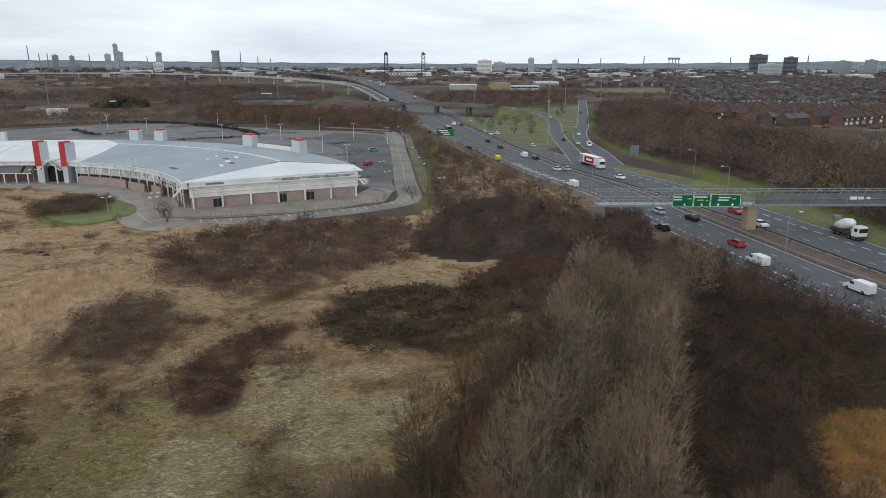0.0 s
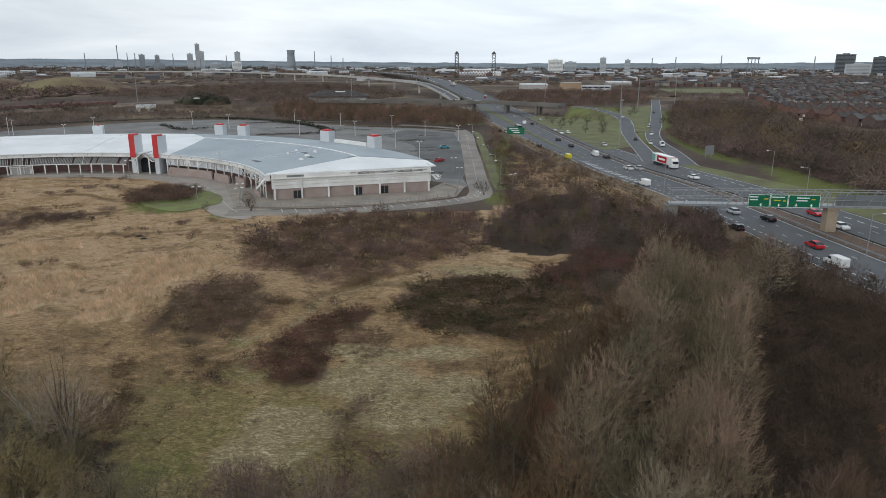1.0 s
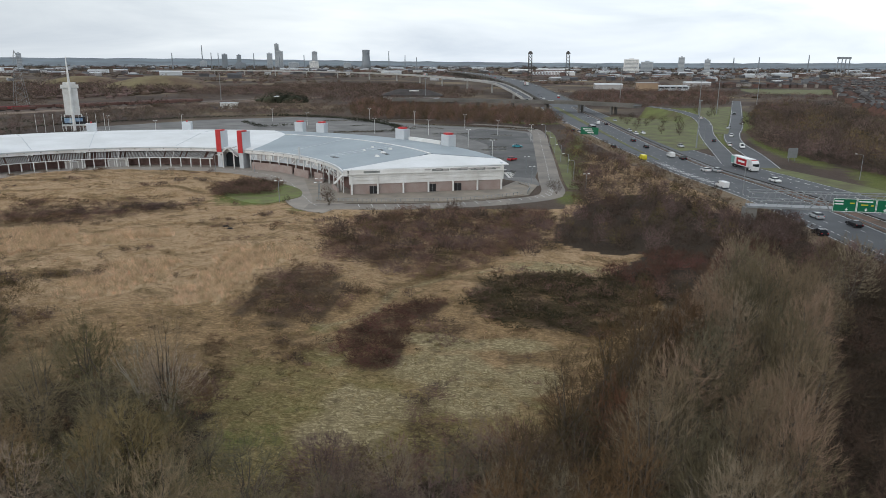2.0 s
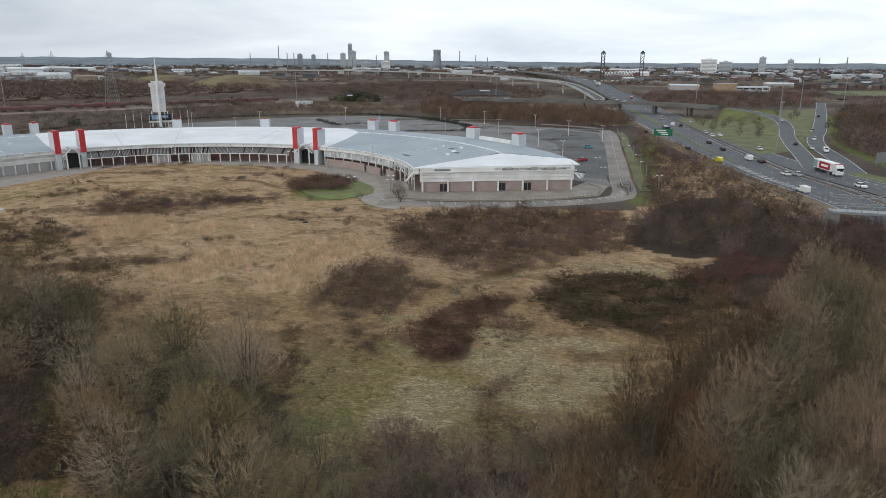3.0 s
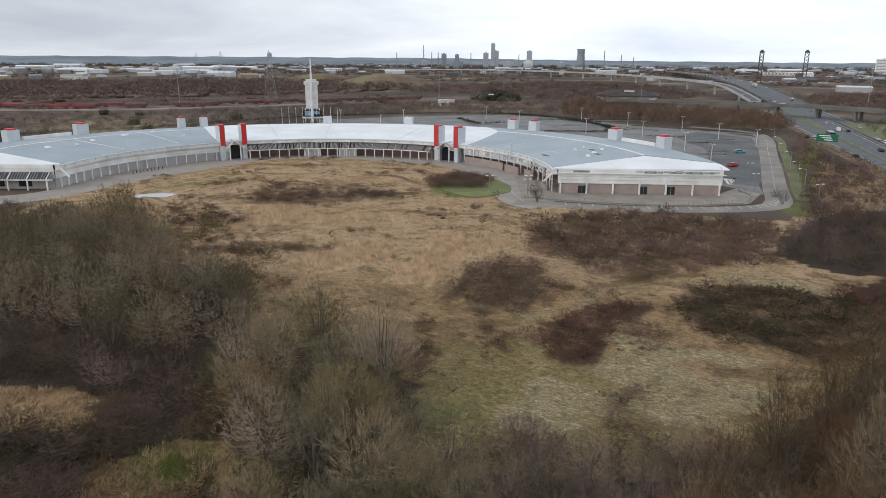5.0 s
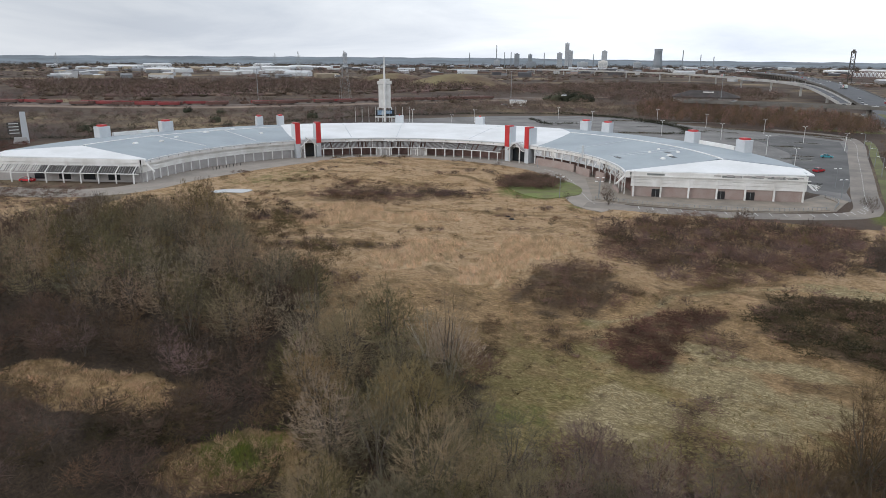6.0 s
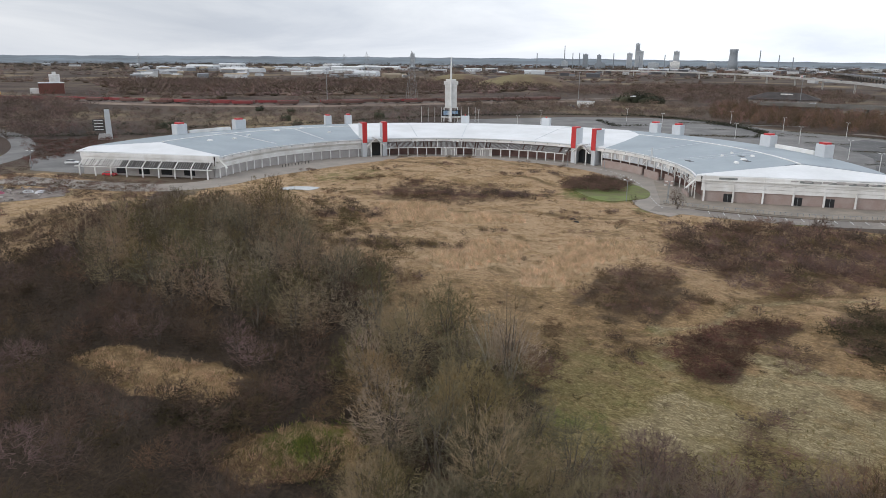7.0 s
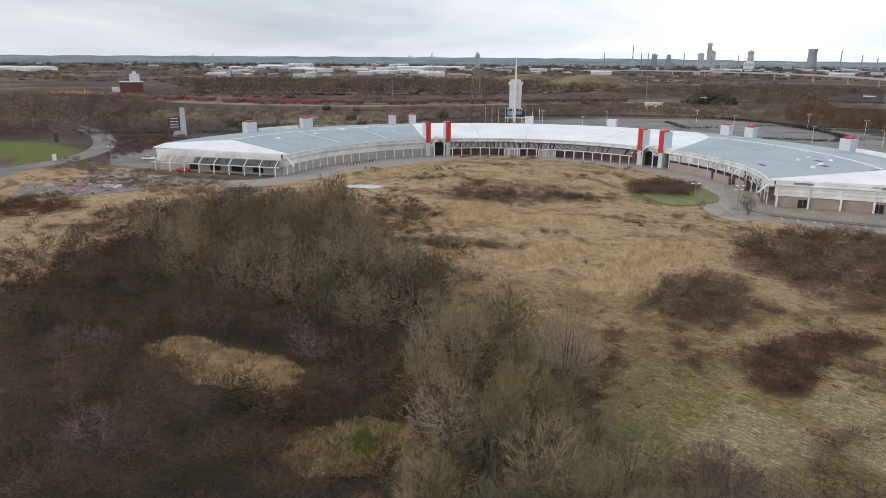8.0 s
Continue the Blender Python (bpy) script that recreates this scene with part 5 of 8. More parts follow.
stand([(-60, 41), (-57.5, 42.5)], FORMS_SCRUB, ["heath"], "dark reddish leafless bush beside a clearing", (0.8, 0.95), 98, "bush", "bushes round the clearings")
thicket("bramble", "dark green bramble between two clearings", spots([(-66, 33), (-61, 37.5), (-56, 41.5), (-54, 39), (-55, 35), (-59, 30), (-63, 30)], 1.6, 99, (CLEAR_1, CLEAR_2), 0.4), FORMS_LOW, "bramble", (1.0, 1.6), 99)
thicket("bramble", "low dark green bramble patch", spots(BRAMBLE, 1.4, 8, (), 1.6, 0.5), FORMS_LOW, "bramble", (0.5, 1.7), 8)
thicket("bramble", "brown dead stems over a bramble patch", spots(BRAMBLE, 2.6, 25, (), 1.6, 1.3), FORMS_LOW, "heath", (0.8, 1.7), 25)
thicket("brushwood", "dark red leafless brushwood", spots(REDBRUSH, 2.0, 9, (), 1.3, 0.7), FORMS_BUSH, "red", (0.7, 1.2), 9)
thicket("copse", "mauve-brown leafless bushes in a copse", spots(COPSE, 4.7, 10, (), 0.8, 0.3), FORMS_MID, "mauve", (0.38, 0.68), 10)
thicket("copse", "olive leafless shrubs in a copse", spots(COPSE, 8.5, 19, (), 1.0, 0.5), FORMS_MID, "olive", (0.35, 0.62), 19)
thicket("copse", "dark leafless shrubs in a copse", spots(COPSE, 6.0, 76, (), 1.0), FORMS_SCRUB, "dark", (0.7, 1.1), 76)
thicket("brushwood", "red-brown leafless brushwood beside willows", spots([(46, 157), (47, 146), (36, 136), (25, 127), (18, 119), (12, 111), (22, 102), (42, 112), (50, 126), (58, 132), (54, 152)], 2.7, 80, (), 0.6), FORMS_BUSH, "heath", (0.8, 1.5), 80)
thicket("scrub", "tall mauve-brown bushes round a footbridge's end", spots([(33, 150), (46, 147), (50, 156), (47, 166), (36, 166)], 3.0, 90, (), 0.4), FORMS_SCRUB, "mauve", (1.05, 1.4), 90)
thicket("verge_scrub", "brown roadside scrub", spots(VERGE_E, 5.6, 11, (), 1.2, 0.6), FORMS_EAST, "brown", (0.3, 0.7), 11)
thicket("verge_scrub", "purple roadside scrub", spots(VERGE_E, 5.6, 20, (), 1.2, 0.4), FORMS_SCRUB, "mauve", (0.6, 1.2), 20)
thicket("verge_scrub", "dark roadside bushes", spots(VERGE_E, 8.5, 27, (), 1.2), FORMS_EAST, "dark", (0.4, 0.85), 27)
thicket("verge_scrub", "olive roadside bushes", spots(VERGE_E, 13, 77, (), 1.2), FORMS_EAST, "olive", (0.4, 0.75), 77)
thicket("shrubs", "dark purple-brown leafless shrubs", spots(FRONT_ROW, 2.4, 12, (), 1.8, 1.0), FORMS_DENSE, "heath", (0.8, 1.6), 12)
thicket("shrubs", "rounded mauve leafless bushes", spots(FRONT_ROW, 5.2, 91, (), 1.6, 0.7), FORMS_BUSH, "mauve", (0.9, 1.9), 91)
thicket("shrubs", "olive-brown rounded leafless shrubs", spots(FRONT_ROW, 9.5, 88, (), 1.5, 0.9), FORMS_BUSH, "olive", (0.9, 1.6), 88)
thicket("shrubs", "brown leafless shrubs", spots(FRONT_ROW, 4.2, 21, (), 1.5, 1.0), FORMS_BUSH, "heath", (0.8, 1.7), 21)
thicket("dome_thicket", "dome of dark leafless bramble and hawthorn", spots(DOME, 2.3, 13, (), 1.6, 0.5), FORMS_DENSE, "heath", (0.7, 1.25), 13)
thicket("dome_thicket", "brown leafless hawthorn on a low mound", spots(DOME, 3.2, 28, (), 2.0, 0.5), FORMS_BUSH, "brown", (0.6, 1.1), 28)
thicket("brushwood", "dark brown knee-high brushwood", spots(DARKTRI, 1.5, 14, (), 0.25), FORMS_DENSE, "red", (0.5, 1.0), 14)
thicket("brushwood", "dark red knee-high brushwood", spots(DARKTRI, 2.2, 24, (), 0.25), FORMS_LOW, "red", (0.6, 1.1), 24)
row = smooth_line([(42, 141), (50, 133), (56, 122), (59, 110), (62, 98), (66, 86)], 4.2)
thicket("roadside_hedge", "tall mauve-brown bushes between scrub and motorway", np.concatenate([row, row + np.array([-4.0, -2.0])]), FORMS_MID, "mauve", (0.48, 0.72), 93)
thicket("roadside_hedge", "dark leafless bushes at the motorway's edge", row + np.array([1.5, -1.0]), FORMS_SCRUB, "dark", (0.9, 1.3), 94)
thicket("wood_edge", "low mauve shrubs along the edge of a wood", np.concatenate([smooth_line([(105, 150), (103, 215), (97, 262), (87, 293), (84, 345), (90, 395)], 3.4) + np.array(o) for o in ((0, 0), (3, 1))]), FORMS_EAST, "mauve", (0.3, 0.6), 95)
thicket("roadside_hedge", "dark leafless hedge along the motorway verge", [(x, y) for x, y in zip(*(beside([(120, -21.5), (210, -21), (300, -20.5), (488, -30)])[::1].T)) if 205 < y < 330], FORMS_UNDER, "dark", (0.6, 1.0), 22)
thicket("roadside_hedge", "brown leafless hedge along the motorway verge", [(x, y) for x, y in zip(*(beside([(120, -23.5), (210, -24), (300, -24), (488, -33)])[::1].T)) if 165 < y < 400], FORMS_UNDER, "brown", (0.6, 1.1), 23)
FIELD_PATCHES = [(-124, 140, 12, 4), (-106, 154, 17, 5), (-143, 128, 6, 3), (-117, 176, 6, 2.5), (-78, 79, 9, 4), (-66, 74, 6, 4), (-137, 150, 5, 2), (-118, 112, 9, 4), (-104, 101, 6, 3), (-97, 95, 6, 3), (-83, 103, 5, 2), (-152, 152, 5, 6), (-66, 132, 5, 1.2), (-58, 150, 6, 2), (-30, 104, 4, 3), (-24, 116, 4, 2), (-108, 188, 9, 1.6), (-150, 196, 6, 2), (-75, 140, 5, 1.2), (-43, 70, 4, 2), (-33, 80.5, 2.6, 1.4), (-36, 81, 1.6, 1.0), (-14, 71, 3, 1.2), (-167, 189, 7, 1.6), (-144, 181, 8, 2), (-155, 164, 6, 1.6), (-152, 146, 6, 2), (-136, 120, 8, 3), (-99, 96, 6, 2.6), (-85, 104, 6, 2), (-84, 118, 5, 1.4), (-119, 210, 4, 2), (-129, 208, 5, 1.2), (-177, 149, 5, 2), (-153, 201, 6, 1.4), (-118, 138, 9, 2.4), (-80, 145, 4, 2), (-72, 153, 3, 2), (-66, 143, 4, 1.4), (-109, 89, 7, 3), (-117, 120, 5, 1.6)]
ROUGH = (([(-155.7, 48.1), (-171.7, 62.5), (-174.5, 76.4), (-136.1, 61.2), (-123.5, 42.8), (-130.8, 37.8)], "dark", 2.4, 0.6), ([(-146.7, 32.2), (-140.7, 41.1), (-120.1, 41.6), (-108.6, 42.5), (-118.3, 25.0)], "dark", 2.6, 0.3), ([(-207.5, 47.5), (-195.4, 60.1), (-173.8, 54.8), (-182.1, 41.1)], "red", 2.4, 0.3), ([(-15.5, 67.1), (-14.1, 72.9), (-11.6, 76.9), (-8.9, 64.3), (-13.9, 59.0)], "heath", 2.2, 0.9), ([(-47.9, 82.7), (-45.3, 82.7), (-38.2, 73.8), (-37.7, 69.5), (-39.9, 69.5)], "brown", 1.8, 0.3), ([(-35.9, 79.2), (-31.8, 79.2), (-30.4, 76.7), (-33.9, 76.3)], "heath", 1.6, 0.2), ([(-22.2, 89.3), (-17.6, 104.1), (-13.8, 86.9), (-16.5, 82.3)], "heath", 2.0, 1.1), ([(-136.2, 116.4), (-121.7, 122.2), (-110.2, 111.6), (-116.3, 106.3), (-124.3, 105.7)], "dark", 2.4, 0.4), ([(-243.1, 79.3), (-214.2, 96.4), (-188.9, 107.6), (-170.4, 91.7), (-178.2, 78.1), (-217.4, 72.0)], "heath", 2.4, 0.7), ([(-326.1, 123.5), (-323.2, 155.7), (-293.8, 142.5), (-264.4, 106.7), (-256.5, 93.4)], "red", 2.6, 0.7), ([(-104.0, 94.5), (-96.5, 102.6), (-87.1, 96.2), (-90.6, 88.4)], "mauve", 2.4, 0.4))
for i, (poly, kind, gap, holes) in enumerate(ROUGH):
    thicket("rough_growth", "patch of dark leafless brush in rough grass", spots(poly, gap, 640 + i, (), 0.6, holes), FORMS_DENSE if i not in (0, 1) else FORMS_BUSH, kind, (0.5, 1.05) if i > 2 else (0.7, 1.2), 640 + i)
bank = np.array([(-136 + 34 * math.cos(a) * k, 182 + 25 * math.sin(a) * k) for a in np.arange(-2.9, 0.5, 0.055) for k in (1.0, 1.05) if math.sin(a * 7) + math.sin(a * 3.1) > -0.5])
thicket("heath_patch", "ragged brown scrub along the foot of a low bank", bank, FORMS_LOW, "brown", (0.4, 0.9), 96)
DARK_BAND = [(-131, 132), (-138, 151), (-116, 161), (-98, 162), (-93, 154), (-109, 137), (-125, 128)]
thicket("heath_patch", "broad band of brown leafless scrub across dry grass", spots(DARK_BAND, 2.7, 87, (), 1.5, 0.8), FORMS_DENSE, "heath", (0.6, 1.2), 87)
for i, (cx, cy, rx, ry) in enumerate(FIELD_PATCHES):
    pr = np.random.default_rng(400 + i)
    n = max(5, int(rx * ry * 0.75))
    a, q = pr.uniform(0, 6.283, n), np.sqrt(pr.uniform(0, 1, n))
    thicket("heath_patch", "patch of low dark leafless scrub in dry grass", np.c_[cx + rx * q * np.cos(a) * 0.78 - ry * q * np.sin(a) * 0.62, cy + ry * q * np.sin(a) * 0.78 + rx * q * np.cos(a) * 0.62], FORMS_DENSE, ("heath", "mauve", "brown")[i % 3], (0.6, 1.05) if rx > 8 else (0.4, 0.8), 400 + i)
for i, (cx, cy) in enumerate(((-38, 150), (-26, 148), (-20, 138), (-8, 152), (-30, 124), (-44, 132), (-12, 130), (4, 148), (12, 150), (20, 162), (28, 170), (10, 186), (30, 150), (3, 170))):
    stand([(cx, cy)], FORMS_SCRUB, [("brown", "dark", "olive", "purple")[i % 4]], "rounded leafless hawthorn bush above low scrub", (0.6, 0.9), 500 + i, "bush", "bushes in the field")


# ---------- the field: single bushes, grass and reeds ----------
FIELD_BUSHES = [(-136, 140, 1.0), (-131, 141, 0.9), (-126, 138, 1.1), (-121, 137, 0.9), (-116, 136, 0.8), (-120, 150, 1.0), (-114, 150, 1.1), (-108, 152, 1.2), (-103, 154, 1.2), (-98, 155, 1.0), (-94, 155, 0.9),
                (-88, 156, 0.9), (-84, 163, 1.0), (-96, 95, 1.1), (-99, 99, 0.9), (-85, 102, 1.0), (-80, 105, 0.9), (-83, 111, 0.6), (-82, 119, 0.8), (-38, 76, 0.6), (-31, 76, 0.9), (-33, 77, 0.8), (-103, 109, 0.9),
                (-107, 112, 0.8), (-72, 153, 0.9), (-63, 139, 0.9), (-122, 115, 1.2), (-117, 112, 1.1), (-122, 109, 1.2), (-150, 160, 0.8), (-146, 150, 0.7), (-112, 206, 0.9), (-155, 196, 0.7), (-139, 205, 0.6), (-128, 200, 0.8),
                (-66, 157, 1.0), (-57, 160, 0.8), (-90, 202, 0.9), (-44, 108, 0.7), (-70, 128, 0.5), (-24, 104, 1.2), (-27, 101, 0.9), (-22, 99, 1.2), (-58, 128, 0.5), (-4, 84, 0.8), (-8, 100, 0.7), (-17, 126, 1.0), (-3, 150, 1.3),
                (-35, 133, 1.4), (-30, 128, 1.2), (-14, 157, 1.7), (-10, 156, 1.5), (-42, 154, 1.1), (-34, 70, 0.6), (-39, 64, 0.5), (-84, 101.5, 1.3), (-86, 99.5, 1.1), (-87.5, 98, 0.9), (-85.5, 113, 0.9), (-84, 118, 1.0), (-92, 93, 1.2), (-97.5, 94, 1.3), (-90, 96, 1.1),
                (-69.5, 104, 0.8), (-66, 106, 0.8), (-71, 152, 1.0), (-64, 142, 0.9), (-90, 84, 1.3), (-88, 87, 1.1), (-38, 78, 0.7), (-32, 77, 0.8)]
for i, (bx, by, bs) in enumerate(FIELD_BUSHES):
    stand([(bx, by)], FORMS_BUSH, [("purple", "brown", "dark", "olive")[i % 4] if bs < 1.3 else "olive"], "leafless bush standing in dry grass", (bs * 0.62, bs * 0.8), 100 + i, "bush", "bushes in the field")
ISLAND = [(-99, 178), (-100, 190), (-95, 198), (-88, 195), (-82, 186), (-83, 178), (-90, 172)]
thicket("island_shrubs", "dark purple leafless shrubs on a grass island", spots(ISLAND, 1.9, 31), FORMS_DENSE, "heath", (1.15, 1.75), 31)
for i, (tx, ty, ts) in enumerate(((-63, 173, 0.55), (-61, 169, 0.45), (-72, 168, 0.3), (-4, 197, 0.45), (-6, 204, 0.4))):
    stand([(tx, ty)], FORMS_MID, ["dark"], "small bare tree beside the access road", (ts, ts * 1.05), 200 + i)


def grass(name, label, n, kind_color, height, seed, where, width=0.06, per=6):
    """Loose tufts of dead grass as one mesh."""
    global rng
    rng = np.random.default_rng(seed)
    pts = where(rng, n)
    k = len(pts)
    tone = np.repeat(rng.uniform(0, 1, k), per)
    base = np.repeat(np.c_[pts, lift(pts[:, 0], pts[:, 1]) - 0.03], per, 0) + rng.normal(size=(k * per, 3)) * np.array([0.22, 0.22, 0])
    lean = rng.normal(size=2) * 0.2
    d = rng.normal(size=(k * per, 3)) * np.array([0.55, 0.55, 0]) + np.array([lean[0], lean[1], 0.8])
    v, f = blades(base, d, height * rng.uniform(0.5, 1.2, k * per), width)
    m = twig("blades_" + name, kind_color, 0.45, True)
    return tagged(new(name, from_arrays(name, v, f, m, np.repeat(tone, 3))), label, "grass", "", "stuff")


def in_field(r, n):
    x, y = r.uniform(-178, 22, n), r.uniform(12, 222, n)
    ok = inside(FIELD, x, y)
    for p in (BRAMBLE, REDBRUSH, WOOD_W, BELT, COPSE, DARKTRI, DOME, HEDGE_S, VERGE_E, [(46, 157), (47, 146), (36, 136), (25, 127), (14, 112), (22, 106), (42, 112), (58, 132)], [(-97, 181), (-96, 192), (-88, 200), (-74, 186), (-74, 170), (-88, 172)]):
        ok &= ~inside(p, x, y)
    ok |= inside(GOLD, x, y) | inside(CLEAR_1, x, y) | inside(CLEAR_2, x, y)
    d = np.array([np.min(np.hypot(LOOP[:, 0] - a, LOOP[:, 1] - b)) for a, b in zip(x[ok], y[ok])])
    e = np.array([np.min(np.hypot(FRONT[:, 0] - a, FRONT[:, 1] - b)) for a, b in zip(x[ok], y[ok])])
    far = (d > 5.2) & (e > 4.2)
    # taller growth keeps to patches
    keep = np.sin(x[ok] * 0.31 + 1.3 * np.sin(y[ok] * 0.17)) + np.sin(y[ok] * 0.37 + np.sin(x[ok] * 0.23)) > -0.7
    pond = np.hypot(x[ok] + 154, y[ok] - 126) > 8
    for p in REEDS:
        pond &= ~inside(p, x[ok], y[ok])
    return np.c_[x[ok], y[ok]][far & keep & pond]


def in_reeds(r, n):
    out = []
    for p in REEDS:
        xs, ys = [q[0] for q in p], [q[1] for q in p]
        k = int(n * (max(xs) - min(xs)) * (max(ys) - min(ys)) / 1800)
        x, y = r.uniform(min(xs) - 1, max(xs) + 1, k), r.uniform(min(ys) - 1, max(ys) + 1, k)
        ok = inside(p, x + 1.1 * np.sin(y * 0.7) + 0.5 * r.normal(size=k), y + 1.1 * np.sin(x * 0.6) + 0.5 * r.normal(size=k))
        out.append(np.c_[x, y][ok])
    return np.concatenate(out)


grass("tussocks", "straw-coloured winter grass tussocks", 34000, (0.46, 0.33, 0.21), 0.42, 61, lambda r, n: (lambda p: p[np.hypot(p[:, 0], p[:, 1]) > 100 + 12 * np.sin(p[:, 0] * 0.2)])(in_field(r, n)), 0.07)
grass("tussocks", "grey-green winter grass tussocks", 34000, (0.285, 0.226, 0.11), 0.40, 63, lambda r, n: (lambda p: p[np.hypot(p[:, 0], p[:, 1]) < 104 + 12 * np.sin(p[:, 0] * 0.2)])(in_field(r, n)), 0.06)
grass("reeds", "dense tan dead reeds", 7000, (0.62, 0.47, 0.325), 1.35, 62, in_reeds, 0.055, 7)


def in_clearings(r, n):
    out = []
    for p in (CLEAR_1, CLEAR_2):
        xs, ys = [q[0] for q in p], [q[1] for q in p]
        x, y = r.uniform(min(xs), max(xs), n), r.uniform(min(ys), max(ys), n)
        ok = inside(p, x, y) & (np.sin(x * 1.1 + np.sin(y)) + np.sin(y * 1.3) > -0.35)
        out.append(np.c_[x, y][ok])
    return np.concatenate(out)


for i, p in enumerate((CLEAR_1, CLEAR_2)):
    er = np.random.default_rng(620 + i)
    edge = smooth_line(p + [p[0]], 2.2)
    thicket("clearing_edge", "dark bare stems leaning into a clearing", edge[:, :2] + er.normal(size=(len(edge), 2)) * 0.9, FORMS_UNDER, ("purple", "brown")[i], (0.45, 0.95), 620 + i)
grass("long_grass", "tangled pale straw grass in a clearing", 1300, (0.54, 0.405, 0.27), 0.8, 65, in_clearings, 0.06, 8)
grass("green_grass", "fresh green grass tufts in a clearing", 620, (0.17, 0.205, 0.05), 0.55, 66, lambda r, n: np.c_[r.normal(-47.5, 2.4, n), r.normal(38, 2.4, n)], 0.05, 8)
grass("bracken", "amber dead bracken and long grass", 1500, (0.40, 0.24, 0.085), 0.95, 64, lambda r, n: (lambda p: p[inside(GOLD, p[:, 0], p[:, 1])])(np.c_[r.uniform(34, 58, n * 2), r.uniform(56, 79, n * 2)]), 0.05, 9)


def loose_clumps(r, n):
    """Spots of low growth over the field, gathered in drifts."""
    p = in_field(r, n)
    x, y = p[:, 0], p[:, 1]
    v = np.sin(x * 0.19 + 2 * np.sin(y * 0.12)) + np.sin(y * 0.26 + 1.7 * np.sin(x * 0.15 + 1)) + r.normal(size=len(x)) * 0.45
    return p[v > 0.75]


for i, (kind, n, lab) in enumerate((("brown", 1800, "low brown dead stems scattered in dry grass"), ("olive", 1300, "low olive tussocky growth in dry grass"), ("heath", 1500, "low dark heath stems scattered in dry grass"))):
    thicket("field_growth", lab, loose_clumps(np.random.default_rng(600 + i), n), FORMS_LOW, kind, (0.22, 0.62), 600 + i, (0.6, 1.3), category="scrub")
rub_r = random.Random(4)
debris = Shape()
for k in range(120):
    x, y = rub_r.uniform(-222, -196), rub_r.uniform(56, 82)
    debris.box((x, y, 0.2), (rub_r.uniform(0.2, 1.4), rub_r.uniform(0.2, 0.9), rub_r.uniform(0.2, 0.6)), rub_r.uniform(0, 3), 0.7)
tagged(part("rubble", debris, mat("rubble", (0.42, 0.38, 0.35), 0.95, var=0.5, scale=0.4, fine=3, second=(0.12, 0.10, 0.09))), "heap of broken rubble on a concrete slab", "rubble", "", "stuff")
for x, y, c in ((-209, 68, (0.34, 0.07, 0.12)), (-213, 66, (0.3, 0.07, 0.06)), (-205, 74, (0.65, 0.65, 0.66)), (-217, 62, (0.4, 0.38, 0.34)), (-202, 76, (0.7, 0.7, 0.72))):
    tagged(part("tarpaulin", Shape().box((x, y, 0.35), (3.2, 1.8, 0.6), rub_r.uniform(0, 3), 0.6, 0.12), mat("tarpaulin", c, 0.6, var=0.3)), "crumpled coloured sheet dumped among rubble", "litter", "dumped sheets")
for x, y in ((-75, 141), (-73, 139)):
    tagged(part("fly_tip", Shape().box((x, y, float(lift(x, y)) + 0.15), (1.4, 0.5, 0.35), 0.4, 0.7, 0.08), M_DARK), "dark dumped object lying in dry grass", "litter")


# ---------- posts, lamps, railings ----------
def lamp_post(x, y, h, yaw, arm=1.4, heads=1, label="grey steel street lamp with a single arm", post=None):
    t = thing("street_lamp", label, "street lamp", "street lamps", pose(x, y, 0, 0, 0, yaw))
    part("pole", Shape().tube((0, 0, 0), (0, 0, h), 0.12, 0.07), post or M_STEEL, t)
    for s in ((1,) if heads == 1 else (1, -1)):
        part("arm", Shape().tube((0, 0, h), (s * arm, 0, h + 0.25), 0.05), M_STEEL, t)
        part("lamp_head", Shape().box((s * (arm + 0.3), 0, h + 0.25), (0.8, 0.3, 0.16), 0, 0.8, 0.03), M_SIGNWHITE, t)
    return t


for x, y in ((0.5, 221), (-1.5, 236), (-4.5, 262), (-7.5, 287), (-10.5, 312), (-14, 345)):
    lamp_post(x, y, 6.2, 180)
for x, y, h in ((4, 199, 5.5), (-12, 213, 5), (-15, 231, 5.5), (-75, 170, 5.5), (-118, 216, 5), (-104, 216, 5), (-68, 181, 4.5), (-176, 201, 5), (-164, 211, 5), (-246, 91, 6), (-66, 175, 4.5)):
    lamp_post(x, y, h, 40, 0.5, 2, "slim white lamp post with two small heads")
for x, y in ((-100, 345), (-72, 345), (-45, 300), (-38, 352), (-30, 262), (-92, 400), (-125, 420), (-20, 330), (-150, 380), (-60, 385), (-180, 400), (-210, 350), (-240, 330), (-200, 310)):
    lamp_post(x, y, 7.2, 10, 0.35, 2, "white car park lamp post with two heads", M_WHITE)
for x, y, h in ((84, 200, 8.6), (90, 242, 8), (71, 140, 8.5), (57, 330, 9), (47, 205, 8)):
    lamp_post(x, y, h, 180 if x > 75 else 0, 1.8, 1, "tall steel motorway lamp post")
for x, y, h in ((82, 506, 24), (99, 535, 27), (37, 640, 28), (52, 318, 20), (-120, 560, 22), (150, 640, 25), (-320, 600, 24), (-470, 420, 26)):
    t = thing("lighting_mast", "tall grey high-mast light beside the interchange", "lighting mast", "lighting masts", pose(x, y, 0))
    part("pole", Shape().tube((0, 0, 0), (0, 0, h), 0.32, 0.14, 8), M_STEEL, t)
    part("lamp_ring", Shape().revolve([(0.2, h - 0.1), (0.9, h), (0.9, h + 0.35), (0.2, h + 0.4)], 10), M_STEEL, t)


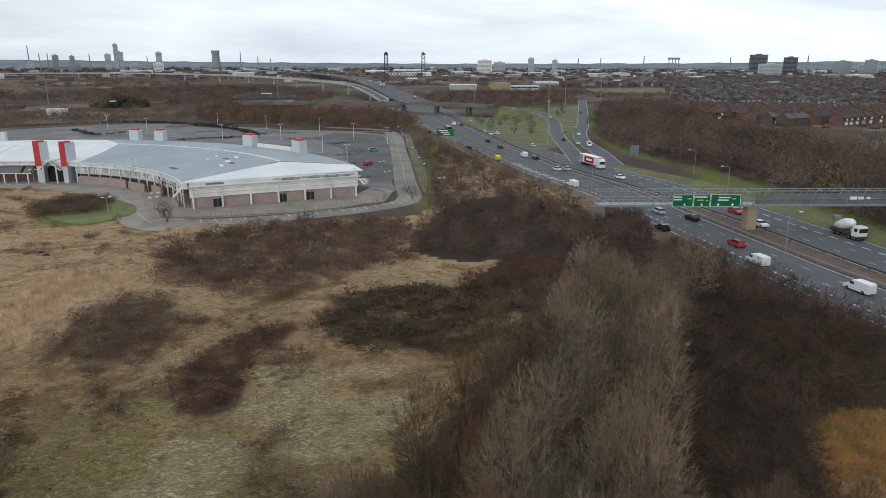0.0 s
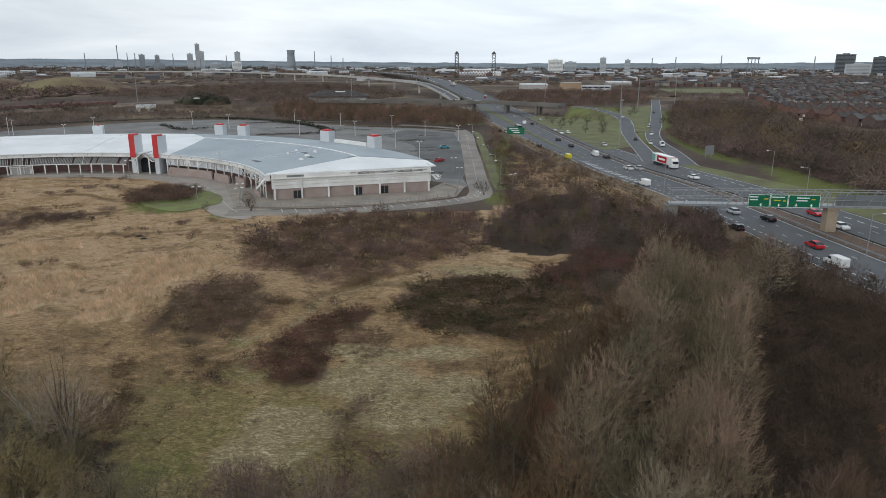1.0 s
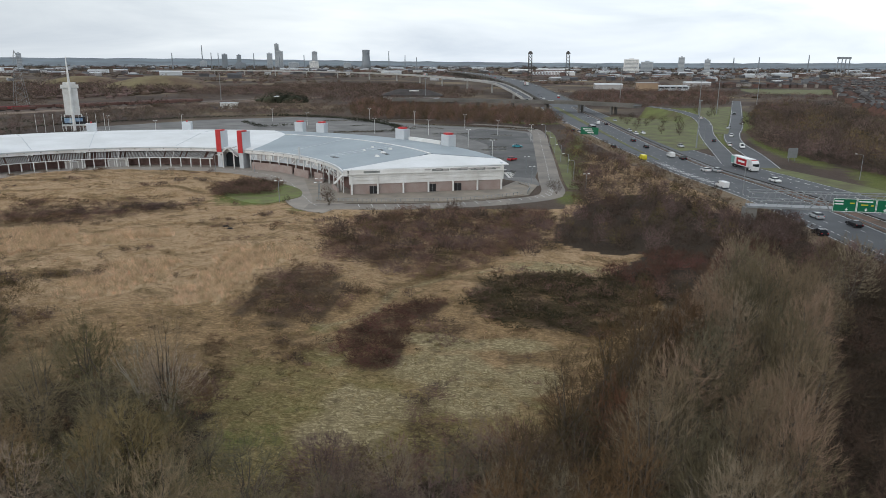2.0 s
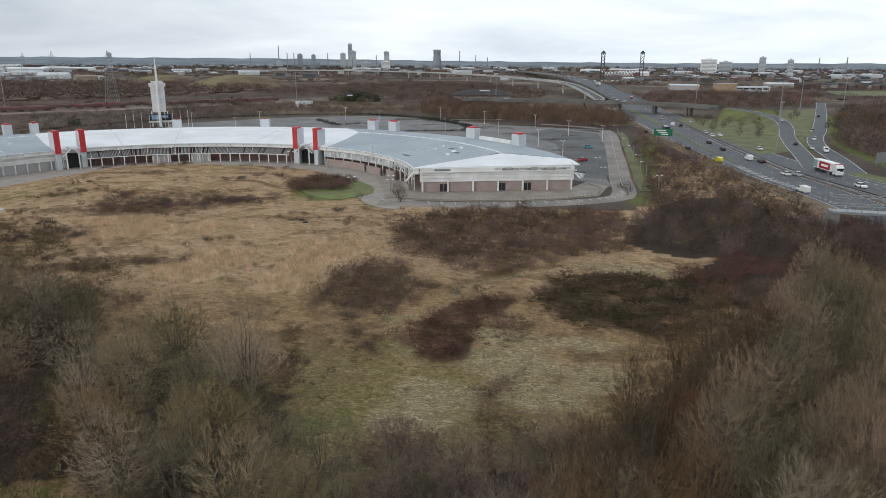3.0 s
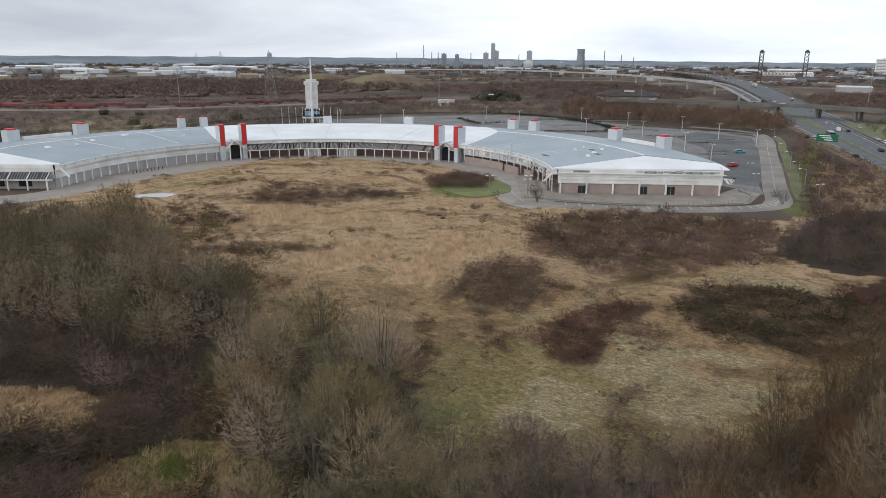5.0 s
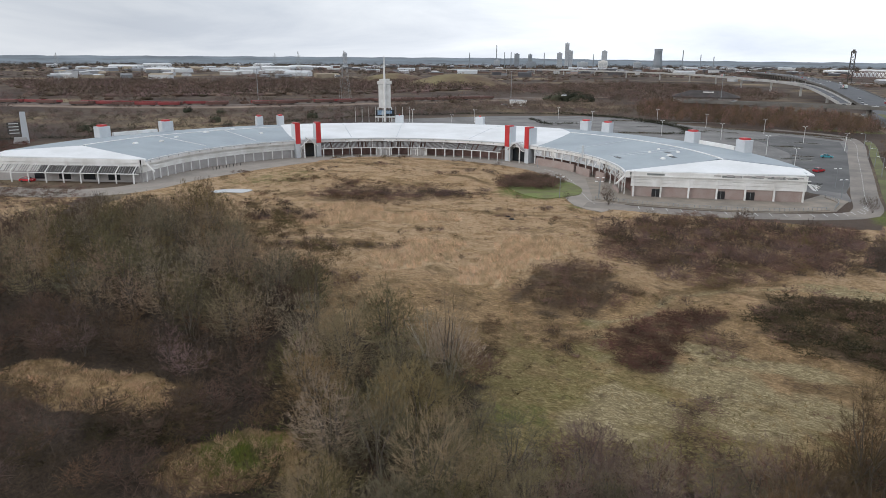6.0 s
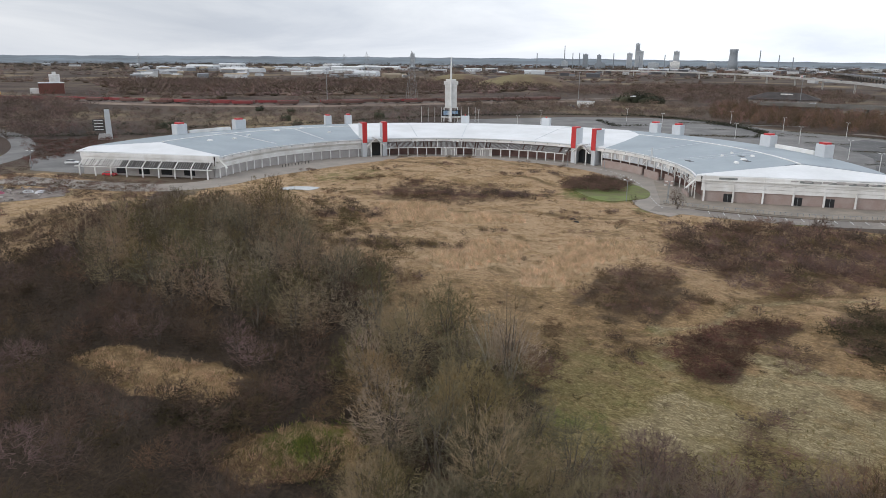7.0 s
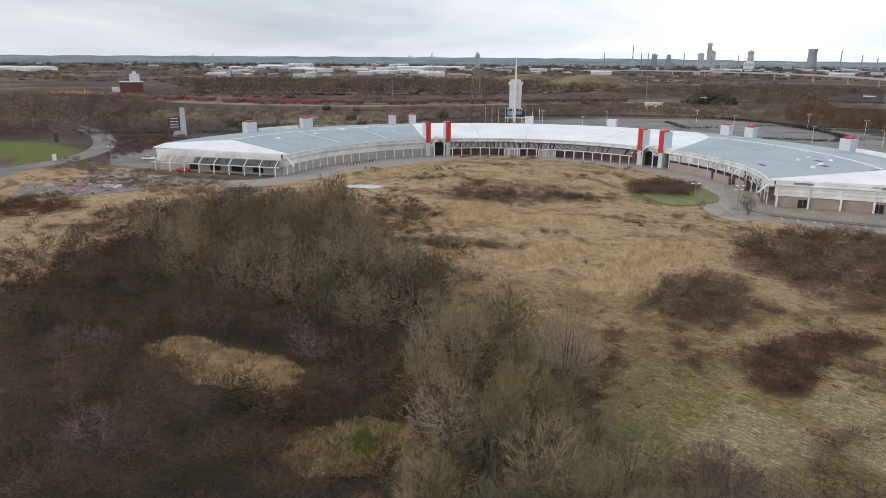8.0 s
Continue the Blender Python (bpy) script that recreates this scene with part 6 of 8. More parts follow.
def railing(line, h, gap, name="railing", label="low steel railing with many posts", material=M_STEEL):
    t = thing(name, label, "railing")
    part("rail", ribbon(np.c_[line, np.zeros(len(line))], -0.03, 0.03, h + 0.05, h + 0.11), material, t)
    part("plinth", ribbon(np.c_[line, np.zeros(len(line))], -0.12, 0.12, 0.0, 0.35), M_PAVE, t)
    post = Shape().box((0, 0, h / 2 + 0.1), (0.13, 0.13, h)).mesh("post", material)
    seg = np.r_[0, np.cumsum(np.linalg.norm(np.diff(line, axis=0), axis=1))]
    for s in np.arange(0, seg[-1], gap):
        ob = new("post", post)
        ob.parent = t
        ob.location = (np.interp(s, seg, line[:, 0]), np.interp(s, seg, line[:, 1]), 0)


railing(smooth_line([(-66, 173), (-58, 173), (-41, 176.6), (-25, 183), (-13, 193)], 3), 1.0, 1.25)
railing(smooth_line([(-12, 195), (-12, 205), (-16, 212)], 2), 1.0, 1.25)
bol = Shape().revolve([(0.11, 0), (0.11, 0.85), (0.06, 0.95)], 8).mesh("bollard", M_DKSTEEL)
for k in range(9):
    tagged(new("bollard", bol), "short dark bollard by the service road", "bollard", "bollards").location = (*polar(R_IN - 5.5, 176 + k * 1.3), 0.04)

# car park kerb islands with low hedges
for x, y, L, w, a in ((-55, 392, 70, 5, -12), (-120, 425, 70, 6, 25), (-40, 330, 9, 2, 0), (-58, 352, 10, 2, 0), (-32, 300, 8, 2, 0), (-110, 350, 26, 7, 28), (-80, 380, 20, 4, -20), (-45, 270, 6, 2, 10), (-70, 300, 8, 2, 20)):
    co, si = math.cos(radians(a)), math.sin(radians(a))
    structure("kerb_island", Shape().box((x, y, 0.02), (L, w, 0.3), radians(a)), M_KERB, "kerbed planting island in the car park", "kerb")
    n = max(2, int(L / 1.8))
    rows = max(1, int(w / 2.2))
    pts = [(x + co * (i + 0.5 - n / 2) * L / n - si * (j + 0.5 - rows / 2) * 2, y + si * (i + 0.5 - n / 2) * L / n + co * (j + 0.5 - rows / 2) * 2) for i in range(n) for j in range(rows)]
    thicket("planting", "low dark clipped shrubs on a kerb island", pts, FORMS_LOW, "bramble", (0.8, 1.1), 70, category="hedge")
park = Shape()
for row in range(9):
    for k in range(26):
        x, y = -30 - k * 2.6 - row * 2, 285 + row * 11 + k * 0.9
        if inside([(-14, 235), (-25, 370), (-60, 385), (-140, 400), (-120, 300)], x, y):
            park.box((x, y, 0.036), (0.12, 4.6, 0.012), radians(20))
for row in range(3):
    for k in range(15):
        x, y = -278 + k * 2.5 + row * 9, 128 - k * 2.3 - row * 8 + row * 4
        if inside([(-282, 127), (-275, 140), (-250, 130), (-228, 104), (-228, 99), (-245, 92), (-270, 102)], x, y):
            park.box((x, y, 0.036), (0.2, 5.0, 0.012), radians(-42))
structure("bay_lines", park, M_FADED, "faded white parking bay lines", "road marking")

# ---------- the white sign tower and other signs ----------
tow = thing("sign_tower", "tall white clad landmark tower with a slender spire", "tower", at=pose(-258, 327, 0, 0, 0, 38))
part("spire", Shape().tube((0, -3.4, 0), (0, -3.4, 24), 0.75, 0.7, 8).tube((0, -3.4, 24), (0, -3.4, 37), 0.65, 0.2, 8), M_WHITE, tow, "white tapering spire")
part("shaft", Shape().box((0, 0, 14.5), (7.0, 5.0, 13.4), 0, 1, 0.1), M_WHITE, tow)
part("head", Shape().box((0, 0, 22.2), (8.4, 5.6, 1.7), 0, 1, 0.1), M_WHITE, tow)
part("neck", Shape().box((0, 0, 20.9), (6.6, 4.4, 1.4)), M_LGREY, tow)
part("roof_stack", Shape().box((0, 0, 23.6), (6.0, 4.0, 1.3), 0, 1, 0.1), M_WHITE, tow)
for x in (-4, 4):
    for y in (-2, 2):
        part("leg", Shape().box((x, y, 4), (0.5, 0.5, 8)), M_WHITE, tow)
scr = part("screen", Shape().box((0, -0.8, 5.0), (11, 3.2, 3.6), 0, 1, 0.08), M_DARK, tow, "dark display screen with blue picture areas")
M_BLUE = mat("screen_blue", (0.10, 0.22, 0.42), 0.3, var=0.5, scale=0.4, fine=1, second=(0.45, 0.55, 0.62))
part("screen_face", Shape().box((-2.2, -2.45, 5.1), (4.2, 0.1, 2.6)), M_BLUE, scr)
part("screen_face", Shape().box((2.4, -2.45, 5.4), (3.6, 0.1, 1.8)), M_BLUE, scr)
part("base_ring", Shape().box((0, -0.5, 2.6), (11.5, 5.0, 0.6)), M_WHITE, tow)
for k in range(9):
    x, y = -268 + k * 3.1, 312 + k * 2.4
    t = thing("flagpole", "bare white flagpole beside the tower", "flagpole", "flagpoles", pose(x, y, 0))
    part("pole", Shape().tube((0, 0, 0), (0, 0, 8.5), 0.12, 0.07), M_WHITE, t)
    part("finial", Shape().revolve([(0.02, 8.45), (0.13, 8.55), (0.13, 8.65), (0.02, 8.75)], 8), M_WHITE, t)
pyl = thing("totem_sign", "grey leaning pylon sign with dark advertisement panels", "sign", at=pose(-313, 148, 0, 0, 0, 62))
part("slab", Shape().box((1.4, 0, 6.6), (2.6, 1.2, 13.2), 0, 0.8), M_LGREY, pyl)
for k in range(4):
    bd = part("board", Shape().box((-2.4, -0.2, 8.4 - k * 1.3), (5.0, 0.4, 1.1)), M_DKSTEEL, pyl)
    part("board_bar", Shape().box((-2.4, -0.45, 8.4 - k * 1.3), (3.6, 0.06, 0.35)), M_SIGNWHITE, bd)
part("plinth", Shape().box((-0.5, 0, 1.3), (6.0, 2.2, 2.6), 0, 0.75), M_GPANEL, pyl)
for x, y, z, w, m_ in ((-267, 79.5, 2.4, 1.3, M_SIGNWHITE), (-323, 98, 4.0, 1.6, M_DKSTEEL)):
    t = thing("notice_board", "small upright notice board beside the road", "sign", "notice boards", pose(x, y, 0, 0, 0, 60))
    part("panel", Shape().box((0, 0, z / 2 + 0.3), (w, 0.25, z), 0, 1, 0.04), m_, t)
    part("foot", Shape().box((0, 0, 0.15), (w * 0.8, 0.5, 0.3)), M_CONCRETE, t)


# ---------- the footbridge with direction signs ----------
br = thing("footbridge", "steel lattice footbridge with green road signs over the motorway", "bridge")
BY, BX0, BX1, BZ = 161.0, 38.0, 150.0, 5.6


def bp(x, side, z):
    return (x, BY + 0.02 * (x - 40) + side * 1.5, z)


part("deck", Shape().loft([[bp(x, -1, BZ), bp(x, 1, BZ), bp(x, 1, BZ + 0.45), bp(x, -1, BZ + 0.45)] for x in (BX0, 72, BX1)]), M_STEEL, br)
for side in (-1, 1):
    for z in (BZ + 3.5, BZ + 1.7):
        part("chord", Shape().tube(bp(BX0, side, z), bp(BX1, side, z), 0.12, n=4), M_STEEL, br)
    for k, x in enumerate(np.arange(BX0, BX1, 2.8)):
        part("strut", Shape().tube(bp(x, side, BZ), bp(x + (1.4 if k % 2 else 0.6), side, BZ + 3.5), 0.07, n=4), M_STEEL, br)
part("mesh_panel", Shape().loft([[bp(x, -0.85, BZ + 0.5), bp(x, -0.8, BZ + 0.5), bp(x, -0.8, BZ + 3.0), bp(x, -0.85, BZ + 3.0)] for x in (73.5, BX1)]), mat("mesh_panel", (0.16, 0.175, 0.185), 0.7, var=0.2, scale=0.3), br, "grey mesh side panel")
for x0, x1 in ((50.0, 54.4), (54.4, 50.0), (70.0, 73.2), (73.2, 70.0)):
    part("brace", Shape().tube(bp(x0, -1.1, BZ), bp((x0 + x1) / 2, -1.1, BZ + 3.4), 0.16, n=4), M_STEEL, br)
for x in np.arange(BX0, BX1, 5.6):
    part("top_tie", Shape().tube(bp(x, -1, BZ + 3.5), bp(x, 1, BZ + 3.5), 0.07, n=4), M_STEEL, br)
for k, (x, w) in enumerate(((95.5, 1.6), (97.2, 1.2), (98.9, 0.9))):
    part("graffiti", Shape().box((x, BY + 0.02 * (x - 40) - 1.66, BZ + 1.9), (w, 0.05, 0.7 - 0.1 * k)), M_SIGNWHITE, br, "white sprayed graffiti marks")
pr = part("pier", Shape().box((73.2, BY + 0.6, 2.75), (2.4, 2.2, 5.5), 0.1, 1.0, 0.1), M_PIER, br, "square concrete bridge pier")
part("pier_cap", Shape().box((73.2, BY + 0.6, 5.35), (2.9, 2.8, 0.5), 0.1), M_PIER, pr)
part("pier", Shape().box((118, BY + 1.6, 2.75), (1.6, 2.0, 5.5), 0.1), M_CONCRETE, br)
part("abutment", Shape().box((38.6, BY, 2.75), (2.4, 2.6, 5.5), 0.1), M_DKCONC, br)

def direction_sign(x0, x1, arrows, rows):
    """A green board with a white border; its words are bars, its arrows wedges."""
    y = BY + 0.02 * ((x0 + x1) / 2 - 40) - 1.95
    z0, z1 = BZ + 0.0, BZ + 2.9
    s = part("sign", Shape().box(((x0 + x1) / 2, y, (z0 + z1) / 2), (x1 - x0 - 0.08, 0.1, z1 - z0)), M_SIGNGREEN, br, "green direction sign with white border")
    b = Shape()
    for zz in (z0 + 0.1, z1 - 0.1):
        b.box(((x0 + x1) / 2, y - 0.06, zz), (x1 - x0 - 0.1, 0.03, 0.1))
    for xx in (x0 + 0.12, x1 - 0.12):
        b.box((xx, y - 0.06, (z0 + z1) / 2), (0.1, 0.03, z1 - z0 - 0.1))
    part("border", b, M_SIGNWHITE, s)
    for rx, rz, w, m_ in rows:
        part("lettering_bar", Shape().box((rx, y - 0.065, BZ + rz), (w, 0.03, 0.26)), m_, s)
    for ax in arrows:
        part("arrow", Shape().add([(ax - 0.35, y - 0.07, BZ + 0.62), (ax + 0.35, y - 0.07, BZ + 0.62), (ax, y - 0.07, BZ + 0.25)], [(0, 1, 2)]).box((ax, y - 0.07, BZ + 0.75), (0.2, 0.03, 0.3)), M_SIGNWHITE, s)


direction_sign(54.6, 59.3, (57.4,), ((55.8, 2.3, 1.8, M_SIGNWHITE), (55.8, 1.7, 1.7, M_SIGNWHITE), (58.4, 1.9, 0.9, M_SIGNYELLOW)))
direction_sign(59.3, 63.1, (61.2,), ((61.0, 2.3, 2.7, M_SIGNWHITE), (60.8, 1.6, 1.4, M_SIGNYELLOW), (62.3, 1.5, 0.5, M_SIGNYELLOW)))
direction_sign(63.1, 69.9, (64.9, 68.1), ((66.2, 2.2, 2.6, M_SIGNWHITE), (66.0, 1.6, 2.3, M_SIGNWHITE), (68.4, 1.9, 0.8, M_SIGNYELLOW)))
rs = thing("road_sign", "large green road sign on posts beside the carriageway", "road sign", at=pose(7, 350, 0, 0, 0, -5))
part("board", Shape().box((0, 0, 3.4), (8.5, 0.15, 3.4)), M_SIGNGREEN, rs)
for k in range(3):
    part("lettering_bar", Shape().box((-1 + k * 0.8, -0.1, 4.3 - k * 0.9), (4.5 - k * 0.6, 0.04, 0.4)), M_SIGNWHITE, rs)
for x in (-3, 3):
    part("post", Shape().tube((x, 0.2, 0), (x, 0.2, 5), 0.12), M_STEEL, rs)
rs = thing("road_sign", "grey back of a road sign beside the slip road", "road sign", at=pose(81, 283, 0, 0, 0, 25))
part("board", Shape().box((0, 0, 3.2), (4.2, 0.15, 3.6)), M_STEEL, rs)
for x in (-1.4, 1.4):
    part("post", Shape().tube((x, 0.2, 0), (x, 0.2, 4.8), 0.1), M_STEEL, rs)


# ---------- vehicles ----------
def paint(name, c):
    return mat("paint_" + name, c, 0.25, metal=0.1, var=0.05, bump=0)


PAINT = {"silver": paint("silver", (0.5, 0.52, 0.54)), "black": paint("black", (0.015, 0.015, 0.018)), "red": paint("red", (0.5, 0.03, 0.04)), "white": paint("white", (0.8, 0.8, 0.8)),
         "yellow": paint("yellow", (0.7, 0.62, 0.05)), "blue": paint("blue", (0.03, 0.07, 0.3)), "teal": paint("teal", (0.05, 0.28, 0.34)), "green": paint("green", (0.25, 0.45, 0.40))}
M_LAMP = mat("lamp_glass", (0.75, 0.76, 0.74), 0.2, var=0.05, bump=0)
M_TAIL = mat("tail_lamp", (0.45, 0.02, 0.02), 0.3, var=0.05, bump=0)


def wheels(t, xs, half, r=0.33, w=0.24):
    tyre = Shape().revolve([(r * 0.6, -w / 2), (r, -w / 2 + 0.03), (r, w / 2 - 0.03), (r * 0.6, w / 2)], 12).mesh("wheel", M_TYRE)
    rim = Shape().revolve([(0.02, -w / 2 - 0.01), (r * 0.6, -w / 2 + 0.01), (r * 0.6, w / 2 - 0.01), (0.02, w / 2 + 0.01)], 10).mesh("rim", M_STEEL)
    for x in xs:
        for s in (-1, 1):
            wh = part("wheel", tyre, None, t)
            wh.matrix_basis = pose(x, s * half, r, 90)
            part("rim", rim, None, wh)


def profile_body(prof, half, inset):
    """A car body: a side outline swept across, pulled in towards the top by inset."""
    zs = [z for _, z in prof]
    lo, hi = min(zs), max(zs)
    ring = lambda y, k: [(x, y * (1 - inset * max(0, (z - lo) / (hi - lo) - 0.3)) * k, z) for x, z in prof]
    return Shape().loft([ring(-half, 1.0), ring(-half * 0.5, 1.0), ring(half * 0.5, 1.0), ring(half, 1.0)])


def make_car(col, label, simple=False):
    t = thing("car", label, "car", "cars on the road")
    part("body", profile_body([(-2.1, 0.28), (2.1, 0.28), (2.14, 0.62), (1.95, 0.82), (1.0, 0.95), (-1.75, 0.98), (-2.12, 0.85), (-2.15, 0.5)], 0.88, 0.1), PAINT[col], t)
    part("glasshouse", profile_body([(1.05, 0.93), (0.35, 1.38), (-1.25, 1.40), (-1.9, 0.97)], 0.80, 0.2), M_GLASS, t, "dark tinted windows")
    part("roof_panel", Shape().box((-0.42, 0, 1.41), (1.6, 1.22, 0.07), 0, 0.92), PAINT[col], t)
    if simple:
        part("underbody", Shape().box((0, 0, 0.3), (3.4, 1.6, 0.5)), M_TYRE, t)
        return t
    wheels(t, (-1.3, 1.3), 0.80)
    for s in (-1, 1):
        part("headlight", Shape().box((2.02, s * 0.62, 0.68), (0.2, 0.36, 0.14)), M_LAMP, t)
        part("tail_light", Shape().box((-2.1, s * 0.66, 0.78), (0.1, 0.3, 0.16)), M_TAIL, t)
    return t


def make_van(col, label, L=4.9, h=1.95):
    t = thing("van", label, "van", "vans on the road")
    part("body", profile_body([(-L / 2, 0.32), (L / 2, 0.32), (L / 2 + 0.03, 0.8), (L / 2 - 0.15, 1.02), (L / 2 - 0.95, 1.15), (L / 2 - 1.7, h), (-L / 2 + 0.1, h + 0.02), (-L / 2 - 0.02, h - 0.2)], 0.93, 0.12), PAINT[col], t)
    part("windscreen", Shape().add([(L / 2 - 0.93, -0.72, 1.2), (L / 2 - 0.93, 0.72, 1.2), (L / 2 - 1.55, 0.66, h - 0.12), (L / 2 - 1.55, -0.66, h - 0.12), (L / 2 - 1.0, -0.7, 1.16), (L / 2 - 1.0, 0.7, 1.16), (L / 2 - 1.65, 0.64, h - 0.1), (L / 2 - 1.65, -0.64, h - 0.1)], [(0, 1, 2, 3), (0, 4, 5, 1), (2, 6, 7, 3)]), M_GLASS, t)
    for s in (-1, 1):
        part("side_window", Shape().box((L / 2 - 1.65, s * 0.885, 1.42), (0.85, 0.05, 0.45)), M_GLASS, t)
        part("headlight", Shape().box((L / 2 - 0.05, s * 0.7, 0.85), (0.16, 0.3, 0.22)), M_LAMP, t)
    wheels(t, (-L / 2 + 0.9, L / 2 - 0.85), 0.85)
    return t


def make_lorry():
    t = thing("lorry", "articulated lorry with a red and white box trailer", "lorry")
    part("trailer", Shape().box((-2.6, 0, 2.55), (12.6, 2.5, 2.8), 0, 1, 0.05), PAINT["white"], t)
    for s in (-1, 1):
        pn = part("side_panel", Shape().box((-1.3, s * 1.265, 2.5), (7.2, 0.03, 2.2)), PAINT["red"], t, "red advertising panel")
        part("lettering_bar", Shape().box((-1.3, s * 1.29, 2.55), (4.6, 0.02, 0.7)), M_SIGNWHITE, pn)
    part("front_band", Shape().box((-7.6, 0, 2.55), (2.6, 2.53, 2.4)), PAINT["green"], t)
    cab = part("cab", profile_body([(4.2, 0.5), (6.5, 0.5), (6.55, 1.6), (6.35, 2.9), (5.4, 3.75), (4.2, 3.8)], 1.22, 0.06), PAINT["white"], t)
    part("windscreen", Shape().box((6.5, 0, 2.2), (0.12, 2.1, 0.95)), M_GLASS, cab)
    part("roof_cap", Shape().box((4.9, 0, 3.75), (1.2, 2.2, 0.3), 0, 0.8), PAINT["red"], cab)
    part("chassis", Shape().box((-1.5, 0, 0.95), (13.5, 1.4, 0.4)), M_DKSTEEL, t)
    wheels(t, (-7.2, -6.0, -4.8, 2.7, 5.5), 1.05, 0.5, 0.35)
    return t


def make_mixer():
    t = thing("mixer_lorry", "white concrete mixer lorry", "lorry")
    part("chassis", Shape().box((-0.5, 0, 0.95), (8.4, 1.6, 0.4)), M_DKSTEEL, t)
    cab = part("cab", Shape().box((3.1, 0, 2.0), (2.0, 2.4, 2.2), 0, 0.94, 0.1), PAINT["white"], t)
    part("windscreen", Shape().box((4.08, 0, 2.25), (0.1, 2.0, 0.9)), M_GLASS, cab)
    part("side_window", Shape().box((3.3, 0, 2.3), (0.9, 2.36, 0.7)), M_GLASS, cab)
    part("deck", Shape().box((-1.0, 0, 1.35), (6.4, 2.1, 0.35)), M_DKSTEEL, t)
    part("water_tank", Shape().tube((1.75, -0.9, 2.0), (1.75, 0.9, 2.0), 0.4, n=10), M_STEEL, t)
    part("hopper", Shape().box((-4.0, 0, 3.5), (1.1, 1.3, 0.9), 0, 1.3), M_STEEL, t)
    part("bumper", Shape().box((4.1, 0, 0.8), (0.25, 2.4, 0.5)), M_DKSTEEL, cab)
    dr = Shape().revolve([(0.55, -3.1), (0.85, -2.3), (1.2, -0.6), (1.22, 0.4), (0.95, 1.7), (0.5, 2.3)], 16)
    d = part("drum", dr, PAINT["white"], t, "white rotating drum", True)
    d.matrix_basis = pose(-0.9, 0, 2.75, 0, 72)
    part("chute", Shape().tube((-3.7, 0, 2.9), (-4.3, 0, 1.4), 0.3, 0.22), M_STEEL, t)
    wheels(t, (-3.0, -1.7, 1.6, 3.2), 1.0, 0.5, 0.32)
    return t


def make_bus():
    t = thing("bus", "dark single-deck coach on the motorway", "bus")
    part("body", Shape().box((0, 0, 1.75), (11.0, 2.5, 2.8), 0, 0.98, 0.12), PAINT["black"], t)
    part("window_band", Shape().box((0, 0, 2.15), (10.4, 2.54, 0.9)), M_GLASS, t)
    wheels(t, (-3.2, 3.6), 1.1, 0.5, 0.3)
    return t


def along_road(x, y):
    """Place on the carriageway: the heading of traffic there."""
    i = int(np.argmin(np.hypot(CENTRE[:, 0] - x, CENTRE[:, 1] - y)))
    a, b = CENTRE[max(0, i - 2)], CENTRE[min(len(CENTRE) - 1, i + 2)]
    yaw = math.degrees(math.atan2(b[1] - a[1], b[0] - a[0]))
    right = (x - CENTRE[i][0]) * (b[1] - a[1]) - (y - CENTRE[i][1]) * (b[0] - a[0]) > 0
    return yaw + (180 if right else 0)


MADE = {}


def put_vehicle(kind, x, y, yaw=None, z=0.06):
    yaw = along_road(x, y) if yaw is None else yaw
    m = pose(x, y, z, 0, 0, yaw)
    if kind in MADE:
        return copy_thing(MADE[kind], m)
    if kind == "van":
        t = make_van("white", "white panel van on the motorway")
    elif kind == "yellow":
        t = make_van("yellow", "yellow van on the motorway")
    elif kind == "lorry":
        t = make_lorry()
    elif kind == "mixer":
        t = make_mixer()
    elif kind == "bus":
        t = make_bus()
    elif kind.startswith("far "):
        t = make_car(kind[4:], "small distant %s car on the viaduct" % kind[4:], True)
    else:
        t = make_car(kind, "%s hatchback car on the road" % kind)
    t.matrix_basis = m
    MADE[kind] = t
    return t


TRAFFIC = [
    ("silver", 58.2, 178.9),
    ("black", 63.9, 171.2),
    ("red", 64.3, 146.9),
    ("van", 72.3, 117.5),
    ("black", 53.4, 160.8),
    ("van", 62.7, 133.7),
    ("red", 77.6, 178.9),
    ("white", 62.2, 231.8),
    ("lorry", 59.3, 258.0),
    ("mixer", 91.9, 154.6),
    ("white", 44.6, 249.8),
    ("silver", 48.2, 249.9),
    ("van", 37.5, 285.5),
    ("black", 41.1, 278.9),
    ("yellow", 26.0, 275.5),
    ("black", 30.6, 313.4),
    ("black", 26.9, 337.7),
    ("bus", 9.0, 386.4),
    ("silver", 45.8, 319.9),
    ("white", 34.6, 374.8),
    ("white", 30.8, 371.8),
    ("silver", 28.6, 386.8),
    ("silver", 24.1, 452.3),
    ("black", 17.7, 424.2),
    ("van", 13.1, 427.8),
    ("silver", 7.6, 474.3),
    ("black", 16.8, 311.2),
    ("black", -1.0, 380.0),
    ("silver", 2.0, 374.2),
    ("silver", -6.4, 427.4),
    ("van", 44.0, 218.0),
    ("white", 77.4, 164.7),
]
for kind, x, y in TRAFFIC:
    put_vehicle(kind, x, y)
for kind, x, y, yaw in (("white", 68, 330, 82), ("van", 71.5, 322, -95), ("black", 64, 345, 80), ("white", 77, 372, -105), ("silver", 84, 415, -110), ("white", 74, 448, 90), ("black", 110, 530, -108)):
    put_vehicle(kind, x, y, yaw, 0.1 if y < 400 else 0.12 if x > 80 else 2.9)
for kind, x, y, yaw in (("teal", -24, 303, 15), ("red", -22.5, 262, 60), ("black", -236, 110, 30), ("silver", -240, 112, 30), ("white", -243, 108, 35), ("red", -215, 101.5, 28)):
    put_vehicle(kind, x, y, yaw, 0.035)
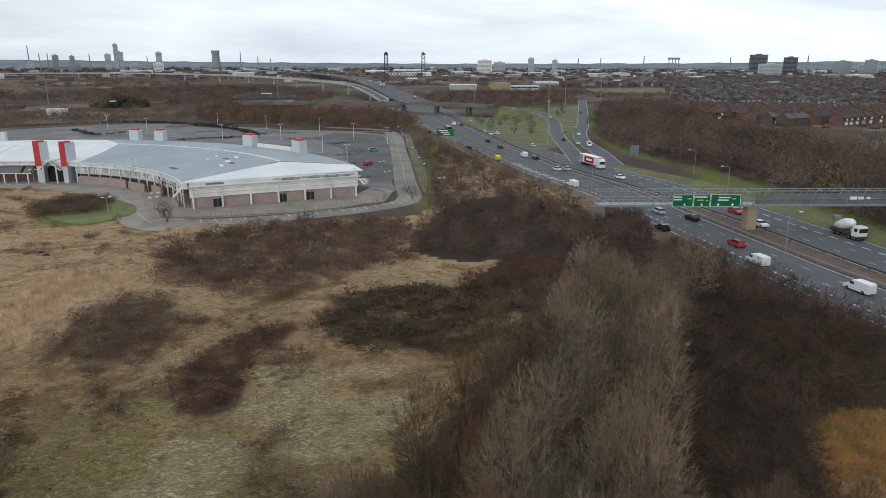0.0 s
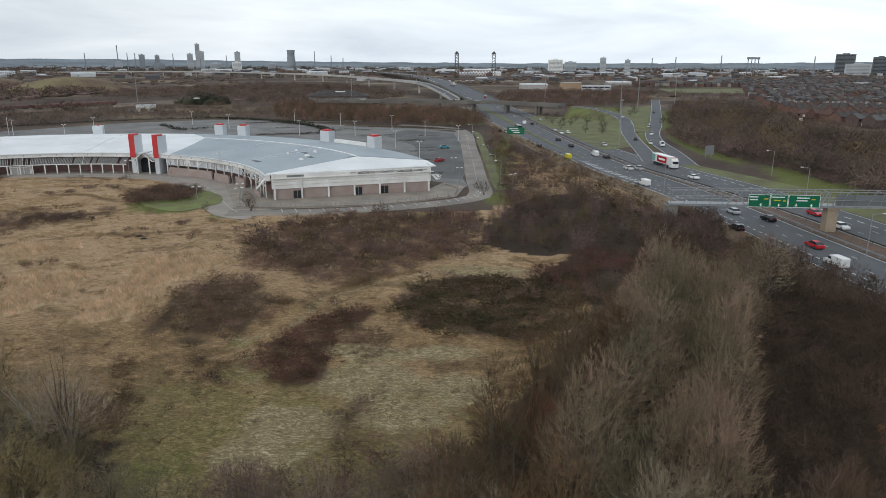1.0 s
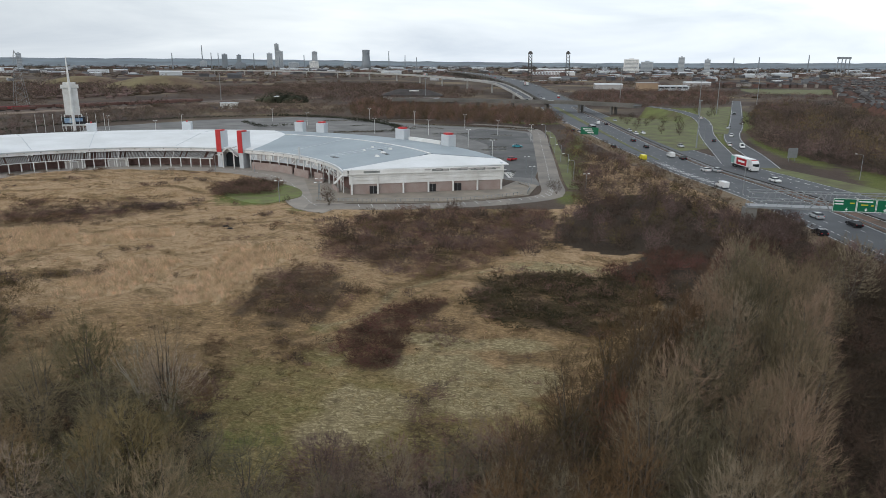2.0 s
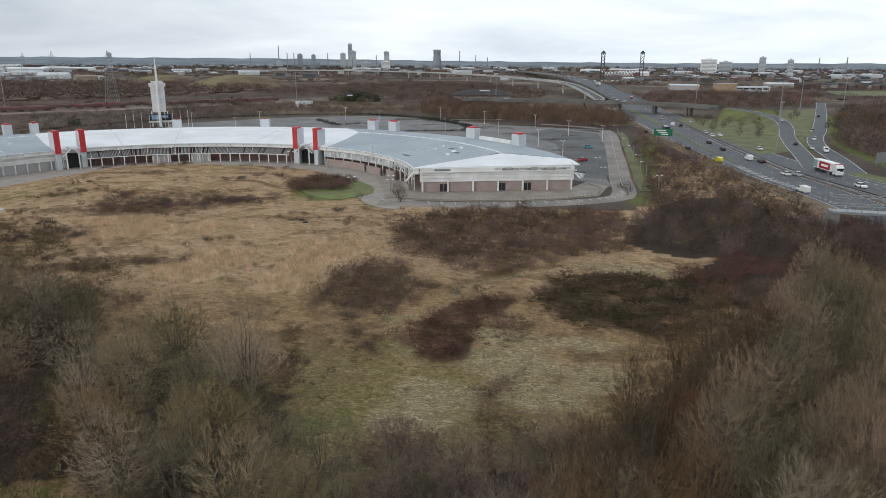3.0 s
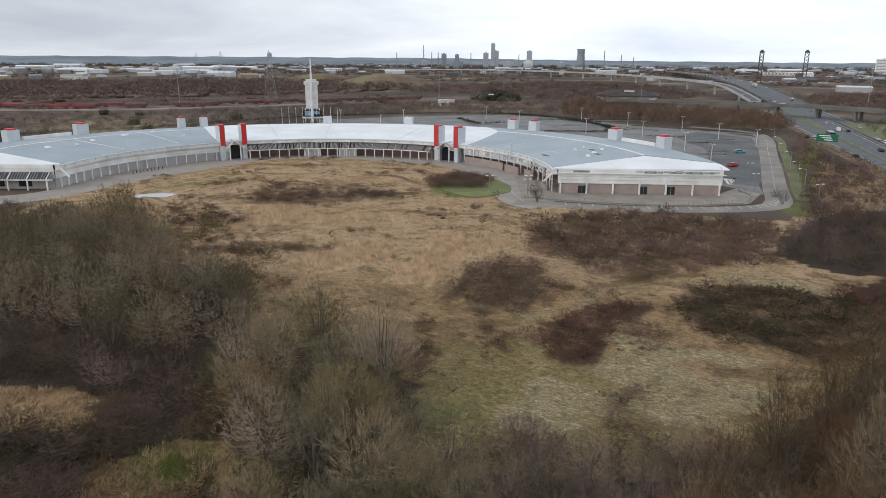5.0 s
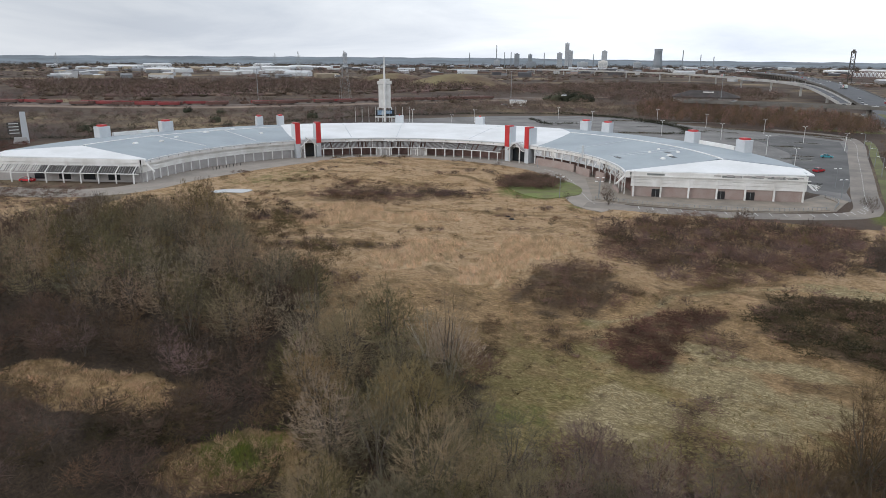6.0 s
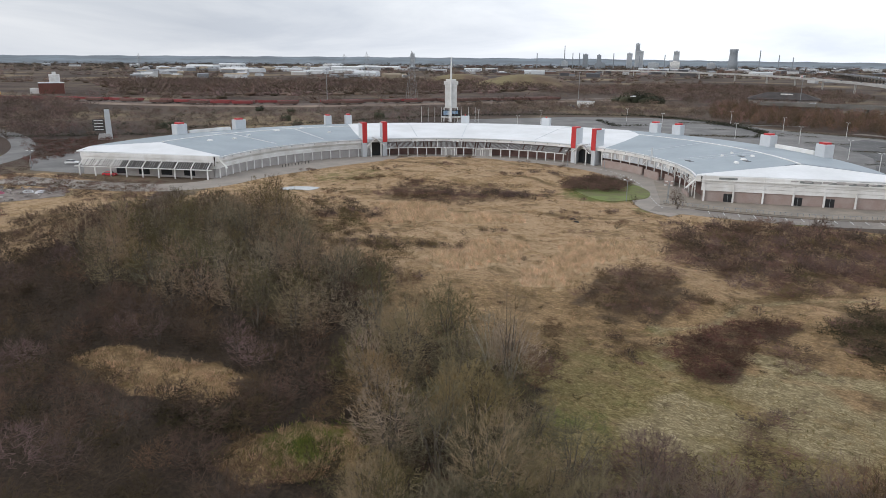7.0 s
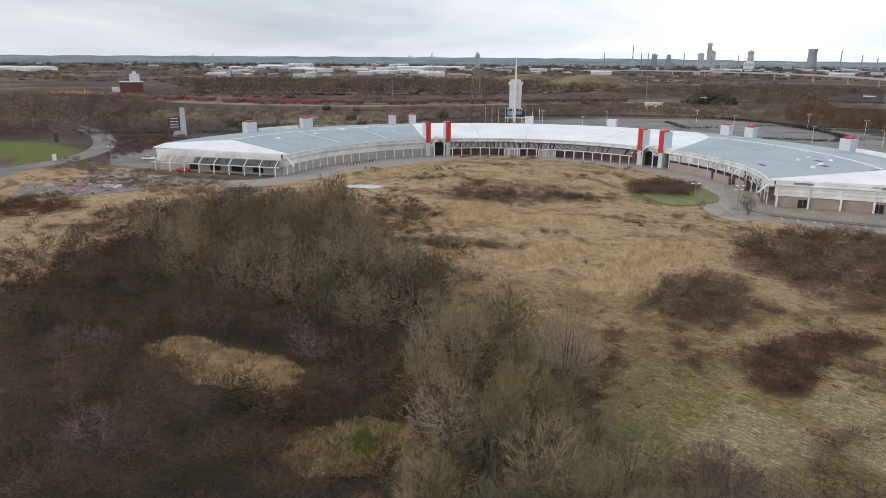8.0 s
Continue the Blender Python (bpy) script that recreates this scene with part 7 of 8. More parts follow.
for kx in range(7):
    put_vehicle(("silver", "white", "black", "blue")[kx % 4], -250 - kx * 4.5, 470 + kx * 6, 60, 0.0)

put_vehicle("far white", -249, 105, 40, 0.04)
put_vehicle("far silver", -244, 109, 40, 0.04)
stand([(-23, 149)], FORMS_ROUND, ["olive"], "rounded olive-brown evergreen-looking bush above scrub", (0.42, 0.44), 560, "bush", "bushes in the field")
for i, ln_ in enumerate(([(-200, 449), (-172, 436), (-142, 425), (-117, 405), (-97, 382), (-86, 353)], [(-132, 410), (-116, 403), (-96, 378), (-94, 358), (-101, 350)], [(-193, 388), (-170, 365), (-158, 377)])):
    row = smooth_line(ln_, 2.6)
    thicket("planting", "dark evergreen hedge between parts of the car park", row + np.random.default_rng(88 + i).normal(size=row.shape) * 0.7, FORMS_LOW, "evergreen", (1.5, 2.3), 88 + i, category="hedge")
for x, y, k in ((-24, 232, 0), (-30, 262, 40), (-33, 290, 10), (-44, 330, 30), (-66, 350, 20), (-90, 372, 25), (-120, 385, 30), (-36, 350, 5)):
    pts = [(x + math.cos(radians(k)) * (i - 3) * 1.5, y + math.sin(radians(k)) * (i - 3) * 1.5) for i in range(7)]
    structure("kerb_island", Shape().box((x, y, 0.02), (11, 2.6, 0.3), radians(k)), M_KERB, "kerbed planting island in the car park", "kerb")
    thicket("planting", "low dark evergreen shrubs on a kerb island", pts, FORMS_LOW, "evergreen", (0.7, 1.0), 90 + int(-x), category="hedge")


# ---------- beyond: viaducts, river bridge, railway ----------
def viaduct(name, line, d0, d1, gap, label, parapet=0.9, piers=True, pier_w=1.4, conc=M_CONCRETE):
    t = thing(name, label, "viaduct")
    part("deck", ribbon(line, d0, d1, -1.3, 0.0), conc, t)
    part("roadway", ribbon(line, d0 + 0.6, d1 - 0.6, 0.0, 0.06), M_ASPHALT, t)
    for d in (d0, d1):
        part("parapet", ribbon(line, d - 0.15, d + 0.15, 0.0, parapet), conc, t)
    if piers:
        seg = np.r_[0, np.cumsum(np.linalg.norm(np.diff(line[:, :2], axis=0), axis=1))]
        for s in np.arange(gap / 2, seg[-1], gap):
            p = [np.interp(s, seg, line[:, k]) for k in range(3)]
            i = int(np.searchsorted(seg, s))
            q = line[min(i, len(line) - 1)] - line[max(0, i - 1)]
            a = math.atan2(q[1], q[0]) + math.pi / 2
            if p[2] < 2.2:
                continue
            for k in ((-0.5, 0.5) if d1 - d0 > 9 else (0,)):
                off = (d0 + d1) / 2 + k * (d1 - d0) * 0.55
                x, y = p[0] - math.cos(a) * off, p[1] - math.sin(a) * off
                part("pier", Shape().box((x, y, (p[2] - 1.2) / 2), (1.8, pier_w, p[2] - 1.2), a), conc, t)
    return t


viaduct("flyover", SLIP_A[(SLIP_A[:, 0] < 47) & (SLIP_A[:, 0] > -140)], -5.5, 5.5, 26, "dark weathered concrete flyover crossing the motorway on piers", conc=mat("weathered_concrete", (0.19, 0.18, 0.165), 0.9, var=0.3, scale=0.1, fine=2.0))
MAIN = smooth_line([(-3, 584, 0.0), (-14, 640, 1.8), (-36, 740, 5.5), (-58, 850, 8.0), (-88, 1000, 9.0), (-118, 1150, 9.2), (-160, 1330, 9.2), (-240, 1600, 9.0), (-330, 1900, 8.0)], 15)
viaduct("viaduct", MAIN, -17, 11, 34, "long elevated motorway carrying traffic to the river", conc=M_DKCONC)
VIA = smooth_line([(-44, 650, 3.0), (-66, 720, 8.5), (-90, 800, 11.5), (-122, 885, 12), (-170, 985, 12), (-262, 1156, 12), (-352, 1285, 12), (-454, 1384, 12), (-640, 1520, 11.5), (-900, 1660, 9), (-1150, 1760, 5)], 15)
viaduct("curved_viaduct", VIA, -4.4, 4.4, 120, "slender pale concrete viaduct curving across scrubland", 1.1, True, 2.2, mat("pale_viaduct", (0.50, 0.49, 0.47), 0.85, var=0.2, scale=0.05, fine=0.5))
far_r = random.Random(12)
for ln_, offs, n in ((MAIN, (-13, -9.5, -6, 3.5, 7), 46), (VIA, (-2, 2), 16), (SLIP_A[(SLIP_A[:, 0] < 40) & (SLIP_A[:, 0] > -280)], (-2, 2), 4)):
    for k in range(n):
        i = far_r.randrange(2, len(ln_) - 2)
        o = far_r.choice(offs)
        p = offset_line(ln_, o)[i]
        q = ln_[i + 1] - ln_[i - 1]
        put_vehicle(far_r.choice(("far white", "far silver", "far black", "far red", "far silver", "far white")), p[0], p[1], math.degrees(math.atan2(q[1], q[0])) + (180 if o > 0 else 0), p[2] + 0.08)
put_vehicle("lorry", -240, 1116, 120, 12.1)
put_vehicle("lorry", -60, 842, 105, 8.1)
# lift bridge over the river
lift_b = thing("lift_bridge", "dark steel vertical-lift bridge with two lattice towers", "bridge", at=pose(-59, 1438, 0))
for x in (-37, 37):
    s = Shape()
    for dx in (-3.2, 3.2):
        for dy in (-4, 4):
            s.box((x + dx, dy, 25), (1.3, 1.3, 50), 0, 0.8)
    for z in range(4, 50, 6):
        for dy in (-4, 4):
            s.tube((x - 3.2, dy, z), (x + 3.2, dy, z + 6), 0.35, n=4).tube((x + 3.2, dy, z), (x - 3.2, dy, z + 6), 0.35, n=4)
        for dx in (-3.2, 3.2):
            s.tube((x + dx, -4, z), (x + dx, 4, z + 6), 0.35, n=4)
    part("tower", s, M_DKSTEEL, lift_b, "dark lattice lift tower")
    part("tower_head", Shape().box((x, 0, 51.5), (9, 10, 3), 0, 0.8).box((x, 0, 54), (4, 6, 2.4)), M_DKSTEEL, lift_b)
tr = Shape()
for dy in (-4, 4):
    tr.box((0, dy, 8), (170, 1.0, 1.2)).box((0, dy, 18), (70, 1.0, 1.2))
    for k in range(-6, 6):
        tr.tube((k * 6, dy, 8), (k * 6 + 6, dy, 18), 0.45, n=4).tube((k * 6 + 6, dy, 8), (k * 6, dy, 18), 0.45, n=4)
part("span", tr, mat("bridge_paint", (0.16, 0.10, 0.09), 0.7, var=0.3, scale=0.1), lift_b, "dull red truss span")
structure("river", Shape().slab([(-260, 1352), (-60, 1372), (20, 1390), (20, 1404), (-80, 1398), (-260, 1380)], -0.3, 0.3), mat("river_water", (0.16, 0.17, 0.17), 0.08, var=0.1, bump=0), "pale river water below the bridge", "river")

RAIL = smooth_line([(-760, 190), (-660, 235), (-589, 271), (-514, 305), (-450, 350), (-402, 420), (-335, 544), (-270, 680)], 8)
structure("railway", ribbon(RAIL, -9, 9, -0.2, 0.35), mat("ballast", (0.17, 0.13, 0.11), 0.95, var=0.35, scale=0.1, fine=1), "railway sidings on brown ballast", "railway")
structure("yard", ribbon(RAIL, 9, 30, -0.2, 0.12), mat("yard_earth", (0.27, 0.20, 0.15), 0.95, var=0.4, scale=0.03, fine=0.3, second=(0.13, 0.09, 0.07)), "bare earth yard beside the railway", "yard")


def make_wagon(material, label):
    t = thing("wagon", label, "railway wagon", "goods wagons")
    part("bed", Shape().box((0, 0, 1.3), (15.4, 2.7, 0.5)), material, t)
    part("bogie", Shape().box((-5, 0, 0.65), (2.8, 2.0, 0.8)), M_DKSTEEL, t)
    part("bogie", Shape().box((5, 0, 0.65), (2.8, 2.0, 0.8)), M_DKSTEEL, t)
    for x in (-7.6, 7.6):
        part("bulkhead", Shape().box((x, 0, 2.2), (0.3, 2.7, 1.6)), material, t)
    part("load", Shape().box((0, 0, 2.2), (14.6, 2.6, 1.3), 0, 0.97), material, t)
    return t


W_RED = make_wagon(mat("wagon_red", (0.27, 0.04, 0.042), 0.6, var=0.3, scale=0.15, second=(0.17, 0.035, 0.035)), "red goods wagon on railway sidings")
W_BRN = make_wagon(mat("wagon_brown", (0.15, 0.075, 0.06), 0.7, var=0.3, scale=0.15), "rusty brown goods wagon on railway sidings")
seg = np.r_[0, np.cumsum(np.linalg.norm(np.diff(RAIL, axis=0), axis=1))]
first_w = {}
for off in (-5, 2, 9):
    ln_ = offset_line(RAIL, off)
    for k, s in enumerate(np.arange(60, seg[-1] - 130, 16.6)):
        if far_r.random() < (0.12 if off < 0 else 0.4):
            continue
        p = [np.interp(s, seg, ln_[:, j]) for j in range(2)]
        q = [np.interp(s + 8, seg, ln_[:, j]) for j in range(2)]
        src = W_RED if (off < 0 and s < 480 and far_r.random() < 0.75 or far_r.random() < 0.2) else W_BRN
        m = pose(p[0], p[1], 0.35, 0, 0, math.degrees(math.atan2(q[1] - p[1], q[0] - p[0])))
        if src.name not in first_w:
            first_w[src.name] = 1
            src.matrix_basis = m
        else:
            copy_thing(src, m)


# ---------- buildings in the distance ----------
def make_shed(L, W, h, wall, roof, label):
    t = thing("warehouse", label, "warehouse", "distant sheds")
    part("wall", Shape().box((0, 0, h / 2), (L, W, h)), wall, t)
    s = Shape()
    ridge = h + W * 0.07
    for k in range(2):
        y0, y1 = -W / 2 - 0.3 + k * W / 2, -W / 2 + 0.3 + (k + 1) * W / 2
        ym = (y0 + y1) / 2
        s.loft([[(x, y0, h - 0.2), (x, y1, h - 0.2), (x, y1, h + 0.15), (x, ym, ridge), (x, y0, h + 0.15)] for x in (-L / 2 - 0.3, L / 2 + 0.3)])
    part("roof", s, roof, t)
    part("loading_door", Shape().box((-L / 5, -W / 2 - 0.06, 2.3), (4.4, 0.2, 4.4)), M_GPANEL, t)
    return t


M_FARROOF = mat("pale_roof", (0.62, 0.64, 0.66), 0.6, var=0.15, scale=0.02, fine=0.2)
M_TANWALL = mat("tan_render", (0.42, 0.30, 0.20), 0.85, var=0.15, scale=0.05, fine=0.5)
SHEDS = [make_shed(70, 38, 8, M_WHITE, M_WHITE_ROOF, "long white industrial shed"), make_shed(48, 30, 7, M_LGREY, M_FARROOF, "grey industrial shed with a pale roof"),
         make_shed(36, 22, 6, M_GPANEL, M_FARROOF, "low grey warehouse on the plain"), make_shed(90, 46, 9, M_LGREY, M_WHITE_ROOF, "large pale distribution shed"), make_shed(40, 18, 6, M_BRICK, M_GREY_ROOF, "small brick workshop with a grey roof")]
used_sheds = set()


def put_shed(k, x, y, yaw):
    m = pose(x, y, 0, 0, 0, yaw)
    if k not in used_sheds:
        used_sheds.add(k)
        SHEDS[k].matrix_basis = m
    else:
        copy_thing(SHEDS[k], m)


def sector(r, az):
    return -math.sin(radians(az)) * r, math.cos(radians(az)) * r


sr = random.Random(31)
# the estate of white sheds to the north-west, the works to the north, the town to the east
for n, r0, r1, a0, a1, kinds in ((16, 1450, 2400, 43, 61, (0, 1, 2, 1, 2, 3)), (6, 2300, 3200, 40, 70, (0, 3, 1)), (14, 1600, 2900, 18, 42, (1, 2, 4, 2)), (18, 1800, 3400, -4, 18, (1, 2, 4, 0)), (14, 1600, 3200, -22, -2, (2, 1, 4, 2)), (9, 1900, 3200, -38, -14, (1, 2, 4, 4)), (4, 1900, 2100, 72, 78, (0, 3))):
    for k in range(n):
        x, y = sector(sr.uniform(r0, r1), sr.uniform(a0, a1))
        put_shed(sr.choice(kinds), x, y, sr.choice((20, 25, 110, 30)) + sr.uniform(-5, 5))
for k, x, y, yaw in ((2, 40, 985, 5), (2, 175, 1120, 5)):
    put_shed(k, x, y, yaw)
off_b = thing("office_block", "tan and white two-storey office block", "office", at=pose(86, 935, 0, 0, 0, 8))
part("wall", Shape().box((0, 0, 5), (24, 18, 10)), M_TANWALL, off_b)
part("wing", Shape().box((32, 4, 3.5), (40, 16, 7)), M_LGREY, off_b)
for k in range(5):
    part("window_band", Shape().box((32 - 15 + k * 7.5, -4.1, 4.4), (6.2, 0.3, 1.6)), M_GLASS, off_b)
part("roof", Shape().box((0, 0, 10.3), (25, 19, 0.6)), M_GPANEL, off_b)
bb = thing("brick_works", "square red-brick building with a pale flat roof", "building", at=pose(-742, 303, 0, 0, 0, 65))
part("wall", Shape().box((0, 0, 5), (22, 15, 10)), mat("red_brick", (0.17, 0.07, 0.055), 0.9, var=0.2, scale=0.1, fine=1), bb)
part("roof", Shape().box((0, 0, 10.3), (22.6, 15.6, 0.6)), M_FARROOF, bb)
part("wing", Shape().box((-14, 2, 2.5), (10, 9, 5)), M_WHITE, bb)


def block(x, y, w, h, label, material, win=True, d=None):
    """A tower block whose storeys show as rows of windows, haze-coloured except on dark towers."""
    t = thing("tower_block", label, "tower block", "skyline", pose(x, y, 0, 0, 0, math.degrees(math.atan2(-x, y))))
    part("wall", Shape().box((0, 0, h / 2), (w, d or w * 0.7, h), 0, 1, 0.3), material, t)
    if win:
        for z in np.arange(5, h - 3, 4.2):
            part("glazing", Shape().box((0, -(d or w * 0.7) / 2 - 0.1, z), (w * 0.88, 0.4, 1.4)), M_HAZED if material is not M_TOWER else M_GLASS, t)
    part("plant_room", Shape().box((0, 0, h + 1.5), (w * 0.35, w * 0.3, 3)), material, t)
    return t


# skyline colours lightened and greyed to paint in the haze of distance
M_HAZE = mat("pale_skyline_haze", (0.46, 0.49, 0.52), 0.85, var=0.15, scale=0.03, fine=0.3)
M_HAZED = mat("grey_skyline_haze", (0.27, 0.30, 0.33), 0.85, var=0.2, scale=0.03, fine=0.3)
M_TOWER = mat("dark_tower_cladding", (0.13, 0.15, 0.17), 0.7, var=0.2, scale=0.05, fine=0.5)
ct = thing("cooling_tower", "grey concrete cooling tower on the skyline", "cooling tower", at=pose(-845, 2783, 0))
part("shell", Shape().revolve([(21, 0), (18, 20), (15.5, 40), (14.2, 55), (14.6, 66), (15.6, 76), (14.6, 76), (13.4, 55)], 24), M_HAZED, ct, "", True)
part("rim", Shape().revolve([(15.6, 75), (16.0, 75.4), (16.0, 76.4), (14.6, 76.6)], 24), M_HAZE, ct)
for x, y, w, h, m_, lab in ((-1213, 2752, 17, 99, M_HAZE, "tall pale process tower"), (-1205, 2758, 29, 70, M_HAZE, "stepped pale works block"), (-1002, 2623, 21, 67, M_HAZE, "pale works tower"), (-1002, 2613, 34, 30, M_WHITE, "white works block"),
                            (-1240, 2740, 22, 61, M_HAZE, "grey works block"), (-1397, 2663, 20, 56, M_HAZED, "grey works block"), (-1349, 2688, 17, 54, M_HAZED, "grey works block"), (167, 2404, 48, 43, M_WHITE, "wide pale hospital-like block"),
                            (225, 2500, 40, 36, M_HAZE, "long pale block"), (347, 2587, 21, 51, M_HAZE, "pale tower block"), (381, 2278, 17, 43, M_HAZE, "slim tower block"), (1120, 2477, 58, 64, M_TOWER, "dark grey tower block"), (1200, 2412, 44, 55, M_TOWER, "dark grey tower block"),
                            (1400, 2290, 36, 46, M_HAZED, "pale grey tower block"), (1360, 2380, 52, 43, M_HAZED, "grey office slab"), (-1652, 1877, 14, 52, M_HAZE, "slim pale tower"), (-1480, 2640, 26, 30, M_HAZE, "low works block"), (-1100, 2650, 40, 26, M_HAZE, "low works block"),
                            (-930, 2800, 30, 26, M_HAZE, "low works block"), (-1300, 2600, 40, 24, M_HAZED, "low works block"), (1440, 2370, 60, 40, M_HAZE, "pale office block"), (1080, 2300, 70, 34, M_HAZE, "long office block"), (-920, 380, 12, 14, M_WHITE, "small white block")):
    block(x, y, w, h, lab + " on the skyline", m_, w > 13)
for x, y, h in ((-1521, 2709, 92), (-1443, 2639, 62), (-1419, 2651, 62), (-1297, 2714, 61), (-757, 2809, 72), (-1330, 2640, 52), (-1380, 2610, 58), (-1180, 2700, 50), (-700, 2850, 56), (-640, 2800, 48), (700, 2400, 58), (1200, 2300, 60), (1420, 2200, 70), (950, 2300, 55), (-1100, 2760, 56), (-1560, 2550, 60), (500, 2500, 50), (560, 2420, 52)):
    t = thing("chimney_stack", "thin industrial chimney on the skyline", "chimney", "skyline chimneys", pose(x, y, 0))
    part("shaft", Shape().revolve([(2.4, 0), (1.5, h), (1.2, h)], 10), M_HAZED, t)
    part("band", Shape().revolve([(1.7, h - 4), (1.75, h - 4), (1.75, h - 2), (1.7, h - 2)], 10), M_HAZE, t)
rig = thing("gantry_crane", "grey shipyard gantry on the skyline", "crane", at=pose(826, 2476, 0, 0, 0, -18))
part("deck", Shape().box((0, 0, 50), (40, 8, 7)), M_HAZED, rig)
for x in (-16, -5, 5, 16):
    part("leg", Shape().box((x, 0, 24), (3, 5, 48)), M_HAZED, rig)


def pylon(x, y, h, yaw):
    t = thing("electricity_pylon", "grey lattice electricity pylon", "pylon", "electricity pylons", pose(x, y, 0, 0, 0, yaw))
    s = Shape()
    b, top = h * 0.11, h * 0.025
    for sx in (-1, 1):
        for sy in (-1, 1):
            s.tube((sx * b, sy * b, 0), (sx * top, sy * top, h * 0.9), 0.15, 0.10, n=4)
            s.tube((sx * top, sy * top, h * 0.9), (0, 0, h), 0.14, n=4)
    n = 9
    for k in range(n):
        z0, z1 = h * 0.9 * k / n, h * 0.9 * (k + 1) / n
        r0, r1 = b + (top - b) * k / n, b + (top - b) * (k + 1) / n
        for sy in (-1, 1):
            s.tube((-r0, sy * r0, z0), (r1, sy * r1, z1), 0.06, n=4).tube((r0, sy * r0, z0), (-r1, sy * r1, z1), 0.06, n=4)
    part("lattice", s, M_STEEL, t)
    for z, w in ((0.62, 0.16), (0.74, 0.13), (0.86, 0.10)):
        part("crossarm", Shape().tube((-h * w, 0, h * z), (h * w, 0, h * z), 0.16, n=4).tube((-h * w, 0, h * z), (0, 0, h * (z + 0.05)), 0.1, n=4).tube((h * w, 0, h * z), (0, 0, h * (z + 0.05)), 0.1, n=4), M_STEEL, t)


for x, y, h, yaw in ((-405, 459, 42, 30), (-700, 700, 44, 30), (-1000, 940, 44, 30), (-900, 480, 40, 20)):
    pylon(x, y, h, yaw)

# ---------- terraced housing ----------
M_TILE = [mat("slate_roof", (0.085, 0.076, 0.074), 0.9, var=0.3, scale=0.2, fine=1.5, spec=0.15), mat("red_tile_roof", (0.12, 0.075, 0.063), 0.9, var=0.3, scale=0.2, fine=1.5, spec=0.15), mat("pale_slate_roof", (0.13, 0.125, 0.125), 0.9, var=0.25, scale=0.2, fine=1.5, spec=0.15)]
M_HB = [mat("house_brick", (0.175, 0.10, 0.08), 0.9, var=0.2, scale=0.3, fine=3), mat("house_render", (0.36, 0.33, 0.30), 0.9, var=0.15, scale=0.2, fine=2), mat("house_brown_brick", (0.12, 0.085, 0.075), 0.9, var=0.2, scale=0.3, fine=3)]


def make_house(wall, roof, label):
    t = thing("house", label, "house", "terraced houses")
    L, W, h, r = 7.0, 8.0, 5.0, 7.6
    w = Shape().loft([[(x, -W / 2, 0), (x, W / 2, 0), (x, W / 2, h), (x, 0, r - 0.15), (x, -W / 2, h)] for x in (-L / 2, L / 2)])
    part("wall", w, wall, t)
    part("roof", Shape().loft([[(x, -W / 2 - 0.4, h - 0.25), (x, 0, r), (x, W / 2 + 0.4, h - 0.25), (x, W / 2 + 0.4, h), (x, 0, r + 0.25), (x, -W / 2 - 0.4, h)] for x in (-L / 2 - 0.15, L / 2 + 0.15)]), roof, t)
    part("chimney", Shape().box((L / 2 - 0.8, 0, r + 0.5), (0.9, 1.4, 1.8)), wall, t)
    part("window", Shape().box((-1.8, -W / 2 - 0.02, 3.8), (1.4, 0.12, 1.2)), M_GLASS, t)
    part("window", Shape().box((1.8, -W / 2 - 0.02, 3.8), (1.4, 0.12, 1.2)), M_SIGNWHITE, t)
    part("bay_window", Shape().box((0.6, -W / 2 - 0.3, 1.4), (2.0, 0.8, 1.7)), M_SIGNWHITE, t)
    return t


HOUSES = [make_house(M_HB[0], M_TILE[0], "red-brick terraced house with a slate roof"), make_house(M_HB[0], M_TILE[1], "red-brick house with a red tiled roof"), make_house(M_HB[1], M_TILE[0], "pale rendered house with a slate roof"), make_house(M_HB[2], M_TILE[2], "brown-brick house with a pale slate roof")]
used_h = set()
hr = random.Random(8)


def put_house(k, x, y, yaw):
    m = pose(x, y, 0, 0, 0, yaw)
    if k not in used_h:
        used_h.add(k)
        HOUSES[k].matrix_basis = m
    else:
        copy_thing(HOUSES[k], m)


TOWN = [(190, 476), (212, 420), (256, 398), (345, 415), (880, 1030), (1000, 1500), (620, 1700), (360, 1250), (352, 1080), (262, 790)]
count = 0
roofs, walls_far = [Shape() for _ in range(3)], [Shape() for _ in range(3)]


def far_house(x, y, a, L, W, h):
    """One house of a far street: walls and a pitched roof."""
    ca, sa = math.cos(a), math.sin(a)

    def at(p, q, z):
        return (x + p * ca - q * sa, y + p * sa + q * ca, z)
    walls_far[hr.choice((0, 0, 1, 0, 2, 2))].box((x, y, h / 2), (L, W, h), a)
    roofs[hr.choice((0, 0, 1, 2, 2))].loft([[at(p, -W / 2 - 0.4, h), at(p, W / 2 + 0.4, h), at(p, 0, h + W * 0.27)] for p in (-L / 2 - 0.1, L / 2 + 0.1)])


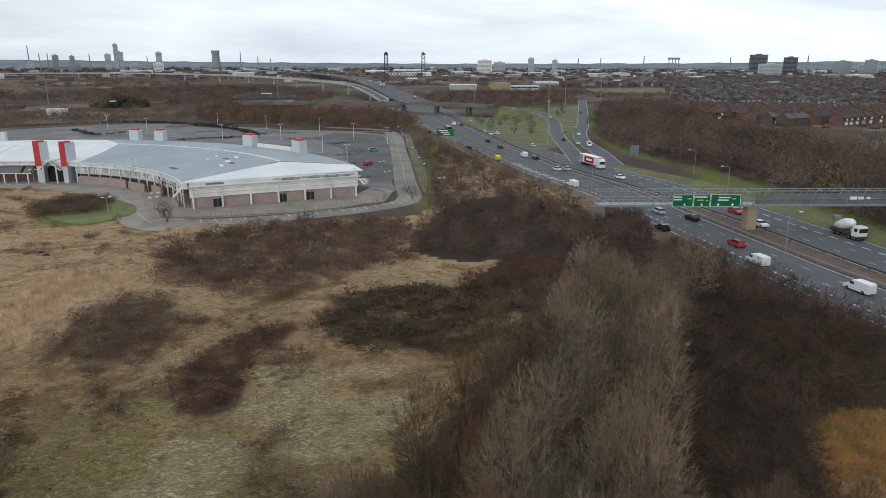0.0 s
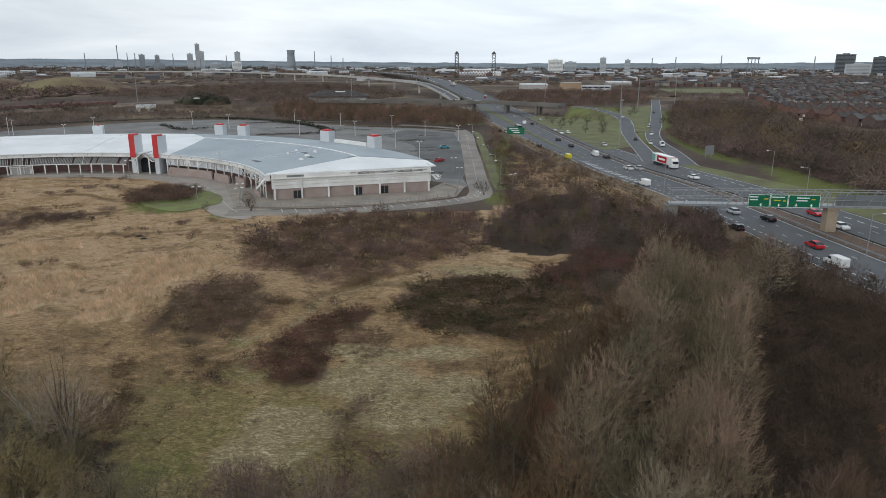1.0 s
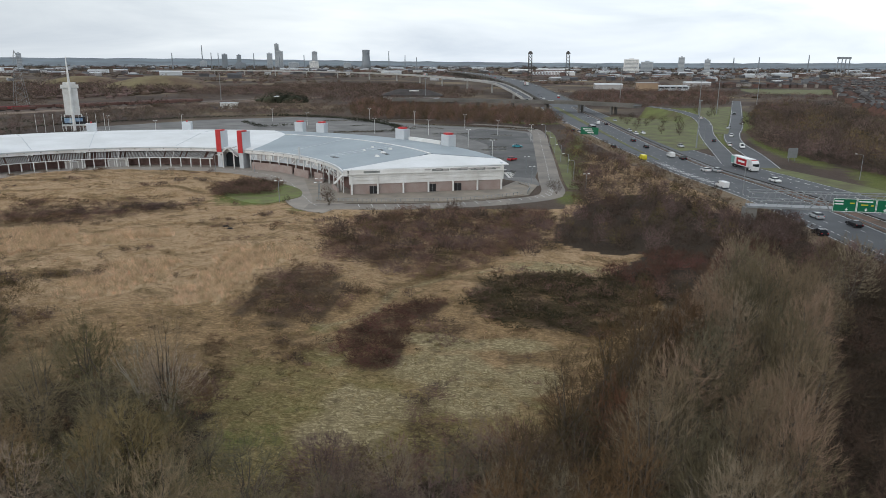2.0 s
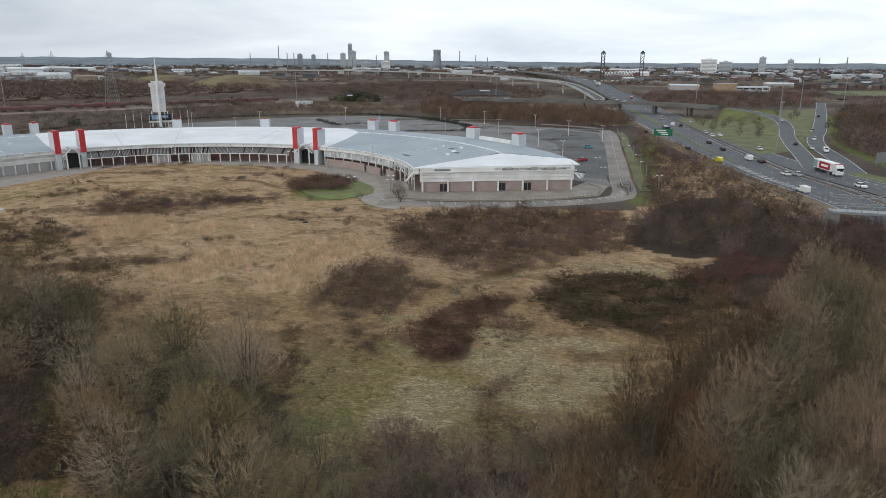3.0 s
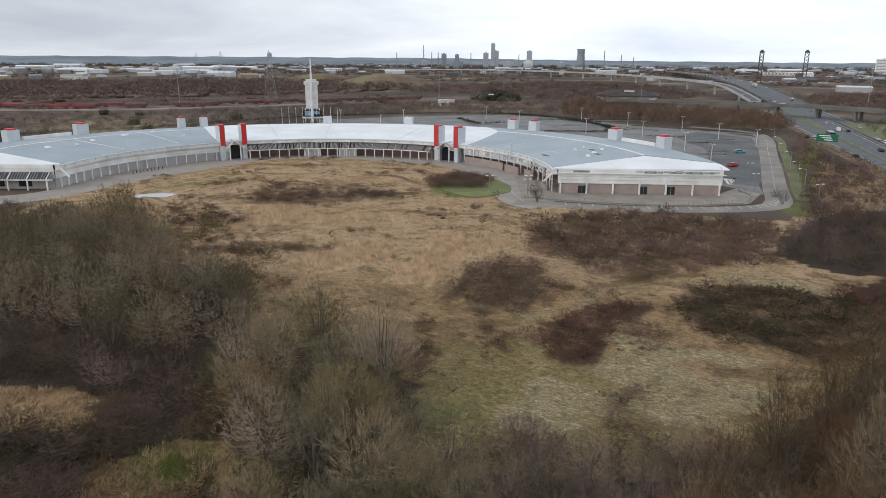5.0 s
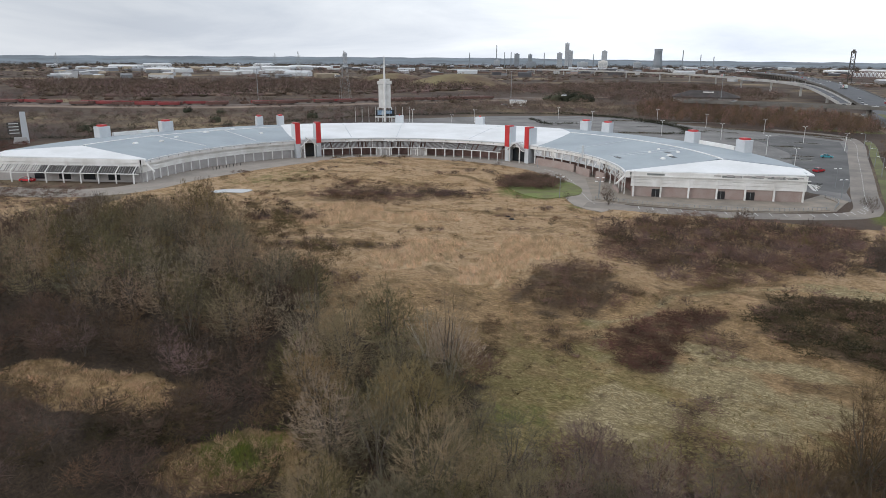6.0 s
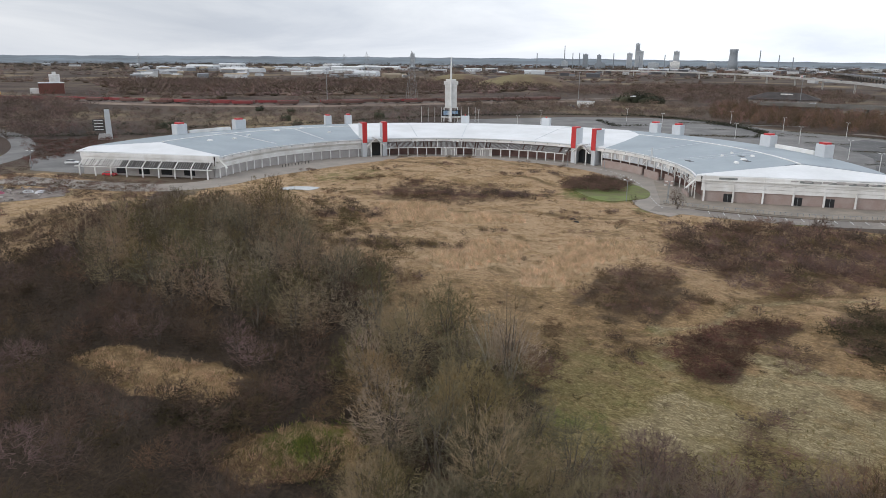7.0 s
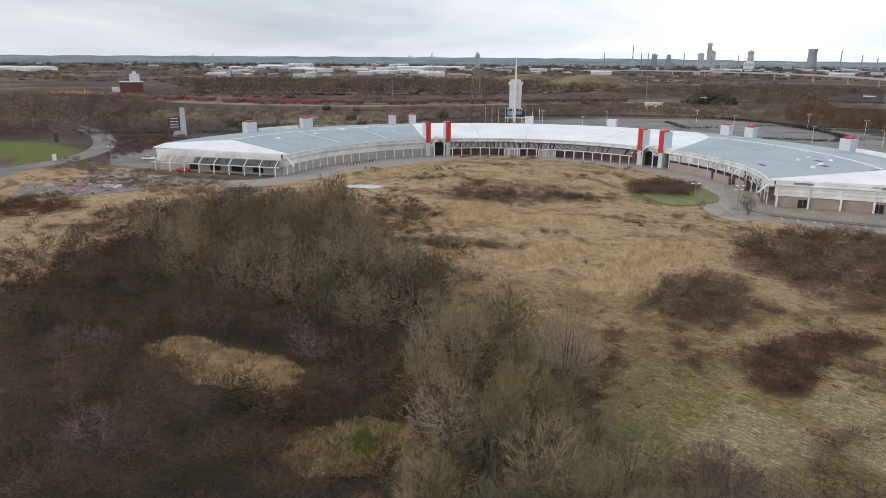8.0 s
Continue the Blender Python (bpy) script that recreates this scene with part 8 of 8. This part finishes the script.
for row in range(60):
    for k in range(130):
        u, w = (k - 32) * 7.0, 400 + row * 25
        x, y = 30 + u * 0.85 + w * 0.30, 60 + u * 0.52 + w * 0.78
        if not inside(TOWN, x, y) or (k // 8 + row) % 5 == 0 or (k % 9 == 8) or hr.random() < 0.13:
            continue
        x, y = x + hr.uniform(-0.5, 0.5), y + hr.uniform(-0.5, 0.5)
        turn = ((k // 17) * 3 + row // 4) % 3
        if count < 290 and math.hypot(x, y) < 640:
            count += 1
            put_house((1, 0, 0, 2, 3, 0, 1)[(k // 4 + row) % 7], x, y, 31.5 + (180 if row % 2 else 0) + (90 if turn == 1 and k % 3 == 0 else 0))
        elif hr.random() < 0.6:
            far_house(x, y, radians(31.5 + (0, 17, -68)[turn] + hr.uniform(-2, 2)), 7.0, 7.6, hr.uniform(4.6, 5.6))
for k in range(26):
    for y in (1112, 1136, 1162):
        if hr.random() < 0.75:
            far_house(205 + k * 10.2 + hr.uniform(-1, 1), y, 0.07, 8.0, 7.6, 4.8)
for k in range(3):
    tagged(part("far_walls", walls_far[k], M_HB[(2, 0, 1)[k]]), ("brown", "red", "pale")[k] + " walls of far terraced streets", "houses", "", "stuff")
    tagged(part("far_roofs", roofs[k], M_TILE[k]), ("slate", "red tiled", "pale slate")[k] + " roofs of far terraced streets", "houses", "", "stuff")


# ---------- the built-up plain ----------
M_PLAIN = [mat("plain_pale", (0.55, 0.56, 0.57), 0.6, var=0.2, scale=0.02, fine=0.2), mat("plain_grey", (0.26, 0.27, 0.285), 0.7, var=0.25, scale=0.02, fine=0.2),
           mat("plain_dark", (0.10, 0.10, 0.108), 0.8, var=0.25, scale=0.02, fine=0.2), mat("plain_brick", (0.17, 0.11, 0.09), 0.9, var=0.25, scale=0.02, fine=0.2), mat("plain_buff", (0.36, 0.30, 0.22), 0.9, var=0.25, scale=0.02, fine=0.2)]
built = [Shape() for _ in M_PLAIN]
br_ = random.Random(77)
for n, r0, r1, a0, a1, big, picks in ((130, 1300, 2400, 42, 62, 24, (0, 0, 1, 4, 1)), (300, 1500, 3700, 12, 44, 22, (0, 1, 2, 1, 3, 2)), (60, 2300, 3900, 44, 88, 22, (0, 1, 2)), (260, 1300, 3700, -10, 13, 20, (0, 1, 2, 3, 2)), (560, 1250, 3800, -40, -9, 16, (1, 2, 3, 2, 3, 0))):
    for k in range(n):
        r, az_ = math.sqrt(br_.uniform(r0 * r0, r1 * r1)), br_.uniform(a0, a1)
        x, y = sector(r, az_)
        if math.sin(x * 0.006) + math.sin(y * 0.007 + x * 0.003) < -0.5 or any(np.min(np.hypot(l_[:, 0] - x, l_[:, 1] - y)) < 60 for l_ in (MAIN, VIA)):
            continue
        L, W, h = br_.uniform(0.4, 1.6) * big, br_.uniform(0.35, 0.9) * big, br_.uniform(3.5, 8.0)
        a = radians(br_.choice((20, 30, 110, 65)) + br_.uniform(-8, 8))
        ca, sa = math.cos(a), math.sin(a)
        wall, top = br_.choice(picks), br_.choice(picks)
        built[wall].box((x, y, h / 2), (L, W, h), a)
        built[top].loft([[(x + p * ca - q * sa, y + p * sa + q * ca, z) for q, z in ((-W / 2 - 0.4, h), (W / 2 + 0.4, h), (0, h + W * 0.14))] for p in (-L / 2 - 0.3, L / 2 + 0.3)])
for k, sh in enumerate(built):
    tagged(part("far_buildings", sh, M_PLAIN[k]), ("pale metal", "grey", "dark slate", "brick", "buff")[k] + " works and houses scattered over the plain", "buildings", "", "stuff")
dep = thing("depot", "low depot with a dark grey hipped roof among scrub", "building", at=pose(-150, 640, 0, 0, 0, 12))
part("wall", Shape().box((0, 0, 2.6), (52, 24, 5.2)), M_GPANEL, dep)
part("roof", Shape().loft([[(-28, -14, 5.0), (28, -14, 5.0), (28, 14, 5.0), (-28, 14, 5.0)], [(-28, -14, 5.4), (28, -14, 5.4), (28, 14, 5.4), (-28, 14, 5.4)], [(-13, -1, 10.5), (13, -1, 10.5), (13, 1, 10.5), (-13, 1, 10.5)]]), M_TILE[0], dep, "dark grey hipped roof")
part("skylight", Shape().box((2, -5, 8.9), (9, 0.6, 1.6)), M_WHITE, dep)
wb = thing("pump_house", "small white flat-roofed building among scrub", "building", at=pose(-259, 498, 0, 0, 0, 25))
part("wall", Shape().box((0, 0, 2.2), (13, 7, 4.4)), M_WHITE, wb)
part("roof", Shape().box((0, 0, 4.55), (13.6, 7.6, 0.3)), M_LGREY, wb)
part("door", Shape().box((-2, -3.55, 1.2), (2.4, 0.15, 2.3)), M_DKSTEEL, wb)
M_DIGGER = mat("plant_yellow", (0.55, 0.33, 0.05), 0.5, var=0.2)
for x, y, yaw in ((-722, 236, 20), (-716, 246, 150), (-728, 226, 80)):
    t = thing("excavator", "yellow tracked excavator in an earth yard", "excavator", "excavators", pose(x, y, 0.1, 0, 0, yaw))
    part("body", Shape().box((0, 0, 1.9), (4.2, 2.6, 1.7), 0, 0.9, 0.1), M_DIGGER, t)
    part("cab", Shape().box((1.0, 0.6, 3.0), (1.5, 1.2, 1.3), 0, 0.9), M_GLASS, t)
    for q in (-1.1, 1.1):
        part("track", Shape().box((0, q, 0.5), (4.4, 0.6, 1.0), 0, 0.9, 0.15), M_TYRE, t)
    part("boom", Shape().tube((2, -0.4, 2.2), (5.2, -0.4, 4.8), 0.28, n=4).tube((5.2, -0.4, 4.8), (7.0, -0.4, 1.2), 0.22, n=4), M_DIGGER, t)

# ---------- far trees, hills and the line of the horizon ----------
PLAIN = [wood_form(80 + k, 5.0, 6.5, 32, 1.4, 0.36, 5, 1, 0.5) for k in range(4)]
SCRUBLAND = [wood_form(85 + k, 5.0, 6.6, 66, 1.2, 0.23, 5, 0) for k in range(4)]
N_BELT_E = [(-26, 388), (-60, 402), (-105, 416), (-135, 424), (-170, 520), (-175, 575), (-120, 545), (-60, 522), (-40, 520), (-16, 470), (-8, 400)]
N_BELT_W = [(-140, 428), (-172, 446), (-232, 424), (-272, 352), (-292, 350), (-330, 430), (-300, 520), (-200, 540), (-172, 520)]
W_BELT = [(-262, 140), (-290, 160), (-320, 156), (-345, 120), (-420, 140), (-520, 205), (-480, 228), (-440, 262), (-395, 312), (-352, 392), (-310, 420), (-275, 330), (-258, 280), (-244, 200), (-250, 150)]
W_WOOD = [(-352, 84), (-330, 118), (-350, 150), (-400, 168), (-500, 232), (-590, 240), (-660, 215), (-690, 150), (-560, 80), (-440, 50), (-370, 40)]
RAIL_WOOD = [(-705, 345), (-640, 352), (-560, 425), (-490, 530), (-455, 600), (-440, 740), (-480, 860), (-640, 850), (-800, 680), (-960, 560), (-1050, 500), (-900, 420), (-800, 400)]
GAP_WOOD = [(4, 600), (46, 556), (108, 610), (124, 640), (150, 760), (185, 860), (150, 905), (60, 895), (0, 840), (-6, 720)]
MID_WOOD = [(-420, 700), (-390, 640), (-300, 690), (-230, 560), (-190, 590), (-120, 600), (-90, 680), (-110, 780), (-180, 930), (-260, 1050), (-380, 980), (-440, 840)]
SW_BELT = [(-290, 20), (-230, 30), (-205, 45), (-190, 55), (-168, 60), (-130, 30), (-150, -10), (-300, -20)]
thicket("east_wood", "bare brown woodland beyond the motorway", spots(E_WOOD, 8.2, 41), FORMS_EAST, "mauve", (0.8, 1.8), 41, category="woodland")
thicket("east_wood", "dark bare woodland beyond the motorway", spots(E_WOOD, 11.5, 42), FORMS_EAST, "taupe", (0.8, 1.9), 42, category="woodland")
thicket("east_wood", "dun bare trees beyond the motorway", spots(E_WOOD, 14, 59), FORMS_EAST, "dun", (0.9, 1.8), 59, category="woodland")
thicket("east_wood", "olive-grey bare trees beyond the motorway", spots(E_WOOD, 19, 67), FORMS_EAST, "olive", (1.0, 1.9), 67, category="woodland")
thicket("east_wood", "rust-brown bare trees beyond the motorway", spots([(96, 360), (150, 420), (160, 560), (140, 580), (108, 460)], 13, 68), FORMS_EAST, "amber", (0.9, 1.5), 68, category="woodland")
thicket("north_belt", "brown young bare trees behind the car park", spots(N_BELT_E, 8.8, 43, (), 1.5), FORMS_YOUNG, "brown", (0.7, 1.15), 43, category="woodland")
thicket("north_belt", "dun bare thicket behind the car park", spots(N_BELT_E, 6.8, 44, (), 1.5), FORMS_YOUNG, "heath", (0.7, 1.2), 44, category="woodland")
thicket("north_belt", "grey-brown bare trees behind the car park", spots(N_BELT_W, 7.8, 49, (), 2.0, 0.5), FORMS_FAR, "dun", (0.6, 1.2), 49, category="woodland")
thicket("north_belt", "dark bare shrubs behind the car park", spots(N_BELT_W, 12.5, 50, (), 2.0), FORMS_FAR, "mauve", (0.6, 1.1), 50, category="woodland")
thicket("west_belt", "bare mauve-brown scrub beside the railway", spots(W_BELT, 9.2, 45, (), 2.0, 0.6), FORMS_FAR, "mauve", (0.4, 0.85), 45, category="woodland")
thicket("west_belt", "bare dun scrub beside the railway", spots(W_BELT, 12.0, 51, (), 2.0, 0.4), FORMS_FAR, "dun", (0.4, 0.85), 51, category="woodland")
thicket("west_belt", "dark evergreen shrubs along the boundary", spots(W_BELT, 24, 46), FORMS_FAR, "evergreen", (0.45, 0.8), 46, category="woodland")
thicket("west_wood", "dense bare brown trees beside a lawn", spots(W_WOOD, 10.5, 52, (), 2.0), FORMS_FAR, "mauve", (0.9, 1.7), 52, category="woodland")
thicket("west_wood", "dun bare trees in a dense wood", spots(W_WOOD, 15.5, 53, (), 2.0), FORMS_FAR, "dun", (0.9, 1.8), 53, category="woodland")
for k, (kind, gap) in enumerate((("mauve", 15.0), ("dun", 19.0), ("purple", 23.0))):
    thicket("railway_wood", "continuous bare brown wood behind the railway", spots(RAIL_WOOD, gap, 54 + k, (), 3.0), PLAIN, kind, (1.0, 2.2), 54 + k, category="woodland")
    thicket("marsh_wood", "bare brown wood on low ground by the viaduct", spots(MID_WOOD, gap, 64 + k, ([(-150, 500), (0, 500), (0, 590), (-150, 590)],), 3.0, 0.6), SCRUBLAND, kind, (0.8, 1.7), 64 + k, category="woodland")
for k, (kind, gap) in enumerate((("heath", 11.0), ("mauve", 13.0), ("dark", 16.0))):
    thicket("interchange_wood", "bare brown trees between the interchange and offices", spots(GAP_WOOD, gap, 84 + k, (), 3.0, 0.5), FORMS_FAR, kind, (0.6, 1.4), 84 + k, category="woodland")
hedge_line = smooth_line([(-352, 122), (-330, 150), (-312, 176), (-330, 200), (-316, 234), (-300, 268), (-296, 300), (-280, 352), (-238, 408), (-185, 440), (-160, 436), (-118, 416), (-112, 411)], 2.8)
thicket("boundary_hedge", "dark evergreen hedge along the boundary", hedge_line, FORMS_LOW, "evergreen", (1.4, 2.2), 71, category="hedge")
for i, (x, y, s_) in enumerate(((-262, 578, 1.7), (-252, 582, 1.9), (-243, 580, 2.0), (-236, 586, 1.6), (-257, 586, 1.8), (-247, 588, 2.0), (-239, 592, 1.5), (-275, 586, 1.2), (-340, 190, 0.9), (-352, 205, 1.0), (-322, 186, 0.8), (-300, 246, 0.8), (-330, 262, 0.9), (-308, 318, 0.9), (-372, 300, 0.8), (-405, 300, 0.9))):
    thicket("evergreen_tree", "dark rounded evergreen tree among bare scrub", [(x, y)], FORMS_EVER, "evergreen", (s_, s_ * 1.05), 340 + i, category="tree")
thicket("rough_scrub", "low dark red-brown scrub by a car park", spots([(-276, 84), (-258, 97), (-240, 88), (-254, 74)], 2.6, 72, (), 1, 0.6), FORMS_LOW, "mauve", (0.6, 1.0), 72, category="scrub")
thicket("rough_scrub", "low dark red-brown scrub below a slab", spots([(-206, 42), (-189, 61), (-176, 58), (-180, 38)], 2.1, 73), FORMS_LOW, "red", (0.7, 1.2), 73, category="scrub")
thicket("rough_scrub", "brown scrub between a slab and a road", spots([(-236, 62), (-222, 76), (-206, 92), (-190, 92), (-188, 74), (-200, 86), (-214, 78), (-228, 60)], 2.6, 74, (), 0.6, 0.8), FORMS_LOW, "brown", (0.5, 1.0), 74, category="scrub")
thicket("rough_scrub", "brown scrub round a green lawn", spots([(-352, 118), (-300, 150), (-262, 138), (-284, 112), (-300, 108), (-330, 122)], 4.2, 75, (), 1, 0.8), FORMS_UNDER, "mauve", (0.5, 0.9), 75, category="scrub")
thicket("town_trees", "bare trees along the backs of houses", spots([(165, 602), (188, 560), (172, 450), (166, 408), (205, 398), (222, 402), (206, 440), (196, 474), (222, 600)], 8.5, 89), FORMS_EAST, "taupe", (0.45, 0.85), 89, category="woodland")
thicket("town_trees", "bare street and garden trees among houses", spots(TOWN, 17, 48, (), 2.0, 0.6), PLAIN, "taupe", (0.5, 1.15), 48, category="woodland")
thicket("town_trees", "dark bare garden trees between terraces", spots(TOWN, 24, 49, (), 2.0, 0.5), PLAIN, "dark", (0.55, 1.0), 49, category="woodland")
thicket("south_scrub", "dark brown scrub beside the broken slab", spots(SW_BELT, 4.6, 47, (), 1, 0.9), FORMS_UNDER, "dark", (0.6, 1.1), 47, category="woodland")
wedge = [(33, 400), (40, 420), (38, 445), (46, 452), (50, 425), (56, 400), (44, 378), (28, 455), (36, 470), (52, 372), (60, 440), (30, 430), (88, 500), (95, 520), (86, 540), (100, 560)]
for i, (x, y) in enumerate(wedge):
    stand([(x, y)], FORMS_MID[:2], ["dark"], "young bare tree on the mown verge", (0.55, 0.75), 300 + i)


def plain_spots(n, seed, r0, r1, a0, a1, keep):
    r = np.random.default_rng(seed)
    q = np.sqrt(r.uniform(0, 1, n)) * (r1 - r0) + r0
    a = np.radians(r.uniform(a0, a1, n))
    x, y = -np.sin(a) * q, np.cos(a) * q
    v = np.sin(x * 0.011 + 2 * np.sin(y * 0.006)) + np.sin(y * 0.017 + 1.5 * np.sin(x * 0.008)) + r.normal(size=n) * 0.5
    ok = v > keep
    for p in ([(-60, 380), (10, 380), (140, 620), (40, 620), (-40, 640)], [(-40, 560), (20, 560), (-60, 1100), (-130, 1100)], [(-280, 250), (-10, 250), (-10, 440), (-300, 460)], [(170, 400), (320, 440), (760, 1180), (300, 1180), (250, 640)],
              [(-330, 20), (-130, 20), (-130, 250), (-330, 160)], [(-150, 20), (110, 20), (110, 300), (-150, 300)], [(200, 880), (340, 900), (340, 1060), (200, 1040)], W_WOOD, RAIL_WOOD, W_BELT, [(14, 300), (130, 300), (160, 640), (14, 640)], [(-800, 270), (-705, 270), (-690, 340), (-790, 360)]):
        ok &= ~inside(p, x, y)
    d = np.array([np.min(np.hypot(RAIL[:, 0] - u, RAIL[:, 1] - w)) for u, w in zip(x, y)])
    for ln_, gap in ((SLIP_A, 14), (SLIP_B, 13), (MAIN, 24), (VIA, 14)):
        e = np.array([np.min(np.hypot(ln_[:, 0] - u, ln_[:, 1] - w)) for u, w in zip(x, y)])
        ok &= e > gap
    return np.c_[x, y][ok & (d > 16)]


for k, (kind, n, r0, r1, s0, s1, keep) in enumerate((("dun", 1800, 330, 1150, 0.5, 1.3, 0.3), ("mauve", 2200, 330, 1150, 0.5, 1.4, 0.1), ("purple", 900, 330, 1300, 0.9, 1.7, 0.9), ("mauve", 2600, 900, 2300, 0.9, 1.8, 0.1), ("dun", 1800, 700, 2600, 1.0, 2.0, 0.5), ("taupe", 2800, 1200, 3600, 1.2, 2.4, 0.0), ("taupe", 3300, 2000, 4300, 1.4, 2.8, -0.1))):
    thicket("far_wood", "far bare woodland and scrub on the plain", plain_spots(n, 90 + k, r0, r1, -42, 88, keep), SCRUBLAND if r1 < 1200 else PLAIN, kind, (s0, s1), 90 + k, category="woodland")


def mound(x, y, rx, ry, h, yaw, material, label):
    s = Shape()
    n, m = 28, 10
    rows = []
    for j in range(m + 1):
        q = j / m
        z = h * (1 - q * q) ** 1.3
        rows.append([(rx * q * math.cos(i * 6.2832 / n) * (1 + 0.1 * math.sin(3 * i * 6.2832 / n)), ry * q * math.sin(i * 6.2832 / n), z - 0.3 + 0.5 * math.sin(i * 2.1 + j) * q * (1 - q)) for i in range(n)])
    s.loft(rows[::-1])
    ob = structure("mound", s, material, label, "mound")
    ob.matrix_basis = pose(x, y, 0, 0, 0, yaw)


M_MOUND = mat("mound_grass", (0.20, 0.165, 0.085), 0.95, var=0.35, scale=0.03, fine=0.3, second=(0.13, 0.085, 0.055), bump=0.3)
mound(-505, 800, 85, 45, 17, 55, M_MOUND, "grassy brown mound on the plain")
mound(-690, 900, 70, 40, 13, 50, M_MOUND, "low grassy mound on the plain")
structure("playing_field", Shape().slab([(205, 885), (335, 905), (345, 1050), (215, 1030)], -0.2, 0.12), M_GRASS, "green playing field among houses", "grass")
# far rise that closes the view; blue-grey haze is painted into its colour
ridge = Shape()
prof = ((-48, 44), (-30, 46), (-19, 33), (-1, 25), (16, 31), (28, 40), (45, 41), (61, 40), (74, 37), (92, 40))
rows = []
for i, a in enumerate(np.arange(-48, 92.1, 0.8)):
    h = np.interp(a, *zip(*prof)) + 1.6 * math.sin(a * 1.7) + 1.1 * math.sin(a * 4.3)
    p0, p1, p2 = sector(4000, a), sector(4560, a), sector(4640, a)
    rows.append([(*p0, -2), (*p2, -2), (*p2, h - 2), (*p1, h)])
structure("backdrop", ridge.loft(rows), mat("hazy_hills", (0.19, 0.225, 0.255), 0.95, var=0.35, scale=0.004, fine=0.03, bump=0), "low wooded hills along the horizon, tinted blue-grey with haze", "hills")
